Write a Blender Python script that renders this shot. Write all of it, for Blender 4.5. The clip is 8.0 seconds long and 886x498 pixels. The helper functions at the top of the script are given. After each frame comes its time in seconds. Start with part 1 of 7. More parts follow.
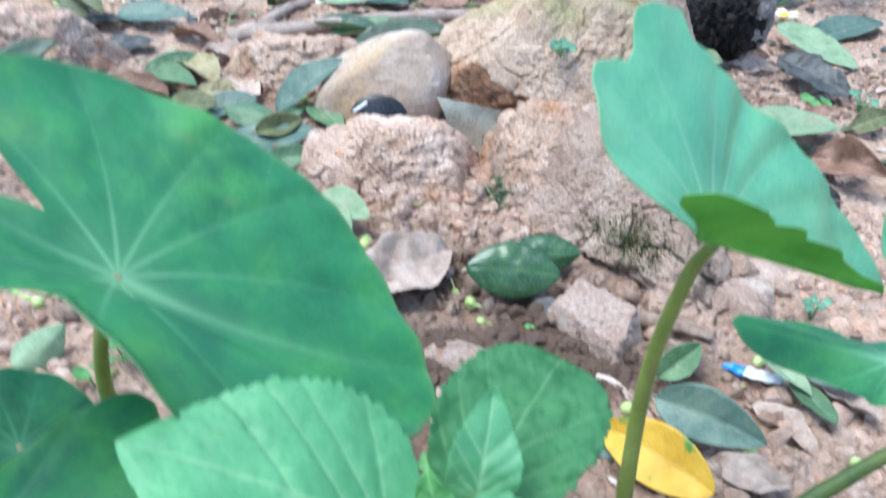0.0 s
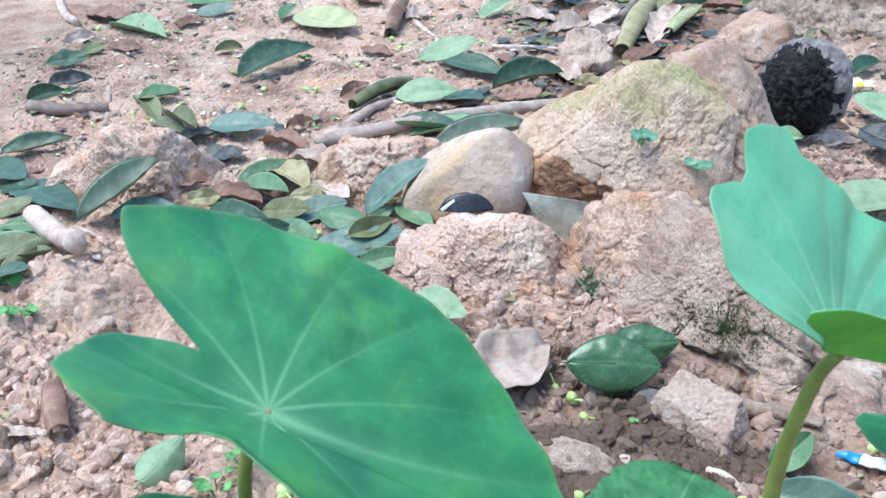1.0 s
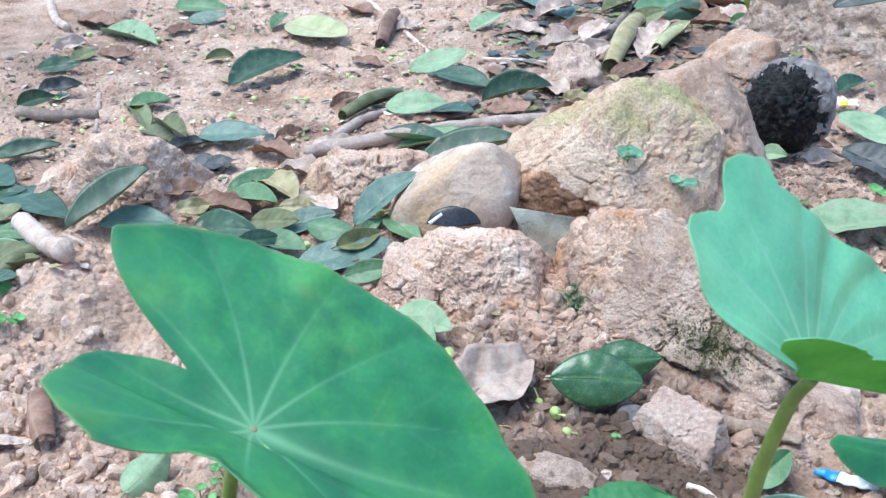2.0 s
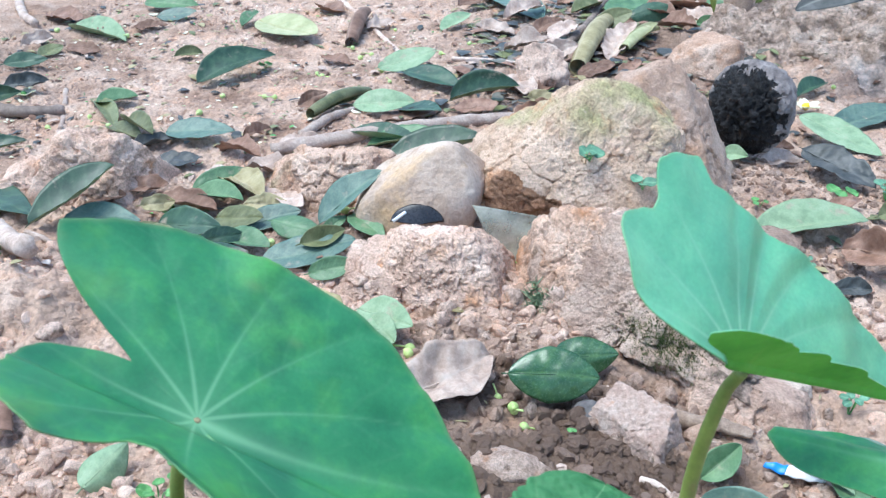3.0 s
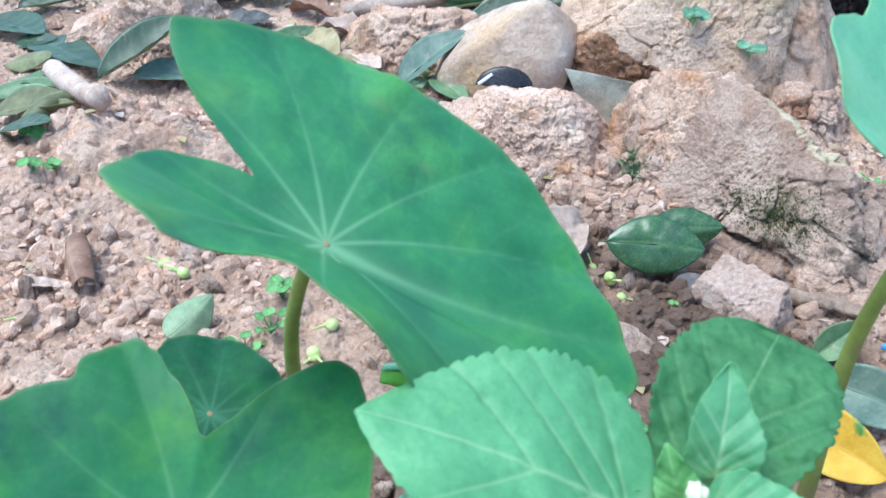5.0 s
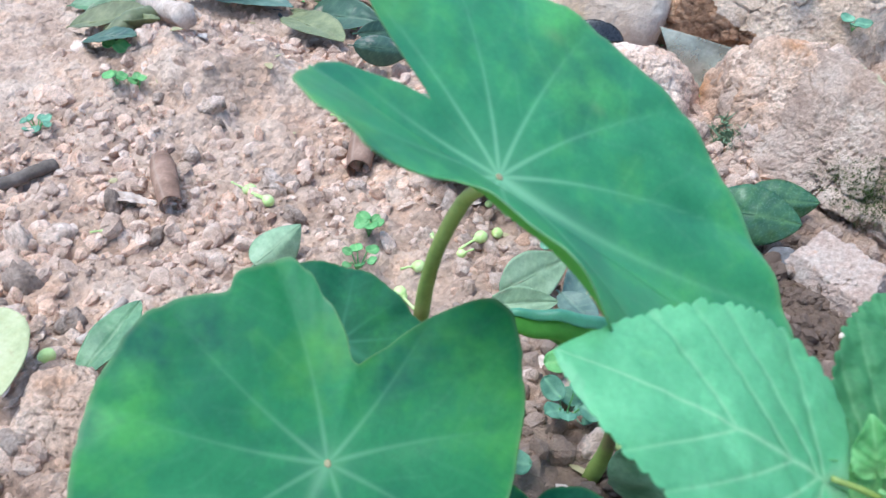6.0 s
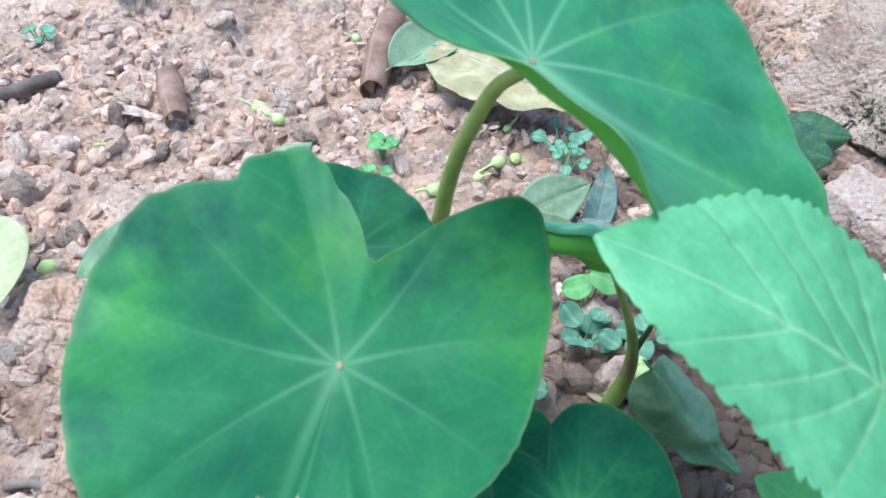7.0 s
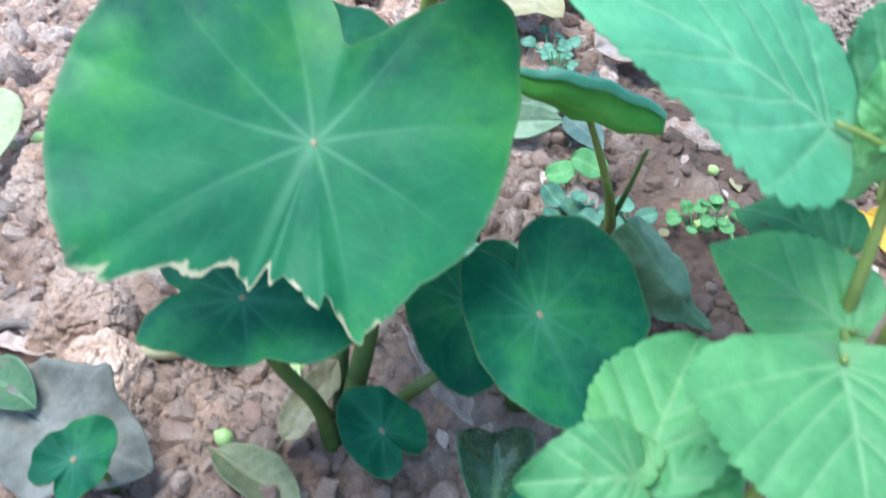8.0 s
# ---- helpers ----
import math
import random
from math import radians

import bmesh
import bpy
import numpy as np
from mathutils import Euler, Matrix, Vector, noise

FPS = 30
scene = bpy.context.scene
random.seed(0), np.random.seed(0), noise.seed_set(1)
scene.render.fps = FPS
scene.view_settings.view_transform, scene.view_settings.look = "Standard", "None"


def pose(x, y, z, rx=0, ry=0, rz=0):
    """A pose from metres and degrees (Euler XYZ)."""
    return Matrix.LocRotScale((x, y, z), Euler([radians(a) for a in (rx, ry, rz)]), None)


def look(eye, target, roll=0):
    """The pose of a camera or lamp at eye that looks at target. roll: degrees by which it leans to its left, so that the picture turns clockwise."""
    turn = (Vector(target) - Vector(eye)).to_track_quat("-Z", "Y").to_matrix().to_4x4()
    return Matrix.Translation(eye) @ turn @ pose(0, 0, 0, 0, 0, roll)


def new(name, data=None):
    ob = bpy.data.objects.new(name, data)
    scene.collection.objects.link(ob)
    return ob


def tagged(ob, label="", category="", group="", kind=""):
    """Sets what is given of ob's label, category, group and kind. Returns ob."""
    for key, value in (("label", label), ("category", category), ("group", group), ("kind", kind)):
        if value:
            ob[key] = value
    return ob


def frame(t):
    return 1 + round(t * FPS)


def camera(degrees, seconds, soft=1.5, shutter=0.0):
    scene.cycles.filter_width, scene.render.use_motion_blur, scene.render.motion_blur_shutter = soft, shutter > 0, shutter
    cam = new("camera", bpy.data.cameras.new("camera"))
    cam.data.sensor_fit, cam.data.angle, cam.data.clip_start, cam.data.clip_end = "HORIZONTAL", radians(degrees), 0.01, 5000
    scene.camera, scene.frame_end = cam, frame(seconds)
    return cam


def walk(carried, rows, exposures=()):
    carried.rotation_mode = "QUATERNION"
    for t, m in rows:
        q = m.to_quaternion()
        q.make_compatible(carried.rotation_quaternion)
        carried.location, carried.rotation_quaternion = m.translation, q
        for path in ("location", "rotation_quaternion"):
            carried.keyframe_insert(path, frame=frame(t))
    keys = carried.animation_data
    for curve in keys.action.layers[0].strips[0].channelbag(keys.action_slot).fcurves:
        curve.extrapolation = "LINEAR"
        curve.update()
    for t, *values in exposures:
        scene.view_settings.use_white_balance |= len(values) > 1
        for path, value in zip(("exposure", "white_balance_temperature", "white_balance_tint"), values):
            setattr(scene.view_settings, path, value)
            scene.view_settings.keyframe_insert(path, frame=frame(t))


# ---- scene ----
cam = camera(52.33, 8.0, soft=1.3, shutter=0.25)
cam.data.dof.use_dof = True
cam.data.dof.focus_distance = 0.95
cam.data.dof.aperture_fstop = 24.0
PATH = [
    (0, (0.0232, -0.0025, 0.5050), (-0.0131, 0.4125, 0.2284), 3.62),
    (0.2, (0.0240, -0.0030, 0.5420), (-0.0272, 0.4223, 0.2838), 0.60),
    (0.5, (0.0045, -0.0088, 0.5253), (-0.0581, 0.4157, 0.2687), -0.22),
    (1, (-0.0016, -0.0107, 0.5337), (-0.0796, 0.4201, 0.2922), -1.88),
    (1.5, (-0.0027, -0.0130, 0.5419), (-0.0803, 0.4199, 0.3042), -1.26),
    (3, (0.0180, -0.0208, 0.5465), (-0.0410, 0.4146, 0.3080), 0.31),
    (3.5, (0.0229, -0.0302, 0.5544), (-0.0338, 0.4070, 0.3185), 0.61),
    (4, (0.0023, -0.0195, 0.5415), (-0.0638, 0.4126, 0.2988), 0.83),
    (4.5, (-0.0170, -0.0105, 0.5216), (-0.0898, 0.4100, 0.2610), 0.67),
    (5, (-0.0312, -0.0031, 0.4931), (-0.1089, 0.3981, 0.2051), 0.59),
    (5.2, (-0.0368, -0.0034, 0.4873), (-0.1119, 0.3943, 0.1937), 1.39),
    (6.3, (-0.1010, -0.0101, 0.4600), (-0.1834, 0.3654, 0.1403), 5.55),
    (6.5, (-0.0944, -0.0049, 0.4462), (-0.1728, 0.3644, 0.1183), 5.73),
    (7, (-0.0971, -0.0035, 0.4420), (-0.1779, 0.3641, 0.1128), 6.31),
    (7.5, (-0.1166, -0.0204, 0.4337), (-0.1985, 0.3451, 0.1025), 8.96),
    (7.7, (-0.0988, -0.0276, 0.4205), (-0.1785, 0.3350, 0.0856), 8.69),
    (7.8, (-0.0865, -0.0374, 0.4135), (-0.1670, 0.3260, 0.0796), 8.04),
    (7.9, (-0.0733, -0.0476, 0.4041), (-0.1558, 0.3174, 0.0725), 7.64),
    (8, (-0.0641, -0.0570, 0.3928), (-0.1449, 0.3084, 0.0612), 7.44),
]
walk(cam, [(t, look(eye, target, roll)) for t, eye, target, roll in PATH], ((0, 1.22, 5600, 1), (5.2, 1.22, 5580, 1), (6.3, 1.27, 5520, 1), (7, 1.35, 5460, 1), (8, 1.42, 5330, 1)))

# ------------------------------------------------------------------ light
world = bpy.data.worlds.new("sky")
scene.world = world
world.use_nodes = True
wn = world.node_tree.nodes
sky = wn.new("ShaderNodeTexSky")
sky.sky_type = "NISHITA"
sky.sun_disc = False
sky.sun_elevation = radians(71)
sky.sun_rotation = radians(-107)
sky.air_density = 1.0
sky.dust_density = 1.5
wn["Background"].inputs["Strength"].default_value = 0.15
world.node_tree.links.new(sky.outputs["Color"], wn["Background"].inputs["Color"])
sun = new("sun", bpy.data.lights.new("sun", "SUN"))
sun.data.energy = 1.7
sun.data.angle = radians(35)
sun.data.color = (1.0, 0.95, 0.88)
sun.matrix_world = look((-1.1, -0.34, 3.3), (0, 0, 0))


# ------------------------------------------------------------------ numbers
def hash01(ix, iy, iz, seed):
    h = (ix * 374761393 + iy * 668265263 + iz * 2147483647 + seed * 974634777) & 0xFFFFFFFF
    h = ((h ^ (h >> 13)) * 1274126177) & 0xFFFFFFFF
    h = ((h ^ (h >> 16)) * 2246822519) & 0xFFFFFFFF
    return ((h ^ (h >> 15)) & 0xFFFFFF) / float(0xFFFFFF)


def vnoise(p, seed=0):
    """Smooth value noise of an (n, 3) array, from -1 to 1."""
    i = np.floor(p).astype(np.int64)
    f = p - i
    f = f * f * f * (f * (f * 6 - 15) + 10)
    out = 0
    for dx in (0, 1):
        for dy in (0, 1):
            for dz in (0, 1):
                w = (f[:, 0] if dx else 1 - f[:, 0]) * (f[:, 1] if dy else 1 - f[:, 1]) * (f[:, 2] if dz else 1 - f[:, 2])
                out = out + w * hash01(i[:, 0] + dx, i[:, 1] + dy, i[:, 2] + dz, seed)
    return out * 2 - 1


def fbm(p, octaves=4, seed=0, gain=0.5):
    out, amp = 0, 1.0
    for o in range(octaves):
        out = out + amp * vnoise(p * 2.03**o + 17.3 * o, seed + o)
        amp *= gain
    return out


def cells3(p, seed=0):
    """Broken blocks: the nearest two feature points of (n, 3) places; gives the gap between them and the block's own number."""
    base = np.floor(p).astype(np.int64)
    best = np.full(len(p), 9.0)
    second = np.full(len(p), 9.0)
    own = np.zeros(len(p))
    for dx in (-1, 0, 1):
        for dy in (-1, 0, 1):
            for dz in (-1, 0, 1):
                i = base + (dx, dy, dz)
                f = np.stack([hash01(i[:, 0], i[:, 1], i[:, 2], seed + k) for k in (1, 2, 3)], 1)
                d = np.linalg.norm(i + f - p, axis=1)
                closer = d < best
                second = np.where(closer, best, np.minimum(second, d))
                own = np.where(closer, hash01(i[:, 0], i[:, 1], i[:, 2], seed + 9), own)
                best = np.where(closer, d, best)
    return second - best, own


def cells2(x, y, seed=0):
    """The same on a plane."""
    bx, by = np.floor(x).astype(np.int64), np.floor(y).astype(np.int64)
    best, second, own = np.full(len(x), 9.0), np.full(len(x), 9.0), np.zeros(len(x))
    for dx in (-1, 0, 1):
        for dy in (-1, 0, 1):
            i, j = bx + dx, by + dy
            d = np.hypot(i + hash01(i, j, 0, seed + 1) - x, j + hash01(i, j, 0, seed + 2) - y)
            closer = d < best
            second = np.where(closer, best, np.minimum(second, d))
            own = np.where(closer, hash01(i, j, 0, seed + 9), own)
            best = np.where(closer, d, best)
    return second - best, own


def smooth(a, b, x):
    t = np.clip((x - a) / (b - a), 0, 1)
    return t * t * (3 - 2 * t)


# ------------------------------------------------------------------ materials
def colour(c):
    return (c[0], c[1], c[2], 1.0)


def surface(name, tones, rough=0.7, scale=40.0, fine=220.0, bump=0.4, depth=0.002, spec=0.4, vary=0.12, through_light=0.0, vein=None, vein_mix=0.7, tint=None, cells=0.0, cell_weight=1.0, patches=(), island=False):
    """A procedural surface: three tones mixed by coarse and fine noise, relief, a shade that differs from piece to piece."""
    m = bpy.data.materials.new(name)
    m.use_nodes = True
    nt = m.node_tree
    N, L = nt.nodes, nt.links
    bs = N["Principled BSDF"]
    out = N["Material Output"]
    tc = N.new("ShaderNodeTexCoord")
    info = N.new("ShaderNodeObjectInfo")
    shift = N.new("ShaderNodeVectorMath")
    shift.operation = "MULTIPLY_ADD"
    L.new(info.outputs["Random"], shift.inputs[0])
    shift.inputs[1].default_value = (7.3, 3.1, 5.7)
    L.new(tc.outputs["Object"], shift.inputs[2])
    big = N.new("ShaderNodeTexNoise")
    big.inputs["Scale"].default_value = scale
    big.inputs["Detail"].default_value = 6
    big.inputs["Roughness"].default_value = 0.65
    L.new(shift.outputs[0], big.inputs["Vector"])
    small = N.new("ShaderNodeTexNoise")
    small.inputs["Scale"].default_value = fine
    small.inputs["Detail"].default_value = 5
    small.inputs["Roughness"].default_value = 0.7
    L.new(shift.outputs[0], small.inputs["Vector"])
    ramp = N.new("ShaderNodeValToRGB")
    L.new(big.outputs["Fac"], ramp.inputs["Fac"])
    e = ramp.color_ramp.elements
    e[0].position, e[0].color = 0.32, colour(tones[0])
    e[1].position, e[1].color = 0.68, colour(tones[2])
    mid = e.new(0.5)
    mid.color = colour(tones[1])
    grain = N.new("ShaderNodeMapRange")
    L.new(small.outputs["Fac"], grain.inputs["Value"])
    grain.inputs["From Min"].default_value, grain.inputs["From Max"].default_value = 0.3, 0.7
    grain.inputs["To Min"].default_value, grain.inputs["To Max"].default_value = 1 - vary, 1 + vary
    piece = N.new("ShaderNodeMapRange")
    L.new(info.outputs["Random"], piece.inputs["Value"])
    piece.inputs["To Min"].default_value, piece.inputs["To Max"].default_value = 1 - vary * 1.2, 1 + vary * 1.2
    mul = N.new("ShaderNodeMath")
    mul.operation = "MULTIPLY"
    L.new(grain.outputs["Result"], mul.inputs[0])
    L.new(piece.outputs["Result"], mul.inputs[1])
    toned = ramp.outputs["Color"]
    for k, (shade, size, lo, hi) in enumerate(patches):
        blot = N.new("ShaderNodeTexNoise")
        blot.inputs["Scale"].default_value = size
        blot.inputs["Detail"].default_value = 5
        blot.inputs["Roughness"].default_value = 0.62
        moved = N.new("ShaderNodeVectorMath")
        moved.operation = "ADD"
        moved.inputs[1].default_value = (3.7 + 5.1 * k, 1.9, 8.3 * k)
        L.new(shift.outputs[0], moved.inputs[0])
        L.new(moved.outputs[0], blot.inputs["Vector"])
        amount = N.new("ShaderNodeMapRange")
        L.new(blot.outputs["Fac"], amount.inputs["Value"])
        amount.inputs["From Min"].default_value, amount.inputs["From Max"].default_value = lo, hi
        laid = N.new("ShaderNodeMix")
        laid.data_type = "RGBA"
        L.new(amount.outputs["Result"], laid.inputs["Factor"])
        L.new(toned, laid.inputs["A"])
        laid.inputs["B"].default_value = colour(shade)
        toned = laid.outputs["Result"]
    if island:
        geo = N.new("ShaderNodeNewGeometry")
        kinds = N.new("ShaderNodeValToRGB")
        L.new(geo.outputs["Random Per Island"], kinds.inputs["Fac"])
        ke = kinds.color_ramp.elements
        ke[0].position, ke[0].color = 0.0, (0.72, 0.68, 0.66, 1)
        ke[1].position, ke[1].color = 1.0, (1.12, 1.12, 1.14, 1)
        for place, shade in ((0.3, (0.90, 0.86, 0.84, 1)), (0.6, (1.02, 1.01, 1.01, 1)), (0.8, (1.08, 0.94, 0.84, 1))):
            ke.new(place).color = shade
        each = N.new("ShaderNodeMix")
        each.data_type = "RGBA"
        each.blend_type = "MULTIPLY"
        each.inputs["Factor"].default_value = 1.0
        L.new(toned, each.inputs["A"])
        L.new(kinds.outputs["Color"], each.inputs["B"])
        toned = each.outputs["Result"]
    hsv = N.new("ShaderNodeHueSaturation")
    L.new(toned, hsv.inputs["Color"])
    L.new(mul.outputs[0], hsv.inputs["Value"])
    final = hsv.outputs["Color"]
    if vein is not None:
        at = N.new("ShaderNodeAttribute")
        at.attribute_name = "vein"
        fac = N.new("ShaderNodeMath")
        fac.operation = "MULTIPLY"
        fac.inputs[1].default_value = vein_mix
        L.new(at.outputs["Fac"], fac.inputs[0])
        mix = N.new("ShaderNodeMix")
        mix.data_type = "RGBA"
        L.new(fac.outputs[0], mix.inputs["Factor"])
        L.new(final, mix.inputs["A"])
        mix.inputs["B"].default_value = colour(vein)
        final = mix.outputs["Result"]
    if tint is not None:
        at2 = N.new("ShaderNodeAttribute")
        at2.attribute_name = "rim"
        mix2 = N.new("ShaderNodeMix")
        mix2.data_type = "RGBA"
        L.new(at2.outputs["Fac"], mix2.inputs["Factor"])
        L.new(final, mix2.inputs["A"])
        mix2.inputs["B"].default_value = colour(tint)
        final = mix2.outputs["Result"]
    L.new(final, bs.inputs["Base Color"])
    rr = N.new("ShaderNodeMapRange")
    L.new(small.outputs["Fac"], rr.inputs["Value"])
    rr.inputs["To Min"].default_value, rr.inputs["To Max"].default_value = rough - 0.1, min(1.0, rough + 0.1)
    L.new(rr.outputs["Result"], bs.inputs["Roughness"])
    bs.inputs["Specular IOR Level"].default_value = spec
    hgt = N.new("ShaderNodeMath")
    hgt.operation = "MULTIPLY_ADD"
    L.new(big.outputs["Fac"], hgt.inputs[0])
    hgt.inputs[1].default_value = 1.6
    L.new(small.outputs["Fac"], hgt.inputs[2])
    relief_out = hgt.outputs[0]
    if cells:
        vor = N.new("ShaderNodeTexVoronoi")
        vor.inputs["Scale"].default_value = cells
        warp = N.new("ShaderNodeVectorMath")
        warp.operation = "MULTIPLY_ADD"
        L.new(big.outputs["Color"], warp.inputs[0])
        warp.inputs[1].default_value = (0.03, 0.03, 0.03)
        L.new(shift.outputs[0], warp.inputs[2])
        L.new(warp.outputs[0], vor.inputs["Vector"])
        add = N.new("ShaderNodeMath")
        add.operation = "MULTIPLY_ADD"
        L.new(vor.outputs["Distance"], add.inputs[0])
        add.inputs[1].default_value = -cell_weight
        L.new(relief_out, add.inputs[2])
        relief_out = add.outputs[0]
    bp = N.new("ShaderNodeBump")
    bp.inputs["Strength"].default_value = bump
    bp.inputs["Distance"].default_value = depth
    L.new(relief_out, bp.inputs["Height"])
    L.new(bp.outputs["Normal"], bs.inputs["Normal"])
    if through_light:
        tr = N.new("ShaderNodeBsdfTranslucent")
        bright = N.new("ShaderNodeHueSaturation")
        bright.inputs["Value"].default_value = 1.5
        bright.inputs["Hue"].default_value = 0.48
        L.new(final, bright.inputs["Color"])
        L.new(bright.outputs["Color"], tr.inputs["Color"])
        ms = N.new("ShaderNodeMixShader")
        ms.inputs["Fac"].default_value = through_light
        L.new(bs.outputs["BSDF"], ms.inputs[1])
        L.new(tr.outputs["BSDF"], ms.inputs[2])
        L.new(ms.outputs["Shader"], out.inputs["Surface"])
    return m


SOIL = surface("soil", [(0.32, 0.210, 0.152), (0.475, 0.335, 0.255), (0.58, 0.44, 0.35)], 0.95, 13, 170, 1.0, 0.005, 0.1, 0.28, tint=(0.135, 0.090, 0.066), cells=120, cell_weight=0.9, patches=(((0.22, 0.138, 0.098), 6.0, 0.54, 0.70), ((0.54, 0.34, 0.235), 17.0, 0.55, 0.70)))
CLOD = surface("dry_clay", [(0.38, 0.245, 0.18), (0.55, 0.385, 0.295), (0.66, 0.50, 0.405)], 0.95, 20, 320, 1.0, 0.004, 0.1, 0.34, patches=(((0.52, 0.29, 0.17), 14.0, 0.58, 0.69), ((0.27, 0.18, 0.13), 30.0, 0.60, 0.69)))
CLODLET = surface("loose_clods", [(0.36, 0.245, 0.185), (0.53, 0.385, 0.305), (0.66, 0.51, 0.42)], 0.95, 90, 500, 1.0, 0.004, 0.1, 0.36, patches=(((0.47, 0.26, 0.155), 40.0, 0.58, 0.69), ((0.20, 0.135, 0.10), 120.0, 0.57, 0.68)))
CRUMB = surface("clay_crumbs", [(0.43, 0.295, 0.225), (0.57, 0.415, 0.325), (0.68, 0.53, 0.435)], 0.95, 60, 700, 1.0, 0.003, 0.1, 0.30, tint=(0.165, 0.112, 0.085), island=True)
LIMESTONE = surface("tan_rock", [(0.48, 0.30, 0.205), (0.69, 0.465, 0.34), (0.80, 0.60, 0.47)], 0.92, 16, 300, 1.0, 0.004, 0.12, 0.34, patches=(((0.55, 0.29, 0.16), 10.0, 0.56, 0.66), ((0.47, 0.39, 0.27), 8.0, 0.60, 0.74), ((0.28, 0.19, 0.135), 30.0, 0.62, 0.70)))
PALESTONE = surface("cream_stone", [(0.45, 0.325, 0.24), (0.60, 0.46, 0.36), (0.69, 0.57, 0.475)], 0.8, 13, 220, 0.7, 0.003, 0.25, 0.2, patches=(((0.62, 0.41, 0.22), 7.0, 0.52, 0.64), ((0.42, 0.27, 0.18), 24.0, 0.60, 0.72)))
MOSSROCK = surface("mossy_rock", [(0.46, 0.315, 0.215), (0.62, 0.445, 0.325), (0.73, 0.56, 0.43)], 0.95, 16, 300, 1.0, 0.004, 0.1, 0.34, patches=(((0.41, 0.37, 0.19), 8.0, 0.49, 0.66), ((0.54, 0.29, 0.16), 9.0, 0.57, 0.67), ((0.27, 0.195, 0.135), 28.0, 0.60, 0.69), ((0.68, 0.55, 0.42), 40.0, 0.62, 0.72)))
GREYROCK = surface("grey_tan_rock", [(0.38, 0.255, 0.195), (0.60, 0.43, 0.335), (0.75, 0.58, 0.47)], 0.92, 15, 300, 1.0, 0.005, 0.12, 0.27, patches=(((0.50, 0.33, 0.24), 8.0, 0.50, 0.64), ((0.70, 0.58, 0.47), 13.0, 0.56, 0.66), ((0.20, 0.15, 0.12), 24.0, 0.58, 0.67)))
PINKROCK = surface("pink_rock", [(0.46, 0.30, 0.235), (0.60, 0.44, 0.36), (0.68, 0.55, 0.47)], 0.9, 30, 260, 0.8, 0.003, 0.15, 0.35, patches=(((0.58, 0.30, 0.17), 25.0, 0.60, 0.72), ((0.34, 0.23, 0.175), 60.0, 0.60, 0.72)))
WOOD = surface("weathered_wood", [(0.25, 0.17, 0.125), (0.36, 0.26, 0.195), (0.47, 0.36, 0.28)], 0.85, 40, 260, 0.8, 0.003, 0.2, 0.3)
BANKEARTH = surface("bank_earth", [(0.44, 0.31, 0.235), (0.63, 0.47, 0.375), (0.74, 0.60, 0.50)], 0.95, 22, 110, 1.0, 0.022, 0.1, 0.35, cells=34, cell_weight=1.3, patches=(((0.33, 0.23, 0.17), 12.0, 0.55, 0.66), ((0.24, 0.17, 0.13), 40.0, 0.58, 0.68)))
RIDGESTONE = surface("pale_yellow_rock_face", [(0.42, 0.34, 0.20), (0.57, 0.47, 0.32), (0.68, 0.58, 0.44)], 0.9, 26, 260, 0.9, 0.003, 0.12, 0.2, patches=(((0.38, 0.33, 0.17), 16.0, 0.55, 0.70), ((0.30, 0.24, 0.18), 50.0, 0.60, 0.70)))
PALEORANGE = surface("pale_orange_rock", [(0.57, 0.37, 0.265), (0.74, 0.52, 0.395), (0.83, 0.63, 0.50)], 0.92, 16, 300, 1.0, 0.004, 0.12, 0.28, patches=(((0.62, 0.38, 0.25), 10.0, 0.55, 0.68), ((0.36, 0.25, 0.18), 30.0, 0.64, 0.72)))
REDEARTH = surface("red_brown_earth_face", [(0.27, 0.145, 0.085), (0.40, 0.225, 0.135), (0.52, 0.32, 0.21)], 0.95, 28, 220, 1.0, 0.006, 0.1, 0.35, patches=(((0.52, 0.30, 0.17), 20.0, 0.58, 0.70), ((0.12, 0.07, 0.045), 50.0, 0.58, 0.68)))
MOSS = surface("rock_moss", [(0.050, 0.068, 0.020), (0.090, 0.115, 0.038), (0.145, 0.170, 0.065)], 0.9, 60, 400, 0.4, 0.001, 0.15, 0.3)
DARKSTONE = surface("dark_stone", [(0.06, 0.055, 0.055), (0.12, 0.11, 0.11), (0.2, 0.18, 0.17)], 0.8, 50, 250, 0.6, 0.002, 0.3, 0.2)
CHAR = surface("charcoal", [(0.006, 0.006, 0.007), (0.014, 0.013, 0.014), (0.04, 0.036, 0.036)], 0.6, 40, 260, 1.0, 0.006, 0.35, 0.4, patches=(((0.09, 0.055, 0.035), 70.0, 0.60, 0.70), ((0.12, 0.11, 0.11), 55.0, 0.62, 0.72)))
HUSK = surface("grey_husk", [(0.12, 0.10, 0.095), (0.22, 0.19, 0.18), (0.34, 0.30, 0.28)], 0.85, 40, 300, 0.7, 0.002, 0.2, 0.25)
TARO = surface("taro_green", [(0.030, 0.160, 0.068), (0.050, 0.225, 0.088), (0.095, 0.325, 0.085)], 0.46, 15, 420, 0.12, 0.0006, 0.45, 0.08, 0.2, (0.28, 0.52, 0.29), 0.62, (0.42, 0.37, 0.15), patches=(((0.026, 0.125, 0.066), 16.0, 0.50, 0.72), ((0.11, 0.31, 0.055), 9.0, 0.58, 0.76)))
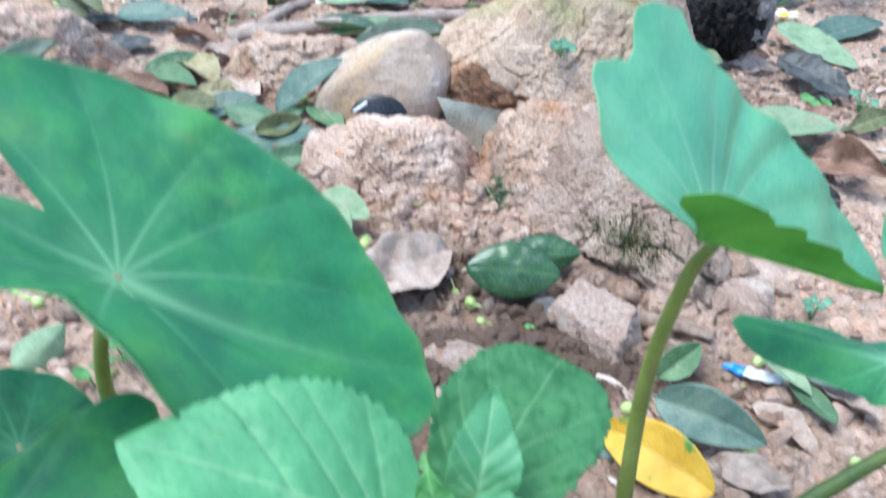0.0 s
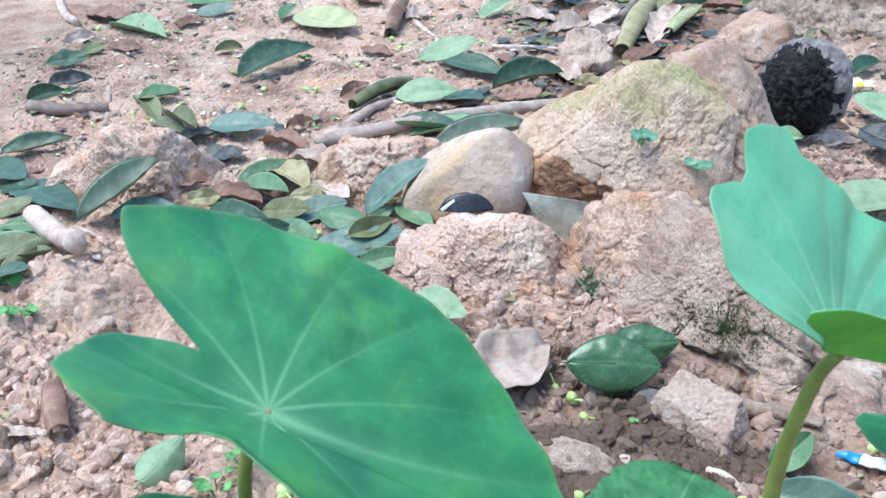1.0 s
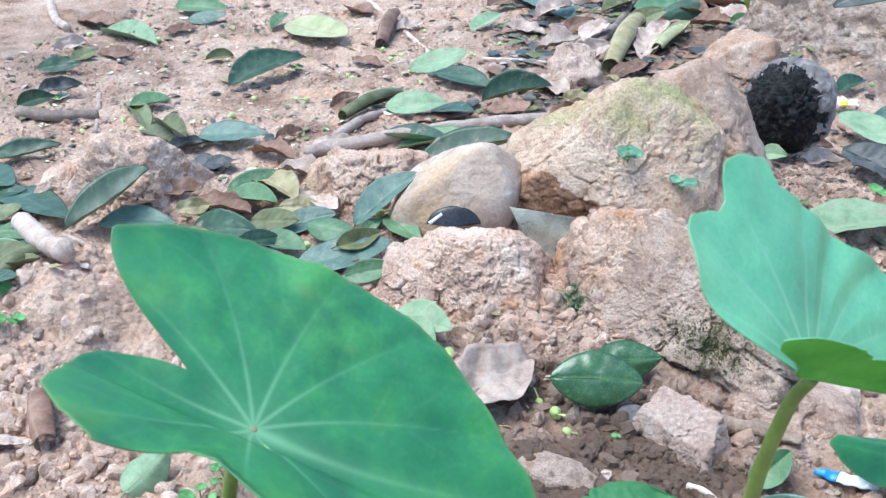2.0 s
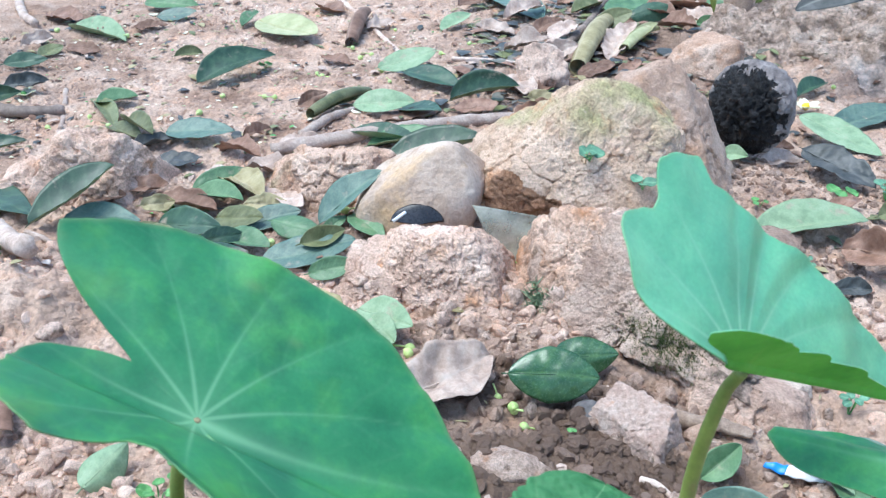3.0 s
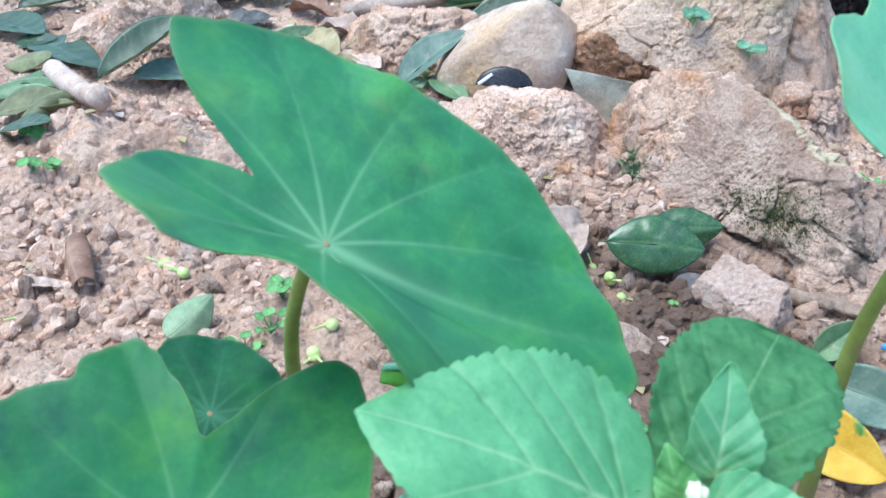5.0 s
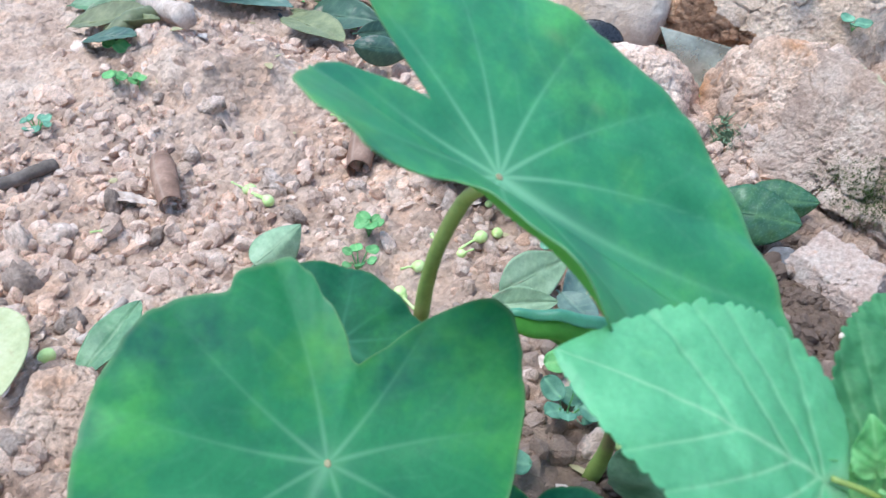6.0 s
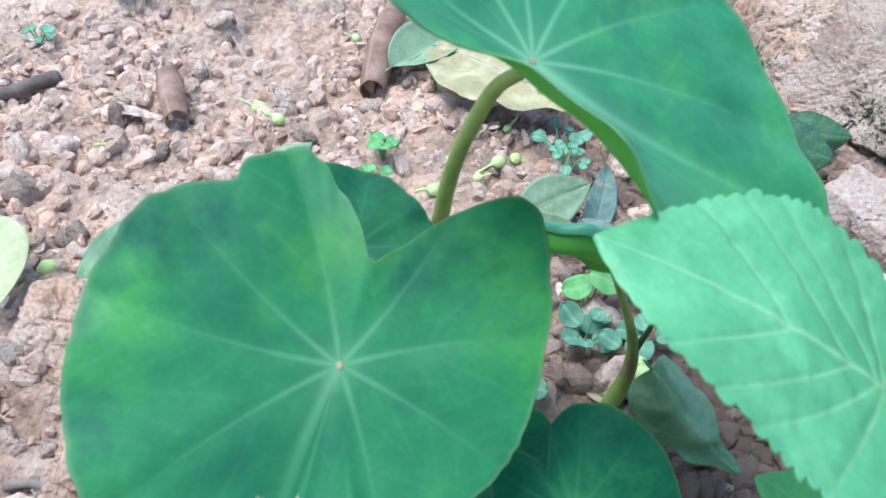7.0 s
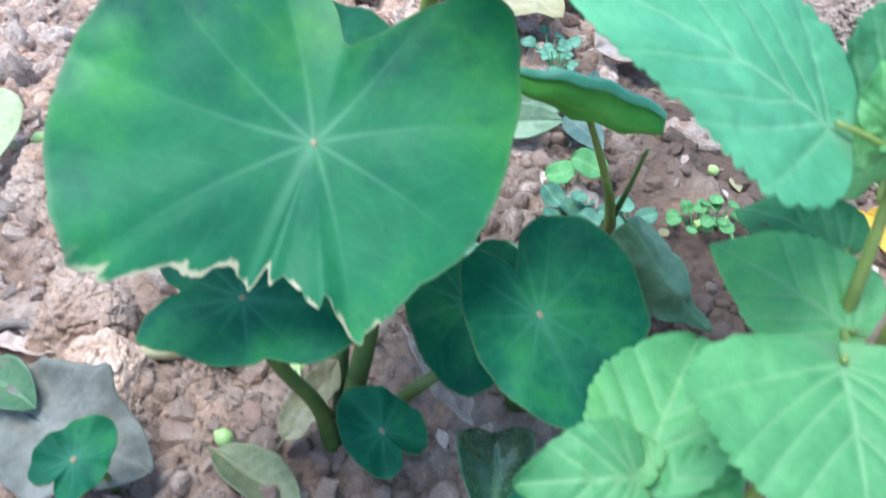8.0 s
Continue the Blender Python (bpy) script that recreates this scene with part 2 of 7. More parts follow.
TARO_OLD = surface("taro_mature_green", [(0.021, 0.130, 0.050), (0.036, 0.185, 0.066), (0.072, 0.270, 0.062)], 0.5, 15, 420, 0.12, 0.0006, 0.32, 0.08, 0.2, (0.24, 0.44, 0.25), 0.45, (0.50, 0.44, 0.26), patches=(((0.017, 0.098, 0.054), 18.0, 0.50, 0.70), ((0.095, 0.29, 0.045), 9.0, 0.56, 0.74)))
TARO_DARK = surface("taro_dark_green", [(0.012, 0.070, 0.040), (0.020, 0.112, 0.052), (0.040, 0.18, 0.055)], 0.6, 30, 420, 0.12, 0.0006, 0.12, 0.1, 0.2, (0.09, 0.25, 0.15), 0.55, (0.40, 0.36, 0.12), patches=(((0.060, 0.24, 0.035), 12.0, 0.57, 0.74),))
# waxy blue-green blade; the sky's sheen on it is put into these pale tones
TARO_BLOOM_SHEEN = surface("taro_blue_green_sky_sheen", [(0.105, 0.335, 0.185), (0.150, 0.415, 0.230), (0.210, 0.495, 0.270)], 0.42, 18, 420, 0.12, 0.0006, 0.7, 0.08, 0.2, (0.45, 0.68, 0.46), 0.7, (0.36, 0.42, 0.10), patches=(((0.085, 0.29, 0.165), 14.0, 0.52, 0.70),))
TARO_UNDER = surface("taro_underside", [(0.10, 0.32, 0.045), (0.145, 0.41, 0.06), (0.19, 0.48, 0.085)], 0.6, 22, 420, 0.12, 0.0006, 0.3, 0.06, 0.35, (0.25, 0.45, 0.10), 0.5)
VEIN = surface("leaf_vein", [(0.17, 0.36, 0.13), (0.24, 0.44, 0.18), (0.32, 0.50, 0.24)], 0.5, 60, 500, 0.1, 0.0004, 0.4, 0.05)
STALK = surface("green_stalk", [(0.135, 0.17, 0.035), (0.19, 0.24, 0.05), (0.25, 0.30, 0.075)], 0.5, 30, 300, 0.15, 0.0005, 0.4, 0.1, patches=(((0.20, 0.15, 0.07), 25.0, 0.55, 0.70),))
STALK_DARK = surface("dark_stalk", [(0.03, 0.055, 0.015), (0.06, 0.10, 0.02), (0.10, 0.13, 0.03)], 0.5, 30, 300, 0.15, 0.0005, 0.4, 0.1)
NETTLE = surface("soft_green_leaf", [(0.110, 0.325, 0.150), (0.155, 0.400, 0.192), (0.205, 0.475, 0.235)], 0.45, 40, 600, 0.25, 0.0006, 0.45, 0.08, 0.34, (0.40, 0.58, 0.33), 0.62, patches=(((0.100, 0.295, 0.128), 14.0, 0.50, 0.70), ((0.185, 0.45, 0.175), 22.0, 0.56, 0.72)))
NETTLE_YOUNG = surface("young_yellowish_green_leaf", [(0.115, 0.315, 0.110), (0.158, 0.390, 0.142), (0.205, 0.46, 0.175)], 0.5, 40, 600, 0.25, 0.0006, 0.4, 0.1, 0.38, (0.38, 0.54, 0.27), 0.6, patches=(((0.100, 0.285, 0.095), 14.0, 0.50, 0.70), ((0.20, 0.45, 0.13), 22.0, 0.56, 0.72)))
NETTLE_DEEP = surface("deep_soft_green_leaf", [(0.055, 0.185, 0.070), (0.080, 0.240, 0.094), (0.110, 0.300, 0.118)], 0.6, 40, 500, 0.35, 0.0008, 0.3, 0.12, 0.3, (0.22, 0.40, 0.19), 0.65, patches=(((0.11, 0.10, 0.05), 38.0, 0.68, 0.73),))
NETTLE_UNDER = surface("soft_leaf_underside", [(0.16, 0.40, 0.14), (0.20, 0.46, 0.18), (0.25, 0.50, 0.22)], 0.7, 40, 600, 0.3, 0.0008, 0.25, 0.06, 0.3, (0.4, 0.6, 0.3), 0.5)
SPROUT = surface("bright_sprout", [(0.10, 0.27, 0.08), (0.15, 0.35, 0.115), (0.22, 0.43, 0.165)], 0.55, 60, 600, 0.2, 0.0005, 0.35, 0.15, 0.25, (0.3, 0.5, 0.2), 0.5)
SPROUT_BLUE = surface("blue_green_sprout", [(0.10, 0.22, 0.14), (0.15, 0.30, 0.19), (0.21, 0.38, 0.25)], 0.6, 60, 600, 0.2, 0.0005, 0.35, 0.1, 0.2, (0.3, 0.5, 0.3), 0.5)
FRUITLET = surface("lime_fruitlet", [(0.38, 0.50, 0.15), (0.48, 0.60, 0.21), (0.58, 0.68, 0.31)], 0.4, 60, 500, 0.1, 0.0004, 0.5, 0.08)
BARK = surface("grey_bark", [(0.37, 0.27, 0.215), (0.50, 0.39, 0.325), (0.59, 0.49, 0.415)], 0.85, 30, 260, 0.8, 0.002, 0.2, 0.25)
DARKBARK = surface("dark_bark", [(0.10, 0.075, 0.06), (0.18, 0.14, 0.115), (0.27, 0.21, 0.18)], 0.85, 30, 260, 0.6, 0.0015, 0.2, 0.2)
PETAL = surface("cream_petal", [(0.66, 0.64, 0.42), (0.76, 0.75, 0.58), (0.84, 0.84, 0.72)], 0.6, 60, 400, 0.1, 0.0004, 0.3, 0.06, 0.2)
JOINT = surface("pinkish_leaf_joint", [(0.20, 0.17, 0.09), (0.26, 0.21, 0.12), (0.30, 0.27, 0.15)], 0.7, 60, 400, 0.1, 0.0004, 0.2, 0.06)
POLLEN = surface("yellow_pollen", [(0.75, 0.50, 0.02), (0.85, 0.62, 0.04), (0.9, 0.7, 0.1)], 0.6, 80, 500, 0.2, 0.0004, 0.3, 0.06)
FALLEN = {
    "dark": surface("fallen_dark_green", [(0.022, 0.050, 0.030), (0.037, 0.078, 0.044), (0.062, 0.115, 0.060)], 0.44, 45, 400, 0.2, 0.0006, 0.5, 0.15, 0.08, (0.12, 0.18, 0.10), 0.6, patches=(((0.36, 0.28, 0.21), 34.0, 0.60, 0.76),)),
    "green": surface("fallen_mid_green", [(0.060, 0.130, 0.060), (0.100, 0.185, 0.085), (0.150, 0.245, 0.120)], 0.45, 45, 400, 0.2, 0.0006, 0.45, 0.15, 0.1, (0.2, 0.30, 0.15), 0.6, patches=(((0.36, 0.28, 0.21), 34.0, 0.60, 0.76),)),
    "pale": surface("fallen_pale_green", [(0.17, 0.25, 0.14), (0.245, 0.335, 0.195), (0.32, 0.40, 0.25)], 0.55, 40, 400, 0.2, 0.0006, 0.35, 0.12, 0.12, (0.36, 0.44, 0.26), 0.6, patches=(((0.36, 0.28, 0.21), 34.0, 0.60, 0.76),)),
    "blue": surface("fallen_blue_green", [(0.05, 0.095, 0.075), (0.10, 0.16, 0.125), (0.16, 0.22, 0.165)], 0.5, 40, 400, 0.2, 0.0006, 0.5, 0.15, 0.08, (0.22, 0.30, 0.2), 0.6, patches=(((0.36, 0.28, 0.21), 34.0, 0.60, 0.76),)),
    "olive": surface("fallen_olive", [(0.09, 0.10, 0.04), (0.15, 0.16, 0.07), (0.23, 0.23, 0.11)], 0.5, 40, 350, 0.25, 0.0006, 0.4, 0.15, 0.08, (0.28, 0.28, 0.14), 0.6),
    "yellow": surface("fallen_yellow_green", [(0.28, 0.29, 0.14), (0.385, 0.385, 0.205), (0.47, 0.45, 0.27)], 0.5, 25, 350, 0.2, 0.0006, 0.4, 0.1, 0.12, (0.32, 0.28, 0.12), 0.6, patches=(((0.30, 0.21, 0.12), 30.0, 0.60, 0.72),)),
    "gold": surface("fallen_golden", [(0.55, 0.30, 0.02), (0.70, 0.42, 0.04), (0.78, 0.52, 0.08)], 0.5, 25, 350, 0.2, 0.0006, 0.4, 0.1, 0.12, (0.6, 0.4, 0.1), 0.5, patches=(((0.12, 0.28, 0.06), 26.0, 0.58, 0.64),)),
    "tan": surface("fallen_tan", [(0.23, 0.19, 0.09), (0.33, 0.28, 0.145), (0.44, 0.375, 0.22)], 0.6, 35, 350, 0.3, 0.0008, 0.3, 0.12, 0.08, (0.5, 0.42, 0.3), 0.6),
    "brown": surface("fallen_brown", [(0.13, 0.07, 0.045), (0.22, 0.125, 0.085), (0.32, 0.20, 0.145)], 0.65, 35, 350, 0.35, 0.0008, 0.3, 0.15, 0.05, (0.35, 0.24, 0.18), 0.6),
    "grey": surface("fallen_dry_grey", [(0.30, 0.215, 0.17), (0.47, 0.355, 0.29), (0.60, 0.485, 0.405)], 0.8, 35, 300, 0.5, 0.001, 0.12, 0.15, 0.05, (0.42, 0.37, 0.33), 0.6),
    "dull": surface("fallen_grey_green_brown", [(0.075, 0.075, 0.058), (0.13, 0.125, 0.10), (0.21, 0.19, 0.155)], 0.6, 30, 300, 0.4, 0.001, 0.3, 0.15, 0.04, (0.30, 0.28, 0.24), 0.6),
    "wilt": surface("fallen_wilted_green", [(0.075, 0.16, 0.075), (0.125, 0.235, 0.115), (0.21, 0.325, 0.19)], 0.6, 35, 300, 0.4, 0.001, 0.3, 0.15, 0.1, (0.25, 0.36, 0.2), 0.6),
    "gloss": surface("fallen_glossy_green", [(0.028, 0.076, 0.035), (0.044, 0.110, 0.046), (0.072, 0.155, 0.060)], 0.26, 40, 400, 0.15, 0.0006, 0.6, 0.12, 0.08, (0.16, 0.26, 0.09), 0.6),
    "black": surface("fallen_dark_grey", [(0.028, 0.032, 0.030), (0.055, 0.058, 0.055), (0.10, 0.10, 0.095)], 0.5, 35, 300, 0.3, 0.0008, 0.4, 0.15, 0.0, (0.16, 0.16, 0.15), 0.6),
}
BLACKPLASTIC = surface("black_plastic", [(0.012, 0.012, 0.014), (0.02, 0.02, 0.022), (0.035, 0.035, 0.04)], 0.28, 30, 300, 0.1, 0.0005, 0.5, 0.1)
WHITEPLASTIC = surface("white_plastic", [(0.70, 0.70, 0.70), (0.80, 0.80, 0.79), (0.84, 0.84, 0.83)], 0.35, 30, 300, 0.15, 0.0005, 0.5, 0.05)
BLUEPLASTIC = surface("blue_plastic", [(0.02, 0.16, 0.55), (0.03, 0.22, 0.66), (0.05, 0.28, 0.72)], 0.35, 30, 300, 0.1, 0.0005, 0.5, 0.05)


def film_material():
    """Thin cloudy film, half clear."""
    m = surface("cloudy_film", [(0.28, 0.28, 0.22), (0.37, 0.37, 0.30), (0.52, 0.52, 0.44)], 0.25, 50, 300, 0.3, 0.001, 0.5, 0.1)
    nt = m.node_tree
    clear = nt.nodes.new("ShaderNodeBsdfTransparent")
    ms = nt.nodes.new("ShaderNodeMixShader")
    ms.inputs["Fac"].default_value = 0.45
    nt.links.new(nt.nodes["Principled BSDF"].outputs["BSDF"], ms.inputs[1])
    nt.links.new(clear.outputs["BSDF"], ms.inputs[2])
    nt.links.new(ms.outputs["Shader"], nt.nodes["Material Output"].inputs["Surface"])
    return m


FILM = film_material()


# ------------------------------------------------------------------ mesh helpers
def mesh_of(name, verts, faces, mats, which=None, rounded=True, marks=None):
    me = bpy.data.meshes.new(name)
    me.from_pydata([tuple(map(float, v)) for v in verts], [], faces)
    for m in mats:
        me.materials.append(m)
    if which is not None:
        me.polygons.foreach_set("material_index", np.asarray(which, dtype=np.int32))
    me.polygons.foreach_set("use_smooth", [rounded] * len(me.polygons))
    for key, values in (marks or {}).items():
        me.attributes.new(key, "FLOAT", "POINT").data.foreach_set("value", np.asarray(values, dtype=np.float32))
    me.update()
    return me


def piece(name, me, parent=None, label=""):
    ob = new(name, me)
    if parent is not None:
        ob.parent = parent
    if label:
        ob["label"] = label
    return ob


def thing(name, at, label, category, group="", kind=""):
    ob = new(name)
    ob.empty_display_size = 0.02
    ob.location = at
    return tagged(ob, label, category, group, kind)


def unit(v):
    v = np.asarray(v, dtype=float)
    return v / np.linalg.norm(v)


def sheet(P, marks, name, mats, thick=0.0006, closed=False):
    """A thin solid from a grid of points (rows, columns, 3); closed: the columns run round."""
    r, c, _ = P.shape
    du = np.gradient(P, axis=0)
    dv = np.roll(P, -1, 1) - np.roll(P, 1, 1) if closed else np.gradient(P, axis=1)
    n = np.cross(du, dv)
    n /= np.linalg.norm(n, axis=2, keepdims=True) + 1e-12
    top, low = P.reshape(-1, 3), (P - n * thick).reshape(-1, 3)
    k = r * c
    faces, which = [], []
    for i in range(r - 1):
        for j in range(c if closed else c - 1):
            a, b = i * c + j, i * c + (j + 1) % c
            d, e = a + c, b + c
            faces.append((a, d, e, b))
            which.append(0)
            faces.append((k + a, k + b, k + e, k + d))
            which.append(1)
    rim = [(r - 1) * c + j for j in range(c)]
    if closed:
        for j in range(c):
            a, b = rim[j], rim[(j + 1) % c]
            faces.append((a, k + a, k + b, b))
            which.append(0)
    else:
        loop = [j for j in range(c)] + [i * c + c - 1 for i in range(1, r)] + [(r - 1) * c + j for j in range(c - 2, -1, -1)] + [i * c for i in range(r - 2, 0, -1)]
        for a, b in zip(loop, loop[1:] + loop[:1]):
            faces.append((a, b, k + b, k + a))
            which.append(0)
    both = {key: np.concatenate([v.ravel(), v.ravel()]) for key, v in marks.items()}
    return mesh_of(name, np.concatenate([top, low]), faces, mats, which, True, both)


def spline(points, count):
    """Points evenly along a smooth line through a few."""
    p = np.asarray(points, dtype=float)
    q = np.concatenate([[2 * p[0] - p[1]], p, [2 * p[-1] - p[-2]]])
    out = []
    for t in np.linspace(0, len(p) - 1, count):
        i = min(int(t), len(p) - 2)
        f = t - i
        a, b, c, d = q[i : i + 4]
        out.append(0.5 * (2 * b + (c - a) * f + (2 * a - 5 * b + 4 * c - d) * f * f + (3 * b - a - 3 * c + d) * f**3))
    return np.array(out)


def tube(name, points, radii, mat, sides=10, count=16, knobbly=0.0, seed=0, flat=1.0):
    line = spline(points, count)
    rad = np.interp(np.linspace(0, 1, count), np.linspace(0, 1, len(radii)), radii)
    tang = np.gradient(line, axis=0)
    tang /= np.linalg.norm(tang, axis=1, keepdims=True)
    side = np.cross(tang[0], (0.31, 0.17, 0.94))
    if np.linalg.norm(side) < 0.1:
        side = np.cross(tang[0], (1, 0, 0))
    side = unit(side)
    verts, faces = [], []
    for i in range(count):
        side = unit(side - tang[i] * (side @ tang[i]))
        up = np.cross(tang[i], side)
        for j in range(sides):
            a = 2 * math.pi * j / sides
            verts.append(line[i] + rad[i] * (math.cos(a) * side + flat * math.sin(a) * up))
    verts = np.array(verts)
    if knobbly:
        verts = verts + np.repeat(line, sides, 0) * 0 + (verts - np.repeat(line, sides, 0)) * (knobbly * fbm(verts * 90, 3, seed))[:, None]
    for i in range(count - 1):
        for j in range(sides):
            a, b = i * sides + j, i * sides + (j + 1) % sides
            faces.append((a, b, b + sides, a + sides))
    faces.append(tuple(range(sides - 1, -1, -1)))
    faces.append(tuple((count - 1) * sides + j for j in range(sides)))
    return mesh_of(name, verts, faces, [mat])


def ball(name, mats, shape, sub=3, which=None, rounded=True):
    """A closed lump: shape gives the radius vectors of unit directions."""
    bm = bmesh.new()
    bmesh.ops.create_icosphere(bm, subdivisions=sub, radius=1.0)
    d = np.array([v.co[:] for v in bm.verts])
    faces = [tuple(v.index for v in f.verts) for f in bm.faces]
    bm.free()
    verts = shape(d)
    index = None
    if which is not None:
        mid = np.array([d[list(f)].mean(0) for f in faces])
        index = which(mid)
    return mesh_of(name, verts, faces, mats, index, rounded)


# ------------------------------------------------------------------ ground
MOUNDS = ((-0.52, 0.76, 0.15, 0.10, 0.050), (0.52, 1.90, 0.34, 0.22, 0.06), (0.05, 1.10, 0.22, 0.14, 0.018), (-0.10, 0.90, 0.16, 0.10, 0.012), (-0.62, 0.50, 0.2, 0.12, 0.012), (0.30, 1.20, 0.14, 0.10, 0.02))


def relief(x, y):
    p = np.stack([x, y, np.zeros_like(x)], 1)
    z = 0.008 * fbm(p * 4.5, 2, 3) + 0.0045 * fbm(p * 17, 2, 5)
    rough_front = 0.75 + 0.25 * smooth(1.5, 0.7, y)
    z = z + rough_front * (0.0050 * fbm(p * 48, 3, 9) - 0.0035 * (1 - np.abs(fbm(p * 34, 3, 15))) ** 6 + 0.0026 * np.abs(fbm(p * 140, 2, 13)))
    wx, wy = x + 0.010 * fbm(p * 45, 2, 31), y + 0.010 * fbm(p * 45, 2, 33)
    gap1, own1 = cells2(wx * 36, wy * 36, 51)
    gap2, own2 = cells2(wx * 105, wy * 105, 61)
    patchy = smooth(-0.5, 0.5, vnoise(p * 7, 71)) * rough_front
    dry = 1 - np.clip(1.2 * np.exp(-(((x + 0.02) / 0.16) ** 2 + ((y - 0.40) / 0.14) ** 2)), 0, 0.35)
    z = z + dry * patchy * (0.0085 * (own1 - 0.4) * smooth(0.0, 0.35, gap1)) + dry * rough_front * (0.0045 * own2 * smooth(0.0, 0.4, gap2))
    for mx, my, rx, ry, h in MOUNDS:
        d = ((x - mx) / rx) ** 2 + ((y - my) / ry) ** 2
        z = z + h * np.exp(-d) * (1 + 0.35 * fbm(p * 22, 3, 21))
    return z - 0.004


def gz(x, y):
    return float(relief(np.array([float(x)]), np.array([float(y)]))[0])


def damp_shade_at(x, y):
    """How dark the soil is coloured: moist brown earth, plus painted shade by plants, litter and rocks."""
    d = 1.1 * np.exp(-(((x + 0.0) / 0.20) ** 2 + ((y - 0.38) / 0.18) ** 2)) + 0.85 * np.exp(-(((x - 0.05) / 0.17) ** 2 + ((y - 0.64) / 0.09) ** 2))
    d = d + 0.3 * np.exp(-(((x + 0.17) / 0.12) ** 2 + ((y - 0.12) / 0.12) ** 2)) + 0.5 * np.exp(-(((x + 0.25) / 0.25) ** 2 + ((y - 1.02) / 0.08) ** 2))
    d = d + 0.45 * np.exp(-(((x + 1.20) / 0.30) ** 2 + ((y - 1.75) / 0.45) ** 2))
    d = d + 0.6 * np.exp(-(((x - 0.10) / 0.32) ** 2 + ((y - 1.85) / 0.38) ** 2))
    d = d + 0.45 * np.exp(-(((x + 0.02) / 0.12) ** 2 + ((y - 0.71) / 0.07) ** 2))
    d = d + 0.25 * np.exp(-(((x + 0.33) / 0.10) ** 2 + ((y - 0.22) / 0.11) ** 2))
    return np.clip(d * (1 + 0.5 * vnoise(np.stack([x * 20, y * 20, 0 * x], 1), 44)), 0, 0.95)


def build_ground():
    def steps(lo, hi, fine, far_lo, far_hi, soon=0.0):
        core = list(np.arange(lo, hi, fine))
        up, s = [], fine
        v = core[-1]
        while v < far_hi:
            s *= 1.06 if v > soon else 1.006
            v += s
            up.append(v)
        down, s = [], fine
        v = core[0]
        while v > far_lo:
            s *= 1.06
            v -= s
            down.append(v)
        return np.array(down[::-1] + core + up)

    xs = steps(-0.98, 0.80, 0.0042, -120, 120)
    ys = steps(0.02, 1.20, 0.0038, -120, 120, 2.3)
    X, Y = np.meshgrid(xs, ys)
    x, y = X.ravel(), Y.ravel()
    near = (np.abs(x) < 6) & (np.abs(y) < 6)
    z = np.zeros_like(x)
    z[near] = relief(x[near], y[near])
    nx, ny = len(xs), len(ys)
    i, j = np.meshgrid(np.arange(ny - 1), np.arange(nx - 1), indexing="ij")
    a = (i * nx + j).ravel()
    faces = np.stack([a, a + 1, a + nx + 1, a + nx], 1)
    me = bpy.data.meshes.new("ground")
    me.vertices.add(len(x))
    me.vertices.foreach_set("co", np.stack([x, y, z], 1).ravel())
    me.loops.add(faces.size)
    me.loops.foreach_set("vertex_index", faces.ravel().astype(np.int32))
    me.polygons.add(len(faces))
    me.polygons.foreach_set("loop_start", np.arange(0, faces.size, 4, dtype=np.int32))
    me.polygons.foreach_set("use_smooth", [True] * len(faces))
    # moist earth and painted shade share this attribute, which mixes in the dark tint
    damp_shade = damp_shade_at(x, y)
    me.attributes.new("rim", "FLOAT", "POINT").data.foreach_set("value", damp_shade.astype(np.float32))
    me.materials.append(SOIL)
    me.update(calc_edges=True)
    me.validate()
    return tagged(new("ground", me), "bare dry pinkish-tan clay soil with loose crumbs", "ground", kind="structure")


build_ground()


# ------------------------------------------------------------------ rocks
def lump(name, size, mat, seed=1, facets=16, rough=0.12, fine=0.065, sub=5, sharp=16.0, blocks=24.0):
    """A craggy lump: broken flat faces, some cracks, a pitted skin."""
    rng = np.random.RandomState(seed)
    cut = rng.normal(size=(facets, 3))
    cut /= np.linalg.norm(cut, axis=1, keepdims=True)
    far = rng.uniform(0.68, 1.0, facets)

    def shape(d):
        near = np.maximum((d @ cut.T) / far, 1e-3)
        r = 1.0 / np.power((near**sharp).sum(1) + 0.86**sharp, 1 / sharp)
        real = d * r[:, None] * np.array(size) * 0.5
        bent = real + 0.016 * np.stack([fbm(real * 28, 3, seed + k) for k in (1, 2, 3)], 1)
        gap1, own1 = cells3(bent * blocks * min(4.0, max(1.0, 0.16 / max(size))), seed)
        broken = smooth(-0.1, 0.35, fbm(d * 2.4 + 3 * seed, 2, seed + 5))
        ridge = 1 - np.abs(fbm(d * np.array([2.2, 2.2, 4.2]) + seed, 4, seed + 7, 0.5))
        grow = min(4.0, max(1.0, 0.16 / max(size)))
        skin = fbm(real * 50 * grow, 5, seed + 3, 0.7)
        pits = np.clip(fbm(real * 150, 3, seed + 4, 0.6) - 0.35, 0, 1)
        r = r * (1 + rough * 0.7 * fbm(d * 1.9 + seed, 3, seed) + rough * 0.4 * (ridge - 0.7) + 0.75 * fine * skin - 0.8 * fine * pits)
        r = r + fine * broken * (0.9 * (own1 - 0.5) - 1.5 * np.exp(-gap1 / 0.05))
        return d * r[:, None] * np.array(size) * 0.5 * 1.12

    return ball(name, [mat], shape, sub)


def rock(name, at, size, yaw, mat, label, category="rock", seed=1, tip=(0, 0), **more):
    ob = new(name, lump(name, size, mat, seed, **more))
    ob.matrix_world = pose(at[0], at[1], at[2], tip[0], tip[1], yaw)
    return tagged(ob, label, category)


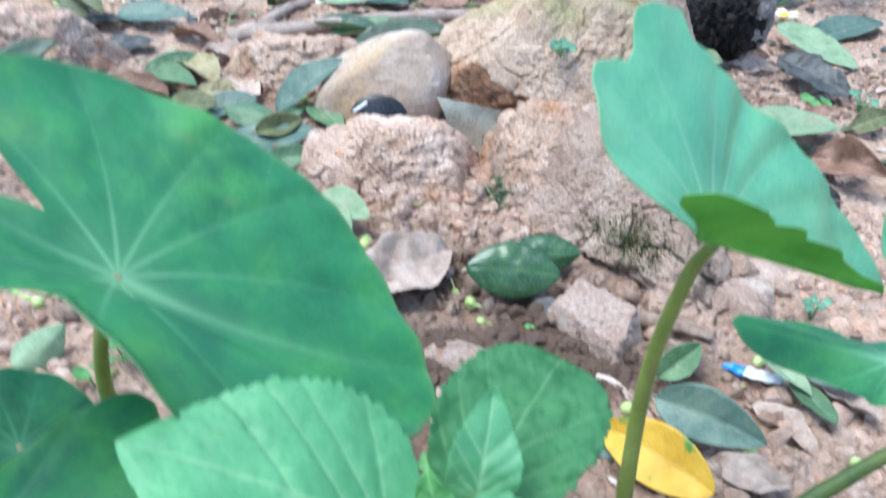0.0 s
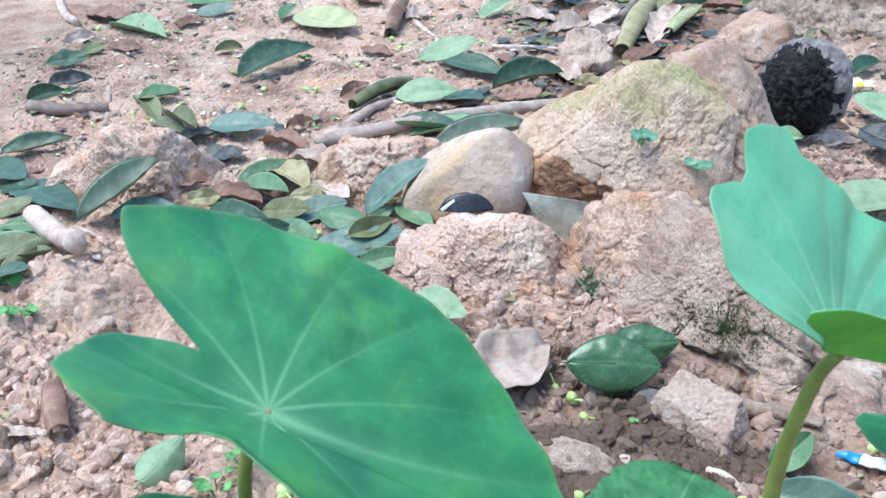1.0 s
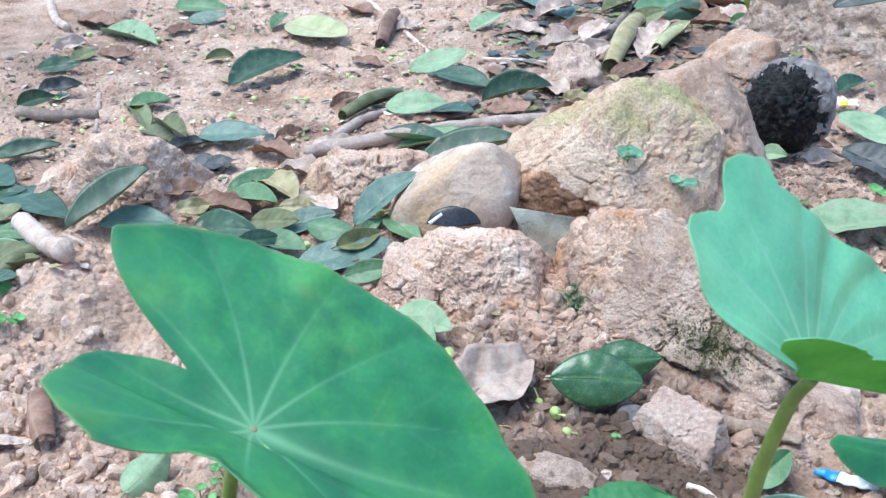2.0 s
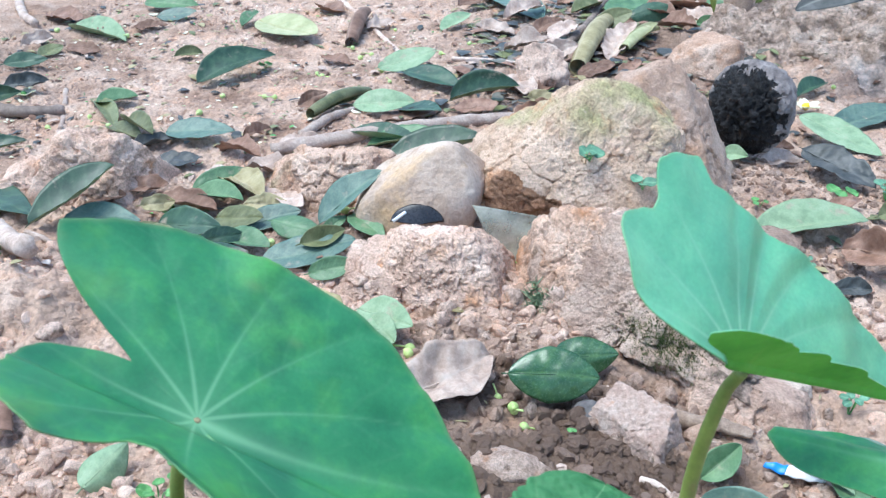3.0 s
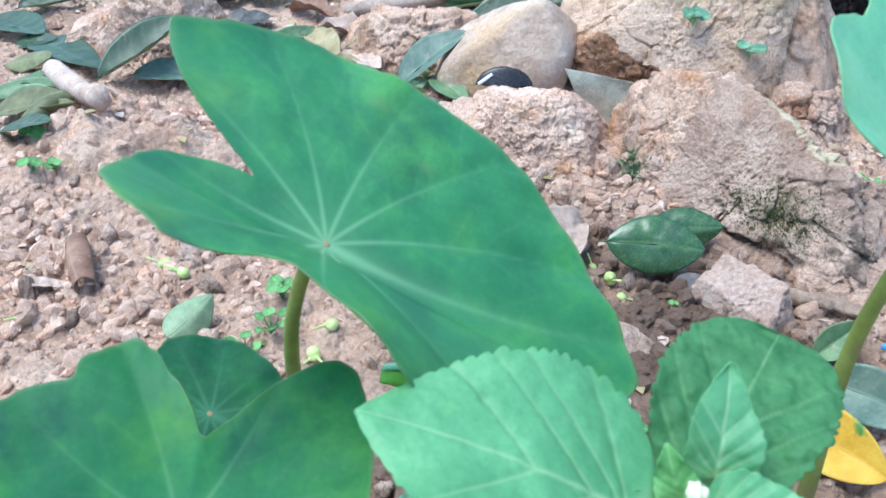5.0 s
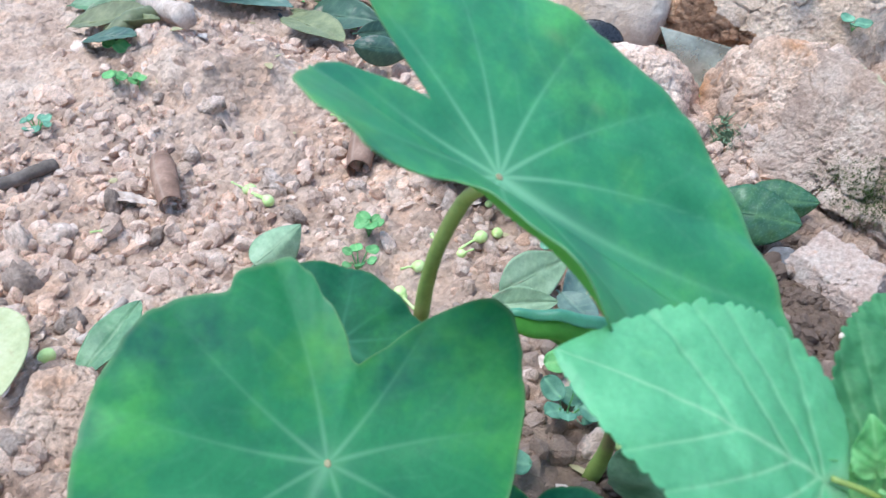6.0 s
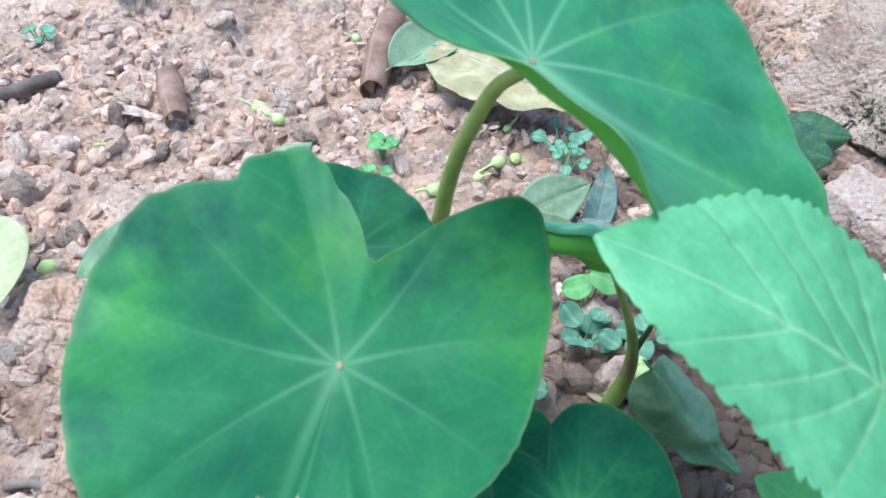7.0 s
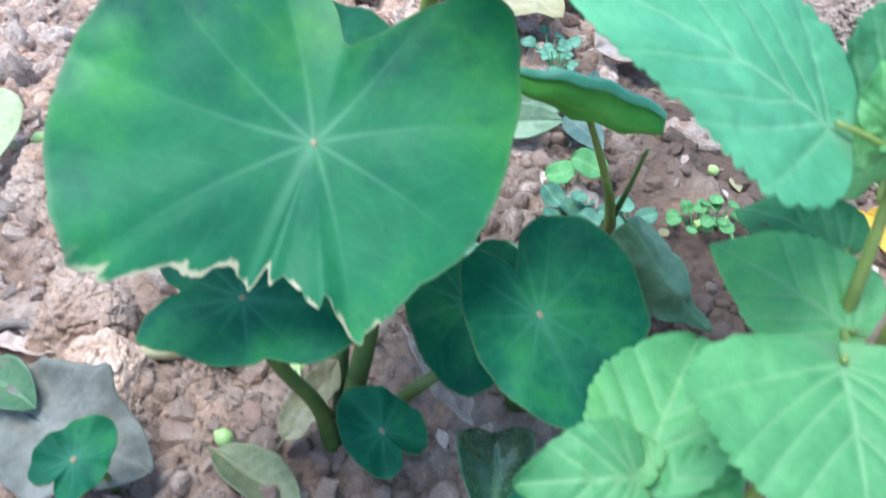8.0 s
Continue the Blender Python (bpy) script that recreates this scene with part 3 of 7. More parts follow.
def crag(name, centre, planes, mat, seed=1, sub=6, sharp=26.0, grain=1.0, blocks=26.0, cracks=1.0, swell=0.005, face=None):
    """A broken rock: flat sides (normal, a point on it) round its centre, softened, then swollen, cracked into blocks and pitted. All in metres."""
    centre = np.array(centre, dtype=float)
    normals = np.array([unit(n) for n, p in planes])
    away = np.array([max(0.006, float(unit(n) @ (np.array(p) - centre))) for n, p in planes])

    def shape(d):
        near = np.maximum((d @ normals.T) / away, 1e-4)
        top = near.max(1, keepdims=True)
        r = 1.0 / (top[:, 0] * np.power(((near / top) ** sharp).sum(1), 1 / sharp))
        real = d * r[:, None]
        bent = real + 0.012 * np.stack([fbm(real * 30, 3, seed + k) for k in (1, 2, 3)], 1)
        flat = bent * np.array([1.0, 1.0, 1.5])
        gap1, own1 = cells3(flat * blocks, seed)
        gap2, own2 = cells3(bent * blocks * 3.1, seed + 20)
        broken = smooth(-0.25, 0.30, fbm(real * 12 + seed, 2, seed + 5))
        h = swell * fbm(real * 9 + seed, 2, seed + 6)
        h = h + cracks * broken * (0.0075 * (own1 - 0.5) - 0.0075 * np.exp(-gap1 / 0.030))
        h = h + cracks * (0.0020 * (own2 - 0.5) - 0.0015 * np.exp(-gap2 / 0.07)) * smooth(-0.3, 0.3, fbm(real * 25, 2, seed + 8))
        h = h + grain * (0.0019 * fbm(real * 70, 4, seed + 3, 0.65) - 0.004 * np.clip(fbm(real * 190, 2, seed + 4) - 0.30, 0, 1))
        return d * (r + h)[:, None]

    if face is None:
        return ball(name, [mat], shape, sub)
    def side(mid):
        near = ((mid / np.linalg.norm(mid, axis=1, keepdims=True)) @ normals.T) / away
        near[:, face[0]] *= 1 + 0.07 * fbm(mid * 9, 3, seed)
        return (near.argmax(1) == face[0]).astype(int)

    return ball(name, [mat, face[1]], shape, sub, side)


def crag_rock(name, parts_list, label, category="rock"):
    """One rock of one or more broken masses."""
    at = parts_list[0][1]
    if len(parts_list) == 1:
        part_name, centre, planes, mat, seed, more = parts_list[0]
        ob = new(name, crag(name, centre, planes, mat, seed, **more))
        ob.location = centre
        return tagged(ob, label, category)
    ob = thing(name, (at[0], at[1], 0.0), label, category)
    for part_name, centre, planes, mat, seed, more in parts_list:
        ch = piece(part_name, crag(part_name, centre, planes, mat, seed, **more), ob)
        ch.location = (centre[0] - at[0], centre[1] - at[1], centre[2])
    return ob


DOWN = ((0, 0, -1), (0, 0, -0.06))
crag_rock("clay_lump", (("lump", (0.200, 1.005, 0.015), (
    ((0.1, 0.1, 1), (0.20, 1.0, 0.050)), ((-0.8, -0.3, 0.5), (0.165, 1.0, 0.03)), ((0.8, -0.3, 0.5), (0.238, 1.0, 0.02)), ((0, -0.85, 0.45), (0.20, 0.970, 0.02)), ((0, 0.8, 0.6), (0.20, 1.03, 0.04)), DOWN), CLOD, 15, {"sub": 6, "cracks": 1.6, "blocks": 40.0}),), "orange-tan crumbling clay lump between the rocks", "clay lump")
crag_rock("boulder", (
    ("main_mass", (0.055, 1.09, 0.070), (
        ((-0.62, -0.15, 0.76), (0.0, 1.07, 0.143)), ((-0.97, -0.2, 0.1), (-0.078, 1.06, 0.06)), ((-0.30, -0.94, -0.10), (-0.03, 1.018, 0.060)),
        ((0.05, -0.86, 0.50), (0.06, 1.03, 0.105)), ((0.55, -0.1, 0.82), (0.135, 1.08, 0.162)), ((0.0, 0.1, 1.0), (0.07, 1.09, 0.198)),
        ((0.95, -0.3, 0.1), (0.180, 1.08, 0.10)), ((0.60, -0.75, 0.25), (0.15, 1.035, 0.10)), ((0, 0.75, 0.65), (0.06, 1.118, 0.182)), ((0, 1, 0.2), (0.05, 1.18, 0.08)), DOWN), MOSSROCK, 4,
        {"sub": 7, "swell": 0.006, "blocks": 22.0, "face": (2, REDEARTH)}),
), "rough tan boulder with green moss stains and small sprouts")
crag_rock("boulder", (("rock", (0.165, 1.15, 0.08), (
    ((-0.53, 0, 0.85), (0.12, 1.14, 0.200)), ((0.60, -0.1, 0.78), (0.168, 1.14, 0.206)), ((0.88, -0.22, 0.42), (0.207, 1.14, 0.125)), ((0.30, -0.80, 0.52), (0.17, 1.088, 0.12)), ((0, 0.75, 0.65), (0.15, 1.17, 0.185)),
    ((-1, 0, 0), (0.085, 1.15, 0.08)), ((0, 1, 0), (0.16, 1.225, 0.08)), DOWN), PALEORANGE, 11, {"sub": 6, "swell": 0.007, "cracks": 1.1, "blocks": 20.0}),),
    "upright orange-tan rock leaning against the mossy boulder")
long_rock = crag_rock("boulder", (
    ("main_mass", (0.125, 0.825, 0.030), (
        ((-0.50, -0.66, 0.56), (0.125, 0.742, 0.006)), ((0.48, 0.13, 0.87), (0.142, 0.80, 0.108)), ((0.72, -0.35, 0.60), (0.200, 0.748, 0.064)), ((-0.1, 0.1, 1.0), (0.06, 0.86, 0.118)),
        ((-0.95, -0.1, 0.30), (0.002, 0.87, 0.05)), ((0.45, 0.80, 0.45), (0.16, 0.845, 0.085)), ((-0.45, -0.75, -0.42), (0.13, 0.742, 0.012)), DOWN), GREYROCK, 17,
        {"sub": 7, "blocks": 19.0, "cracks": 2.5, "grain": 1.3, "face": (1, RIDGESTONE)}),
    ("upper_mass", (0.062, 0.885, 0.050), (
        ((-0.3, -0.82, 0.48), (0.06, 0.842, 0.055)), ((-0.90, -0.2, 0.35), (0.012, 0.88, 0.07)), ((0.75, -0.2, 0.6), (0.100, 0.87, 0.10)), ((-0.05, 0.1, 1), (0.06, 0.88, 0.112)), ((0, 0.8, 0.6), (0.06, 0.905, 0.102)), DOWN), LIMESTONE, 7,
        {"sub": 6, "blocks": 34.0, "cracks": 1.3, "grain": 1.2}),
    ("foot_mass", (0.215, 0.735, 0.010), (
        ((-0.3, -0.8, 0.5), (0.21, 0.69, 0.01)), ((0.85, -0.3, 0.4), (0.275, 0.72, 0.02)), ((0.2, 0.1, 1), (0.21, 0.73, 0.026)), ((0, 1, 0.1), (0.21, 0.80, 0.01)), ((-1, 0, 0.2), (0.165, 0.73, 0.01)), DOWN), GREYROCK, 27,
        {"sub": 6, "blocks": 34.0, "cracks": 1.2}),
), "long craggy grey and tan rock with a pale yellowish ridge face")
crag_rock("stone", (("rock", (-0.155, 1.035, 0.045), (
    ((-0.62, -0.1, 0.78), (-0.184, 1.02, 0.086)), ((-0.92, -0.1, 0.39), (-0.234, 1.02, 0.035)), ((0.85, -0.1, 0.50), (-0.089, 1.02, 0.098)), ((0.97, -0.1, -0.25), (-0.074, 1.02, 0.06)),
    ((0.05, -0.88, 0.45), (-0.15, 0.970, 0.05)), ((-0.40, -0.85, 0.10), (-0.20, 0.982, 0.03)), ((0.45, -0.85, 0.05), (-0.11, 0.975, 0.04)), ((-0.15, 0.1, 1), (-0.13, 1.02, 0.126)), ((0, 0.75, 0.65), (-0.13, 1.047, 0.118)), ((0, 1, 0.1), (-0.15, 1.09, 0.04)), DOWN), PALESTONE, 23,
    {"sub": 6, "sharp": 16.0, "cracks": 0.12, "grain": 0.4, "swell": 0.003}),), "smooth cream-coloured rounded stone with yellow stains", "stone")
crag_rock("clay_lump", (("lump", (-0.110, 0.885, 0.030), (
    ((-0.06, 0.1, 1), (-0.10, 0.87, 0.080)), ((0, 0.8, 0.6), (-0.10, 0.892, 0.076)), ((-0.85, -0.2, 0.5), (-0.160, 0.87, 0.06)), ((0.8, 0, 0.6), (-0.056, 0.87, 0.066)), ((0.95, -0.1, 0.25), (-0.038, 0.87, 0.04)),
    ((0.02, -0.92, 0.40), (-0.11, 0.838, 0.05)), ((-0.5, -0.8, 0.3), (-0.16, 0.855, 0.04)), ((0, 1, 0), (-0.11, 0.945, 0.03)), DOWN), CLOD, 31, {"sub": 7, "cracks": 0.9, "swell": 0.006, "grain": 1.3}),), "crumbly pinkish-tan lump of dried clay", "clay lump")
crag_rock("clay_lump", (("lump", (-0.185, 0.860, 0.005), (
    ((-0.2, -0.3, 1), (-0.185, 0.86, 0.035)), ((-0.9, -0.2, 0.4), (-0.222, 0.86, 0.01)), ((0, -0.85, 0.5), (-0.185, 0.825, 0.005)), ((1, 0, 0.2), (-0.145, 0.86, 0.01)), ((0, 1, 0), (-0.185, 0.91, 0.01)), DOWN), CLOD, 33, {"sub": 6, "cracks": 1.2}),), "low reddish crumbling clay lump beside a larger one", "clay lump")
crag_rock("rock", (("rock", (-0.295, 1.130, 0.020), (
    ((0, 0.1, 1), (-0.29, 1.11, 0.070)), ((-0.75, -0.2, 0.6), (-0.350, 1.11, 0.050)), ((0.75, -0.2, 0.6), (-0.232, 1.11, 0.056)), ((0.05, -0.85, 0.5), (-0.29, 1.075, 0.03)), ((-0.5, -0.8, 0.2), (-0.34, 1.09, 0.02)), ((0, 0.75, 0.65), (-0.29, 1.145, 0.060)), DOWN), LIMESTONE, 37, {"sub": 6, "cracks": 1.3, "blocks": 34.0}),), "pale tan pitted rock beside fallen leaves")
crag_rock("rock", (("rock", (-0.635, 1.090, 0.020), (
    ((0.1, 0.0, 1), (-0.64, 1.08, 0.086)), ((0.92, -0.2, 0.30), (-0.580, 1.08, 0.050)), ((-0.85, -0.1, 0.5), (-0.690, 1.08, 0.060)), ((0.1, -0.92, 0.35), (-0.63, 1.040, 0.03)), ((0, 0.75, 0.65), (-0.63, 1.11, 0.070)), DOWN), CLOD, 41, {"sub": 6, "cracks": 1.8, "blocks": 30.0, "grain": 1.6}),), "orange-tan pitted rock with small holes")
crag_rock("clay_lump", (("lump", (-0.725, 1.075, 0.005), (
    ((-0.4, -0.1, 0.9), (-0.725, 1.07, 0.038)), ((0.3, -0.85, 0.4), (-0.72, 1.045, 0.01)), ((-0.9, -0.2, 0.3), (-0.768, 1.07, 0.01)), ((1, 0, 0.1), (-0.68, 1.07, 0.01)), ((0, 0.9, 0.4), (-0.72, 1.11, 0.01)), DOWN), CLOD, 45, {"sub": 6, "cracks": 1.2}),), "small grey-tan clay lump beside a pitted rock", "clay lump")
rock("rock", (-0.025, 1.66, 0.02), (0.09, 0.07, 0.10), 0, GREYROCK, "small upright greyish-tan rock among leaf litter", seed=47)
crag_rock("rock", (("rock", (0.108, 0.640, 0.012), (
    ((-0.25, -0.45, 0.86), (0.105, 0.64, 0.022)), ((-0.6, -0.75, 0.25), (0.094, 0.635, 0.01)), ((0.75, -0.5, 0.3), (0.139, 0.628, 0.01)), ((-0.8, 0.5, 0.3), (0.070, 0.668, 0.01)), ((0.55, 0.8, 0.2), (0.125, 0.665, 0.01)), ((0, 0, -1), (0, 0, -0.02))), PINKROCK, 53,
    {"sub": 6, "cracks": 1.8, "blocks": 45.0, "swell": 0.005}),), "rough pinkish broken rock lying on soil")
rock("stone", (0.065, 0.665, 0.0), (0.036, 0.028, 0.024), 10, DARKSTONE, "small dark grey rounded pebble", "stone", seed=59, sub=3)
rock("rock", (0.22, 0.78, 0.0), (0.10, 0.09, 0.06), 20, GREYROCK, "craggy grey-tan rock below a taro leaf", seed=61, sub=4)
for x, y, wide, seed, stone_name, label in ((-0.404, 0.318, 0.040, 67, "rock", "pale flat-topped rock half sunk in soil"), (-0.333, 0.236, 0.028, 71, "clay_lump", "pale crumbly clay lump on soil"), (-0.300, 0.205, 0.020, 74, "clay_lump", "small pale crumbly clay lump on soil")):
    z = gz(x, y)
    crag_rock(stone_name, (("rock", (x, y, z), (
        ((0.15, -0.1, 1), (x, y, z + 0.62 * wide)), ((-0.8, -0.3, 0.4), (x - 0.9 * wide, y, z)), ((0.85, 0.1, 0.4), (x + wide, y, z)), ((0.1, -0.8, 0.5), (x, y - 0.9 * wide, z)), ((-0.6, 0.7, 0.4), (x - 0.5 * wide, y + 0.6 * wide, z)), ((0.4, 0.8, 0.5), (x, y + wide, z)), ((0, 0, -1), (x, y, z - 0.02))),
        LIMESTONE, seed, {"sub": 6, "cracks": 0.4, "blocks": 45.0, "swell": 0.003}),), label, stone_name.replace("_", " "))
moss_lump = rock("clay_lump", (-0.002, 0.586, -0.002), (0.065, 0.05, 0.030), 0, CLODLET, "low clay lump with green moss", "clay lump", seed=73, sub=4)
rock("clay_lump", (-0.205, 0.905, 0.0), (0.06, 0.05, 0.05), 0, CLOD, "small crumbly reddish clay lump", "clay lump", seed=79, sub=4)
rock("clay_lump", (0.30, 1.02, 0.0), (0.08, 0.07, 0.06), 0, CLOD, "crumbly reddish clay lump beside rocks", "clay lump", seed=83, sub=4)
crag_rock("earth_bank", (
    ("main_mass", (0.62, 2.00, 0.02), (((-0.1, -0.62, 0.78), (0.55, 1.74, 0.04)), ((-0.8, -0.3, 0.5), (0.40, 1.95, 0.06)), ((0, -0.1, 1), (0.6, 2.0, 0.135)), ((0.8, -0.35, 0.6), (1.02, 1.95, 0.02)), ((0.7, 0.6, 0.6), (0.96, 2.25, 0.02)), ((-0.2, 1, 0.6), (0.6, 2.32, 0.02)), ((-0.8, 0.6, 0.6), (0.40, 2.18, 0.02)), DOWN), BANKEARTH, 97, {"sub": 6, "swell": 0.028, "cracks": 3.0, "grain": 2.6, "blocks": 13.0}),
    ("crumbled_edge", (0.40, 1.90, 0.02), (((-0.2, -0.6, 0.75), (0.39, 1.80, 0.04)), ((-0.85, -0.1, 0.5), (0.32, 1.90, 0.06)), ((0, 0, 1), (0.4, 1.9, 0.095)), ((1, 0, 0.2), (0.50, 1.9, 0.02)), ((0, 1, 0), (0.4, 2.0, 0.02)), DOWN), BANKEARTH, 99, {"sub": 6, "swell": 0.016, "cracks": 2.4, "grain": 2.2, "blocks": 17.0}),
), "lumpy weathered tan earth bank", "earth bank")
rock("rock", (0.30, 1.74, 0.03), (0.13, 0.11, 0.13), 20, LIMESTONE, "orange-tan rock at the foot of the bank", seed=101)


from mathutils.bvhtree import BVHTree

# ------------------------------------------------------------------ taro plants
def taro_leaf(parent, joint, tip_way, normal, outline, folds, top=TARO, crease=0.014, droop=0.0, ripple=0.002, veins=None, scorch=None, seed=1, curl=0.0, name="leaf_blade", label="", spots=(), ease=0.0, detail=(420, 56), lift=None):
    """A heart-shaped blade round its joint. outline: (angle from the tip, radius) pairs; folds: the rise of its two halves in degrees."""
    joint, n, u = np.array(joint), unit(normal), np.array(tip_way, dtype=float)
    u = unit(u - n * (u @ n))
    v = np.cross(n, u)
    spokes, rings = detail
    ang = np.linspace(-180, 180, spokes, endpoint=False)
    pa = np.array([p[0] for p in outline], dtype=float)
    pr = np.array([p[1] for p in outline])
    order = np.argsort(pa)
    pa, pr = pa[order], pr[order]
    R = np.interp(ang, np.concatenate([[pa[-1] - 360], pa, [pa[0] + 360]]), np.concatenate([[pr[-1]], pr, [pr[0]]]))
    R = (R + np.roll(R, 1) + np.roll(R, -1)) / 3
    R = R * (1 + 0.006 * vnoise(np.stack([ang * 0.35, ang * 0, ang * 0], 1), seed))
    if scorch:
        torn = smooth(scorch[0] - 6, scorch[0] + 4, ang) * smooth(scorch[1] + 6, scorch[1] - 4, ang)
        R = R * (1 + 0.035 * torn * fbm(np.stack([ang * 0.45, 0 * ang, 0 * ang + 2], 1), 2, seed + 3))
    S = np.concatenate([np.linspace(0.0005, 0.94, rings - 8), np.linspace(0.95, 1, 8)])[:, None]
    th = np.radians(ang)[None, :]
    a, b = S * R * np.cos(th), S * R * np.sin(th)
    ramp = smooth(0.0, crease, np.abs(b))
    fold = np.radians(np.where(b > 0, folds[0], folds[1])) * ramp * (1 - ease * smooth(0.01, 0.11, a))
    reach = R.max()
    bulge = 0.0
    veins = veins or (0, 38, -38, 72, -72, 108, -108, 142, -142, 165, -165)
    mark, nearest, branch = np.zeros_like(a), np.full_like(a, 9.0), np.zeros_like(a)
    for k, vein_angle in enumerate(veins):
        along = a * math.cos(radians(vein_angle)) + b * math.sin(radians(vein_angle))
        off = -a * math.sin(radians(vein_angle)) + b * math.cos(radians(vein_angle))
        bend = 0.0 if vein_angle == 0 else 1.6 * along**2 * math.copysign(1, math.sin(radians(vein_angle))) * (-1 if abs(vein_angle) < 100 else 1)
        d = np.abs(off - bend)
        wide = (0.0019 if k == 0 else 0.0009) * np.clip(1.15 - 0.9 * along / reach, 0.3, 1.1) * (1 + 0.35 * np.exp(-((along / (0.15 * reach)) ** 2)))
        got = np.where(along > 0, (0.48 + 0.45 * np.exp(-((along / (0.20 * reach)) ** 2))) * np.exp(-((d / wide) ** 2)) + (0.30 if k == 0 else 0.10) * np.exp(-((d / (wide * 4)) ** 2)), 0)
        mark = np.maximum(mark, got * (1 - 0.88 * S))
        nearer = (along > 0) & (d < nearest)
        nearest = np.where(nearer, d, nearest)
        branch = np.where(nearer, along - 0.9 * d - 5.0 * d**2 + 0.0025 * np.sin(along * 160 + vein_angle), branch)
        bulge = np.maximum(bulge, np.where(along > 0, np.exp(-((d / (0.05 * reach)) ** 2)), 0))
    step = 0.017 * reach / 0.12
    fine_line = np.abs((branch / step) % 1.0 - 0.5) * step
    mark = np.maximum(mark, 0.10 * np.exp(-((fine_line / 0.0011) ** 2)) * smooth(0.15, 0.35, S))
    mark = np.maximum(mark, 0.6 * np.exp(-((np.hypot(a, b) / 0.005) ** 2)) + 0.3 * np.exp(-((np.hypot(a, b) / (0.13 * reach)) ** 2)))
    h = ripple * np.sin(th * 5 + seed) * S**2 + 0.5 * ripple * np.sin(th * 11 + 2 * seed) * S**3 - (0.0016 if reach > 0.08 else 0.0004) * (reach / 0.13) * bulge * S
    h = h + 0.0025 * fbm(np.stack([a.ravel() * 26, b.ravel() * 26, a.ravel() * 0], 1), 2, seed).reshape(a.shape) * S
    h = h - droop * np.clip(a / reach, 0, 1) ** 2 - curl * S**4
    if lift:
        spread = smooth(lift[0] - 15, lift[0] + 15, np.degrees(th)) * smooth(lift[1] + 15, lift[1] - 15, np.degrees(th))
        h = h + lift[2] * spread * smooth(0.72, 1.0, S) ** 1.5
    side = np.abs(b) * np.sin(fold) + h
    P = joint + a[..., None] * u + (b * np.cos(fold))[..., None] * v + side[..., None] * n
    rim = np.zeros_like(a)
    if scorch:
        inside = smooth(scorch[0] - 6, scorch[0] + 4, np.degrees(th)) * smooth(scorch[1] + 6, scorch[1] - 4, np.degrees(th))
        ragged = 0.02 * vnoise(np.stack([np.degrees(th).ravel() * 1.3, 0 * th.ravel() + 3, 0 * th.ravel()], 1), seed).reshape(th.shape) + 0.035 * vnoise(np.stack([np.degrees(th).ravel() * 0.3, 0 * th.ravel(), 0 * th.ravel()], 1), seed).reshape(th.shape)
        rim = smooth(0.972, 0.994, S + ragged) * inside
    thin = smooth(0.97, 1.0, S + 0 * th) * 0.15
    for sa, sb, sr in spots:
        rim = np.maximum(rim, 0.12 * np.exp(-(((a - sa) / sr) ** 2 + ((b - sb) / (sr * 0.6)) ** 2)))
    me = sheet(P, {"vein": mark, "rim": np.maximum(rim, thin)}, name, [top, TARO_UNDER], 0.0007, True)
    blade = piece(name, me, parent, label)
    piece("joint_spot", ball("joint_spot", [JOINT], lambda d: joint + d @ np.stack([u * 0.0017, v * 0.0014, n * 0.0002]) + n * 0.0001, 2), blade, "pale pinkish joint spot")
    for vein_angle in veins:
        i = np.searchsorted(ang, vein_angle) % spokes
        far = int(rings * 0.8)
        line = P[2:far:4, i] - 0.0021 * n
        thick = 0.0011 if vein_angle == veins[0] else 0.0008
        piece("vein", tube("vein", line, (thick, thick * 0.3), VEIN, 6, 8), blade)
    return blade


def stalk(parent, points, radii, mat=STALK, name="petiole", label=""):
    return piece(name, tube(name, points, radii, mat, 12, 22, 0.04, 3), parent, label)


OUT_A = ((-179, 0.082), (-167, 0.086), (-159, 0.093), (-151, 0.090), (-141, 0.088), (-131, 0.085), (-124, 0.066), (-118, 0.050), (-105, 0.049), (-92, 0.056), (-83, 0.066), (-77, 0.075), (-66, 0.088), (-50, 0.094), (-30, 0.108), (-12, 0.135), (2, 0.152), (11, 0.143), (21, 0.130), (33, 0.120), (46, 0.112), (60, 0.104), (77, 0.097), (96, 0.096), (110, 0.101), (122, 0.105), (137, 0.112), (147, 0.117), (150, 0.108), (153, 0.090), (156, 0.066), (159, 0.038), (164, 0.050), (171, 0.065), (175, 0.076))
taro_a = thing("taro_plant", (-0.185, 0.36, 0.0), "taro plant with one broad folded green leaf on an arching stalk", "taro plant", "taro plants in the bed")


def rebase(ob):
    """Parts are modelled in the world's place: bring them into their thing's own place."""
    for ch in ob.children:
        ch.matrix_parent_inverse = Matrix.Translation(-ob.location)


taro_leaf(taro_a, (-0.135, 0.283, 0.283), (0.876, 0.095, -0.473), (0.474, -0.351, 0.807), OUT_A, (0, 42), seed=2, veins=(-4, 33, 62, 91, 116, 144, -178, -42, -92, -140), spots=((0.029, 0.058, 0.004), (-0.002, 0.078, 0.005), (-0.095, 0.058, 0.004)), ease=0.5, lift=(-112, -68, 0.009))
stalk(taro_a, [(-0.1372, 0.2845, 0.2785), (-0.152, 0.2985, 0.255), (-0.167, 0.31, 0.20), (-0.176, 0.335, 0.10), (-0.180, 0.355, -0.01)], (0.0028, 0.0033, 0.0038, 0.0045, 0.0060))
rebase(taro_a)

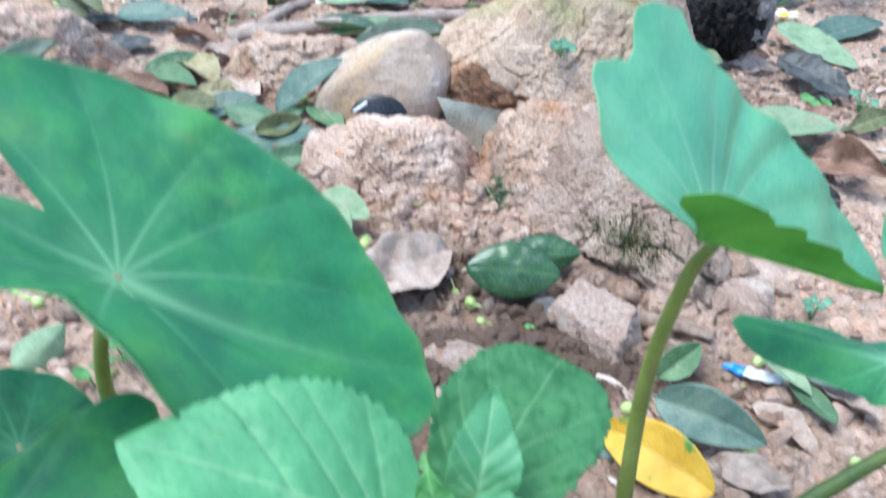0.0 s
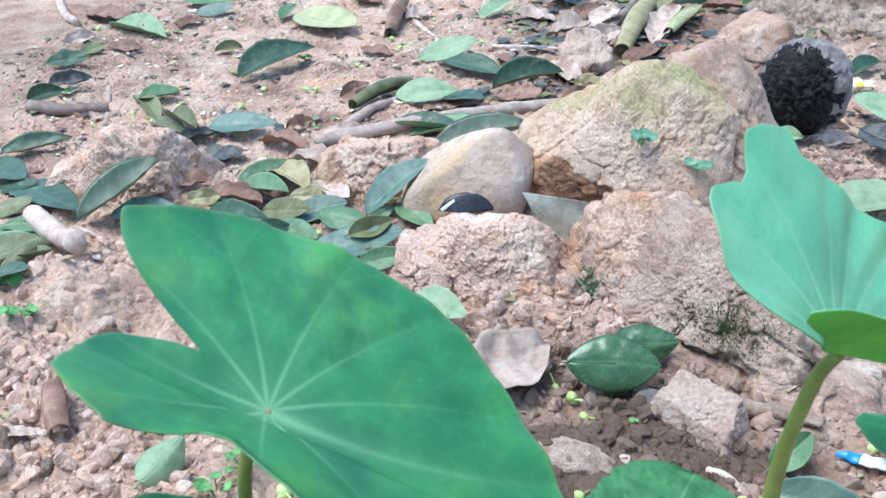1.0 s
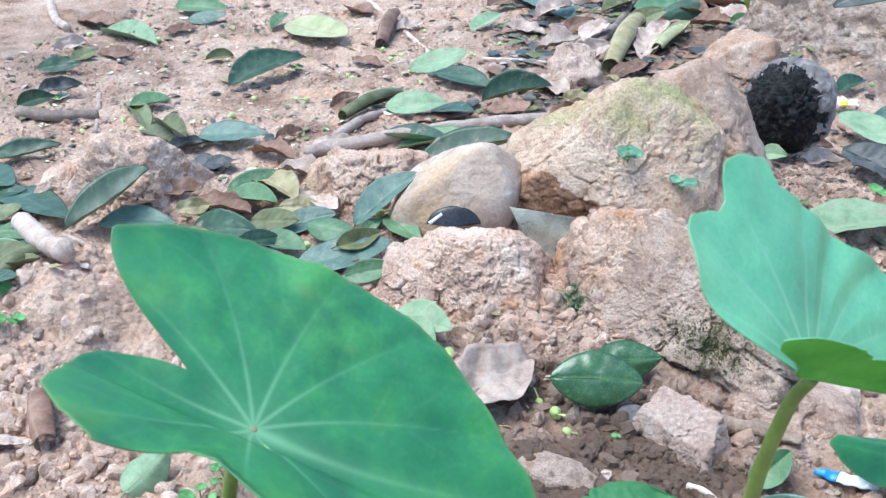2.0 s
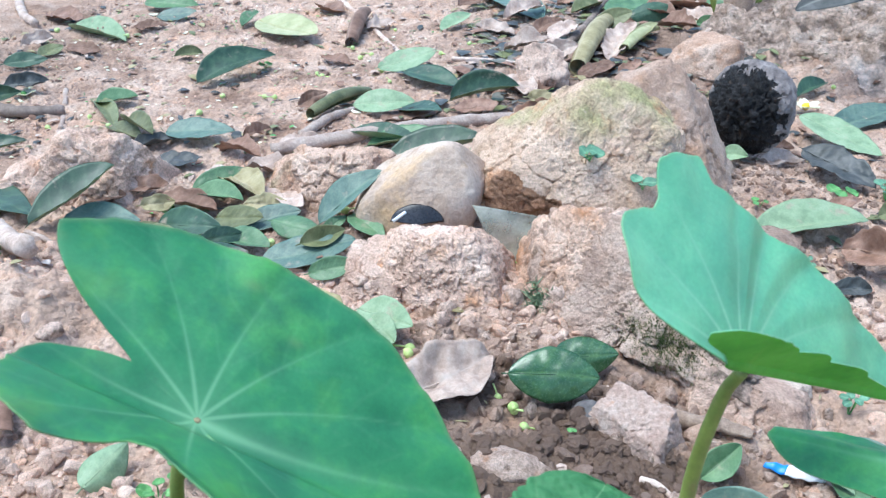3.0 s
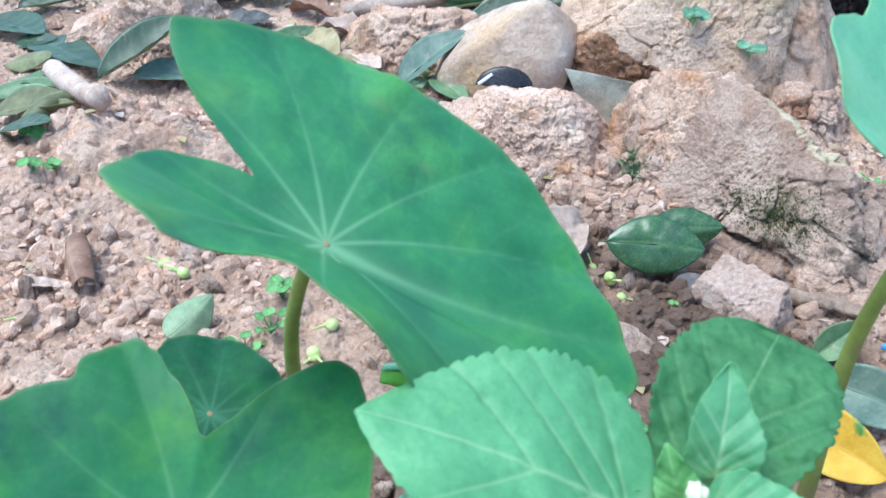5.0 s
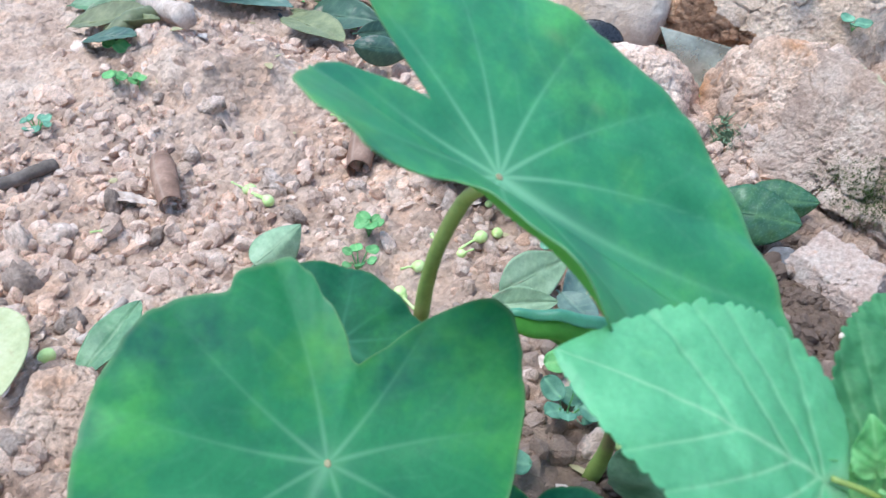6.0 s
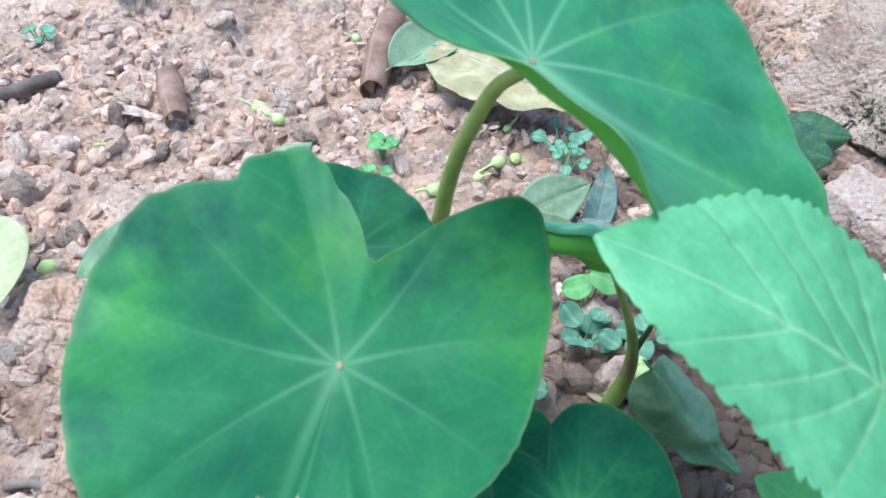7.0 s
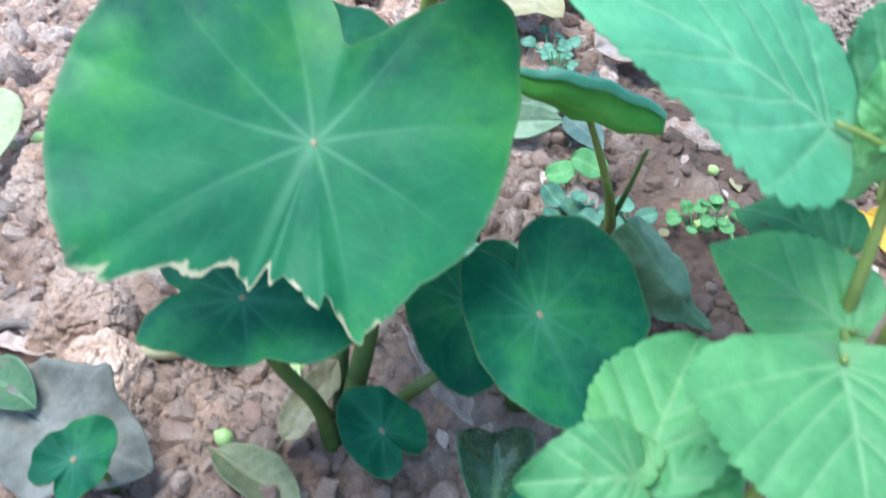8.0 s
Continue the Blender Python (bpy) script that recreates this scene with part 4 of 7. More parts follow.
OUT_B = ((-178, 0.014), (-172, 0.026), (-164, 0.050), (-156, 0.060), (-146, 0.054), (-136, 0.044), (-112, 0.031), (-68, 0.028), (-30, 0.045), (-10, 0.085), (-3, 0.140), (0, 0.165), (10, 0.140), (22, 0.111), (37, 0.094), (60, 0.080), (84, 0.080), (102, 0.089), (105, 0.102), (122, 0.107), (127, 0.090), (131, 0.088), (142, 0.098), (153, 0.089), (160, 0.080), (166, 0.066), (172, 0.036), (178, 0.014))
taro_b = thing("taro_plant", (0.113, 0.37, 0.0), "taro plant with a torn cupped green leaf on a thick stalk", "taro plant", "taro plants in the bed")
taro_leaf(taro_b, (0.112, 0.34, 0.297), (0.727, 0.523, -0.445), (0.67, -0.48, 0.53), OUT_B, (0, 105), TARO_BLOOM_SHEEN, seed=5, crease=0.006, veins=(4, 30, 52, 74, 95, 115, 136, 156, -120))
stalk(taro_b, [(0.112, 0.341, 0.295), (0.106, 0.350, 0.268), (0.101, 0.36, 0.20), (0.104, 0.362, 0.113), (0.113, 0.370, -0.01)], (0.0032, 0.0037, 0.0041, 0.0047, 0.0065))
rebase(taro_b)

OUT_C = ((-179, 0.082), (-169, 0.082), (-165, 0.077), (-162, 0.078), (-154, 0.084), (-144, 0.089), (-127, 0.090), (-108, 0.091), (-94, 0.093), (-80, 0.094), (-72, 0.094), (-67, 0.091), (-64, 0.079), (-60, 0.070), (-54, 0.066), (-48, 0.059), (-45, 0.054), (-41, 0.058), (-35, 0.059), (-30, 0.055), (-31.5, 0.046), (-27, 0.050), (-18, 0.056), (-11, 0.061), (-9, 0.053), (-6, 0.066), (-1, 0.075), (5, 0.074), (11, 0.070), (24, 0.066), (40, 0.070), (58, 0.071), (78, 0.075), (94, 0.083), (106, 0.091), (113, 0.095), (118, 0.093), (122, 0.086), (128, 0.071), (137, 0.050), (147, 0.039), (152, 0.040), (157, 0.050), (163, 0.061), (167, 0.066), (169, 0.075), (172, 0.077), (174, 0.083))
taro_c = thing("taro_plant", (-0.165, 0.207, 0.0), "taro plant with a round scorched leaf over a smaller dark one", "taro plant", "taro plants in the bed")
taro_leaf(taro_c, (-0.174, 0.197, 0.196), (0.497, -0.595, -0.632), (0.322, -0.55, 0.771), OUT_C, (4, 4), TARO_OLD, seed=8, veins=(-43, 5, 49, 90, 122, 172, -142, -113, -80), scorch=(-72, 8), label="round green blade with a brown scorched torn edge")
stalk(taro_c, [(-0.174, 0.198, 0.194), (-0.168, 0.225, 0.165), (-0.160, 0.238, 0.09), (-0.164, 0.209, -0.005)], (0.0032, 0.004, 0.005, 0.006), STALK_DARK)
OUT_HEART = ((-175, 0.62), (-165, 0.78), (-150, 0.86), (-130, 0.82), (-105, 0.74), (-80, 0.70), (-55, 0.74), (-30, 0.86), (-12, 0.98), (0, 1.05), (12, 0.98), (30, 0.86), (55, 0.76), (80, 0.74), (105, 0.78), (130, 0.86), (150, 0.88), (165, 0.78), (175, 0.62), (180, 0.48))


def heart(size, wide=1.0):
    return tuple((a, r * size * (wide if 40 < abs(a) < 140 else 1.0)) for a, r in OUT_HEART)


taro_leaf(taro_c, (-0.194, 0.172, 0.130), (0.95, 0.12, 0.10), (-0.10, -0.42, 0.90), heart(0.054, 0.76), (4, 4), TARO_DARK, seed=12, detail=(260, 30))
taro_leaf(taro_c, (-0.203, 0.285, 0.170), (0.95, -0.25, -0.05), (0.1, -0.35, 0.93), heart(0.054, 0.95), (6, 6), TARO_DARK, seed=13, detail=(260, 30))
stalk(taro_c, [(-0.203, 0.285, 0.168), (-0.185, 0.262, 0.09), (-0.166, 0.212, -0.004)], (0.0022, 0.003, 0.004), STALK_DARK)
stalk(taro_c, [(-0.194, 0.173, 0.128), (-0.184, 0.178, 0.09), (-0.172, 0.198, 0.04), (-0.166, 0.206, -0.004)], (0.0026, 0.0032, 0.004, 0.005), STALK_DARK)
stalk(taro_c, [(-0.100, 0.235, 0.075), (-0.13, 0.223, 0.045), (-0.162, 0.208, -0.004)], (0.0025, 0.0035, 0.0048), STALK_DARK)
rebase(taro_c)

taro_d = thing("taro_plant", (-0.066, 0.383, 0.0), "young taro plant with a rolled leaf on a slim stalk", "taro plant", "taro plants in the bed")


def rolled_blade(a, b, wide, opening, mats, seed=1, twist=0.4, ends=0.45, start=-100):
    """A blade rolled up round the line from a to b; opening: degrees of the roll left open."""
    a, b = np.array(a, dtype=float), np.array(b, dtype=float)
    u = b - a
    length = np.linalg.norm(u)
    u = u / length
    side = unit(np.cross(u, (0, 0, 1.0)))
    up = np.cross(side, u)
    s = np.linspace(0, 1, 41)[:, None]
    q = np.linspace(0, 1, 31)[None, :]
    body = ends + (1 - ends) * np.sin(math.pi * np.clip(s, 0.02, 0.98)) ** 0.7
    ang = np.radians(start + q * (360 - opening) + twist * 40 * s)
    rad = wide * body * (1 + 0.15 * q) + 0.0006 * fbm(np.stack([(s * 8 + 0 * q).ravel(), (q * 5 + 0 * s).ravel(), 0 * (s + q).ravel() + seed], 1), 2, seed).reshape(41, 31)
    bow = 0.06 * length * np.sin(math.pi * s)
    P = a + (s * length + 0 * q)[..., None] * u + (rad * np.cos(ang))[..., None] * side + (rad * np.sin(ang) + bow)[..., None] * up
    mark = np.exp(-(((q - 0.5) / 0.03) ** 2)) + 0 * s
    return sheet(P, {"vein": mark, "rim": 0 * mark}, "leaf_blade", mats, 0.0006)


def folded_leaf():
    """A young blade still folded: its underside hangs down in front, its pale upper side shows in the rolled rim."""
    a, b = np.array([-0.133, 0.351, 0.153]), np.array([-0.048, 0.362, 0.148])
    u = unit(b - a)
    front = unit(np.array([0.05, -1.0, -0.1]))
    s = np.linspace(0, 1, 45)[:, None]
    q = np.linspace(0, 1, 23)[None, :]
    spine = a + s[..., None] * (b - a) + (0.005 * np.sin(math.pi * s) - 0.004 * s**3 + 0.0008 * np.sin(23 * s))[..., None] * np.array([0, 0, 1.0])
    drop = 0.001 + 0.024 * np.clip(s / 0.45, 0, 1) ** 0.8 * np.clip((1.02 - s) / 0.22, 0.05, 1) ** 0.5 * (0.85 + 0.2 * np.sin(5 * s + 1))
    sag = 0.004 * np.sin(7 * s + 3 * q) * q
    down = -drop * q
    out = 0.006 * np.sin(math.pi * q) + sag
    P = spine + out[..., None] * front + down[..., None] * np.array([0.06, 0.1, 0.99])
    mark = np.exp(-(((q - 0.55) / 0.05) ** 2)) + 0 * s
    piece("leaf_blade", sheet(P, {"vein": mark, "rim": 0 * mark}, "leaf_blade", [TARO, TARO_UNDER], 0.0006), taro_d, "folded young green leaf blade")
    turn = math.pi * (0.05 + 1.35 * q)
    radius = 0.0042 * (0.35 + 0.65 * np.sin(math.pi * np.clip(0.08 + 0.8 * s, 0, 1)))
    R = spine + (radius * np.cos(turn))[..., None] * front + (radius * np.sin(turn) + 0.0004)[..., None] * np.array([0, 0.1, 0.99])
    piece("rolled_rim", sheet(R, {"vein": 0 * mark, "rim": 0 * mark}, "rolled_rim", [TARO_BLOOM_SHEEN, TARO_BLOOM_SHEEN], 0.0006), taro_d, "pale rolled rim of the leaf")


folded_leaf()
stalk(taro_d, [(-0.090, 0.358, 0.142), (-0.072, 0.372, 0.095), (-0.062, 0.382, 0.06), (-0.060, 0.386, 0.03), (-0.066, 0.384, -0.006)], (0.0018, 0.0024, 0.0034, 0.0050, 0.0062))
stalk(taro_d, [(-0.052, 0.378, 0.112), (-0.056, 0.381, 0.080), (-0.061, 0.384, 0.05)], (0.0011, 0.0016, 0.0024), STALK_DARK, "dried_stalk", "blackened dried stalk")
rebase(taro_d)

taro_e = thing("taro_plant", (-0.085, 0.27, 0.0), "small taro plant with dark heart-shaped leaves", "taro plant", "taro plants in the bed")
OUT_D = ((-178, 0.020), (-170, 0.028), (-160, 0.038), (-150, 0.040), (-128, 0.034), (-94, 0.032), (-64, 0.034), (-39, 0.040), (-16, 0.047), (3, 0.055), (22, 0.043), (45, 0.044), (62, 0.047), (88, 0.046), (117, 0.047), (134, 0.048), (150, 0.045), (166, 0.037), (174, 0.026))
taro_leaf(taro_e, (-0.079, 0.211, 0.129), (0.679, -0.576, -0.454), (0.2, -0.45, 0.87), OUT_D, (4, 4), TARO_DARK, seed=17, detail=(260, 36))
taro_leaf(taro_e, (-0.116, 0.250, 0.085), (0.3, -0.8, -0.4), (0.15, -0.4, 0.9), heart(0.044), (4, 4), TARO_DARK, seed=19, detail=(260, 30))
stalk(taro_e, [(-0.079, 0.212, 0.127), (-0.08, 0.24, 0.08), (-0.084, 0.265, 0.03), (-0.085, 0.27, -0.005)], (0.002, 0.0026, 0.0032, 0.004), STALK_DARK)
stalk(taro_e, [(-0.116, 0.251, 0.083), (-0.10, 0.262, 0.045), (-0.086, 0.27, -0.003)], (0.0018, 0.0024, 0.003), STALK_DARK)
rebase(taro_e)

taro_f = thing("taro_plant", (0.25, 0.30, 0.0), "taro plant with a drooping dark blue-green leaf", "taro plant", "taro plants in the bed")
taro_leaf(taro_f, (0.236, 0.400, 0.196), (-0.90, 0.05, 0.18), (0.10, -0.30, 0.94), tuple((k, 0.088 / math.hypot(math.cos(radians(k)), math.sin(radians(k)) / 0.27)) for k in range(-180, 180, 6)), (-15, -30), TARO, seed=23, droop=0.0, detail=(300, 36))
stalk(taro_f, [(0.236, 0.400, 0.194), (0.248, 0.38, 0.17), (0.25, 0.32, 0.08), (0.25, 0.30, -0.006)], (0.003, 0.004, 0.005, 0.006))
stalk(taro_f, [(0.232, 0.346, 0.188), (0.203, 0.333, 0.172), (0.175, 0.318, 0.145), (0.185, 0.305, 0.07), (0.235, 0.300, -0.006)], (0.0035, 0.0042, 0.0046, 0.005, 0.006), STALK_DARK)
taro_leaf(taro_f, (0.184, 0.274, 0.334), (0.25, -0.40, -0.85), (0.10, -0.75, 0.65), heart(0.048), (12, 12), TARO_BLOOM_SHEEN, seed=29, detail=(280, 36))
stalk(taro_f, [(0.184, 0.275, 0.332), (0.200, 0.275, 0.30), (0.23, 0.285, 0.15), (0.25, 0.295, -0.006)], (0.0028, 0.0034, 0.0045, 0.006))
rebase(taro_f)

for k, (x, y, z, size, yaw) in enumerate(((-0.137, 0.192, 0.045, 0.026, 150), (-0.255, 0.125, 0.05, 0.022, 80), (-0.055, 0.165, 0.05, 0.026, 250))):
    small = thing("taro_seedling", (x, y + 0.02, gz(x, y)), "small taro seedling with a single dark heart-shaped leaf", "taro seedling", "taro seedlings")
    taro_leaf(small, (x, y, z), (math.cos(radians(yaw)), math.sin(radians(yaw)), -0.1), (0.1, -0.3, 0.95), heart(size), (6, 6), TARO_DARK, seed=30 + k, detail=(200, 22))
    stalk(small, [(x, y, z - 0.001), (x + 0.002, y + 0.012, z * 0.5), (x, y + 0.02, -0.004)], (0.0012, 0.0015, 0.002), STALK_DARK)
    rebase(small)


# ------------------------------------------------------------------ soft serrated herb
def soft_leaf(parent, base, tip, normal, width, top=NETTLE, teeth=13, seed=1, cup=0.15, arch=0.1, crinkle=0.0004, name="leaf_blade", profile=(0.36, 0.92), pairs=4, puff=0.0007):
    """An oval toothed blade from its base to its tip, quilted between its veins."""
    base, tip, n = np.array(base), np.array(tip), unit(normal)
    u = tip - base
    length = np.linalg.norm(u)
    u = u / length
    n = unit(n - u * (n @ u))
    v = np.cross(n, u)
    rows, cols = teeth * 9 + 1, 121 if teeth > 16 else 61
    s = np.linspace(0.0, 1.0, rows)[:, None]
    q = np.linspace(-1, 1, cols)[None, :]
    full = np.power(np.clip(s, 0, 1), profile[0]) * np.power(np.clip(1 - s, 0, 1), profile[1])
    full = full / full.max()
    count = s * teeth + 0.35 * np.sin(5 * s + seed) + 0.22 * np.sin(17 * s + 2 * seed)
    big = vnoise(np.stack([np.floor(count).ravel() * 1.7, 0 * s.ravel(), 0 * s.ravel()], 1), seed).reshape(s.shape)
    scallop = np.abs(np.sin(math.pi * count)) ** 0.7 * (0.8 + 0.45 * big) - 0.5
    half = 0.5 * width * full + 0.0005
    b = q * half * (1 + 0.070 * scallop * np.abs(q) ** 14)
    along = s * length - 0.09 * width * np.abs(q) ** 2 * (1 - s) ** 4
    mark = 0.9 * np.exp(-((b / (0.0010 * (1.2 - s))) ** 2))
    quilt = 0
    for k in range(pairs):
        start = (0.0, 0.03, 0.14, 0.36, 0.58)[k]
        spread = (0.35, 0.75, 1.0, 1.15, 1.2)[k]
        reach = np.abs(b) * spread + (2.0 if k == 0 else 7.0) * b**2 * np.sign(0.03 - 0 * b)
        dist = along - start * length - reach
        mark = np.maximum(mark, 0.80 * np.exp(-((dist / 0.0009) ** 2)) * (1 - 0.65 * np.abs(q)))
        quilt = np.maximum(quilt, np.exp(-((dist / 0.003) ** 2)))
    h = cup * np.abs(b) - arch * length * (s - 0.35) ** 2 * 2 - puff * quilt
    h = h + crinkle * fbm(np.stack([(along * 160).ravel(), (b * 160 + 0 * s).ravel(), 0 * along.ravel()], 1), 3, seed).reshape(along.shape) + 0.002 * np.sin(9 * s + seed) * q**2
    P = base + along[..., None] * u + b[..., None] * v + h[..., None] * n
    me = sheet(P, {"vein": mark}, name, [top, NETTLE_UNDER], 0.0005)
    blade = piece(name, me, parent)
    mid = P[:, cols // 2] - 0.0015 * n
    piece("midrib", tube("midrib", mid[: int(rows * 0.9) : max(1, rows // 14)], (0.0011, 0.0003), VEIN, 6, 26), blade)
    return blade


herb = thing("herb_plant", (0.020, 0.180, 0.0), "leafy herb with pale green toothed quilted leaves and a flower bud", "herb plant")
soft_leaf(herb, (-0.006, 0.199, 0.253), (-0.095, 0.195, 0.290), (0.361, -0.145, 0.921), 0.094, NETTLE, 20, 3, 0.08, 0.10, 0.0004, puff=0.0007)
soft_leaf(herb, (0.018, 0.226, 0.232), (0.050, 0.297, 0.262), (-0.10, -0.45, 0.88), 0.066, NETTLE_DEEP, 15, 4, 0.14, 0.14, 0.0014, profile=(0.50, 0.36), puff=0.0009)
soft_leaf(herb, (0.022, 0.218, 0.252), (0.024, 0.246, 0.281), (0.2, -0.8, 0.5), 0.026, NETTLE, 9, 5, 0.25, 0.1)
soft_leaf(herb, (0.020, 0.206, 0.250), (0.058, 0.200, 0.258), (0.1, -0.5, 0.8), 0.026, NETTLE, 9, 6, 0.25, 0.2)
soft_leaf(herb, (0.010, 0.208, 0.250), (0.003, 0.214, 0.268), (-0.2, -0.6, 0.75), 0.014, SPROUT, 7, 7, 0.25, 0.2)
soft_leaf(herb, (0.012, 0.200, 0.248), (0.012, 0.186, 0.264), (0.1, -0.7, 0.6), 0.016, SPROUT, 7, 14, 0.25, 0.2)
soft_leaf(herb, (0.022, 0.178, 0.194), (-0.027, 0.200, 0.200), (0.15, -0.45, 0.88), 0.046, NETTLE_YOUNG, 12, 8, 0.10, 0.12)
soft_leaf(herb, (0.018, 0.211, 0.201), (-0.020, 0.233, 0.196), (0.05, -0.4, 0.95), 0.036, NETTLE_DEEP, 12, 9, 0.10, 0.2)
soft_leaf(herb, (0.012, 0.146, 0.209), (0.024, 0.089, 0.197), (0.10, -0.62, 0.78), 0.092, NETTLE_YOUNG, 17, 10, 0.08, 0.1)
soft_leaf(herb, (-0.034, 0.114, 0.172), (-0.025, 0.166, 0.187), (-0.15, -0.5, 0.85), 0.046, NETTLE_YOUNG, 13, 11, 0.15, 0.12, profile=(0.40, 0.62))
soft_leaf(herb, (-0.034, 0.112, 0.174), (-0.068, 0.098, 0.172), (0.05, -0.5, 0.86), 0.034, NETTLE_YOUNG, 11, 12, 0.15, 0.15)
soft_leaf(herb, (-0.030, 0.116, 0.175), (-0.048, 0.120, 0.176), (0.05, -0.5, 0.86), 0.014, SPROUT, 8, 15, 0.15, 0.15)
soft_leaf(herb, (-0.022, 0.110, 0.171), (-0.002, 0.127, 0.174), (0.05, -0.5, 0.86), 0.026, NETTLE_YOUNG, 9, 16, 0.15, 0.15)
soft_leaf(herb, (0.014, 0.204, 0.232), (-0.005, 0.205, 0.253), (0.0, -0.6, 0.8), 0.022, SPROUT, 9, 17, 0.15, 0.15)
piece("stem", tube("stem", [(0.020, 0.180, -0.006), (0.021, 0.180, 0.09), (0.020, 0.184, 0.18), (0.016, 0.200, 0.25)], (0.0034, 0.003, 0.0026, 0.0018), STALK, 10, 24, 0.05, 2), herb)
piece("side_stem", tube("side_stem", [(0.020, 0.180, 0.06), (0.0, 0.150, 0.12), (-0.027, 0.112, 0.166)], (0.0022, 0.0018, 0.0014), STALK, 8, 14), herb)
for a, b in (((0.016, 0.200, 0.246), (-0.006, 0.199, 0.253)), ((0.017, 0.202, 0.228), (0.018, 0.226, 0.232)), ((0.020, 0.184, 0.180), (0.022, 0.178, 0.194)), ((0.019, 0.188, 0.195), (0.018, 0.211, 0.201)), ((0.020, 0.182, 0.19), (0.012, 0.146, 0.209))):
    piece("leaf_stalk", tube("leaf_stalk", [a, tuple((np.array(a) + np.array(b)) / 2 + np.array([0, 0, 0.001])), b], (0.0012, 0.001), STALK, 8, 8), herb)
piece("flower_bud", ball("flower_bud", [PETAL], lambda d: np.array([0.014, 0.207, 0.256]) + d * np.array([0.0038, 0.0038, 0.0040]) * (1 + 0.18 * np.sin(d[:, :1] * 9)), 3), herb, "cream flower bud")
rebase(herb)


# ------------------------------------------------------------------ moss on the rocks
def moss_on(rock_ob, x0, x1, z0, z1, count, length, mat, seed, label, name="moss"):
    """Countless short tufts on the front of a rock, as one mesh."""
    bpy.context.view_layer.update()
    rs = np.random.RandomState(seed)
    verts, faces = [], []
    trees = []
    for ch in rock_ob.children or (rock_ob,):
        world_verts = [ch.matrix_world @ v.co for v in ch.data.vertices]
        trees.append(BVHTree.FromPolygons(world_verts, [tuple(f.vertices) for f in ch.data.polygons]))
    for k in range(count):
        u, w = np.clip(rs.normal(0.5, 0.22, 2), 0, 1)
        start = Vector((x0 + (x1 - x0) * u, -0.2, z0 + (z1 - z0) * w + 0.35))
        hits = [t.ray_cast(start, Vector((0.0, 0.95, -0.33)).normalized()) for t in trees]
        hits = [h for h in hits if h[0] is not None]
        if not hits:
            continue
        at, n, _, _ = min(hits, key=lambda h: h[3])
        at, n = np.array(at), np.array(n)
        for blade in range(4):
            way = unit(n + rs.normal(0, 0.55, 3) + np.array([0, 0, 0.3]))
            side = unit(np.cross(way, rs.normal(size=3))) * length * 0.11
            foot = at + rs.normal(0, 0.0015, 3)
            i = len(verts)
            tip = foot + way * length * rs.uniform(0.4, 1.0)
            deep = np.cross(way, side) * 0.8
            verts += [tuple(foot - side), tuple(foot + side), tuple(foot + deep), tuple(tip)]
            faces += [(i, i + 1, i + 3), (i + 1, i + 2, i + 3), (i + 2, i, i + 3)]
    return tagged(new(name, mesh_of(name, verts, faces, [mat], None, False)), label, name.replace("_", " "), kind="stuff")


moss_on(long_rock, 0.09, 0.19, -0.02, 0.05, 1000, 0.004, MOSS, 3, "dark green moss on the shaded rock face")
moss_on(long_rock, -0.01, 0.03, 0.0, 0.05, 80, 0.015, FALLEN["pale"], 4, "fine pale dry grass blades on the rock", "grass_blades")
moss_on(moss_lump, -0.032, 0.028, -0.01, 0.02, 700, 0.003, MOSS, 5, "green moss on a low clay lump")


# ------------------------------------------------------------------ shrub at the foot of the bank
def plain_leaf(parent, a, b, width, mat, label="", droop=0.1):
    a, b = np.array(a), np.array(b)
    u = b - a
    length = np.linalg.norm(u)
    u = u / length
    v = unit(np.cross((0, -0.6, 0.8), u))
    n = np.cross(u, v)
    s = np.linspace(0, 1, 25)[:, None]
    q = np.linspace(-1, 1, 13)[None, :]
    half = 0.5 * width * np.sin(math.pi * np.clip(s, 0.01, 0.99)) ** 0.7
    h = 0.3 * np.abs(q) * half + droop * length * np.sin(math.pi * s)
    P = a + (s * length + 0 * q)[..., None] * u + (q * half)[..., None] * v + h[..., None] * n
    return piece("leaf_blade", sheet(P, {"vein": np.exp(-((q / 0.1) ** 2)) + 0 * s}, "leaf_blade", [mat, mat], 0.0006), parent, label)


shrub = thing("shrub", (0.367, 1.934, 0.000), "young shrub with a brown stem and drooping dark leaf", "shrub")
crown = (0.377, 1.954, 0.360)
piece("stem", tube("stem", [(0.367, 1.934, -0.010), (0.370, 1.940, 0.150), crown], (0.030, 0.027, 0.022), WOOD, 10, 14, 0.15, 5), shrub)
plain_leaf(shrub, (0.420, 1.662, 0.158), (0.600, 1.703, 0.205), 0.075, FALLEN["black"], "drooping dark leaf")
piece("leaf_stalk", tube("leaf_stalk", [crown, (0.483, 1.829, 0.337), (0.588, 1.703, 0.194)], (0.003, 0.002), STALK, 8, 10), shrub)
plain_leaf(shrub, (0.325, 1.950, 0.080), (0.301, 1.978, 0.166), 0.018, STALK, "green upright blade")
plain_leaf(shrub, (0.412, 1.963, 0.083), (0.430, 2.001, 0.178), 0.018, STALK, "green upright blade")
rebase(shrub)


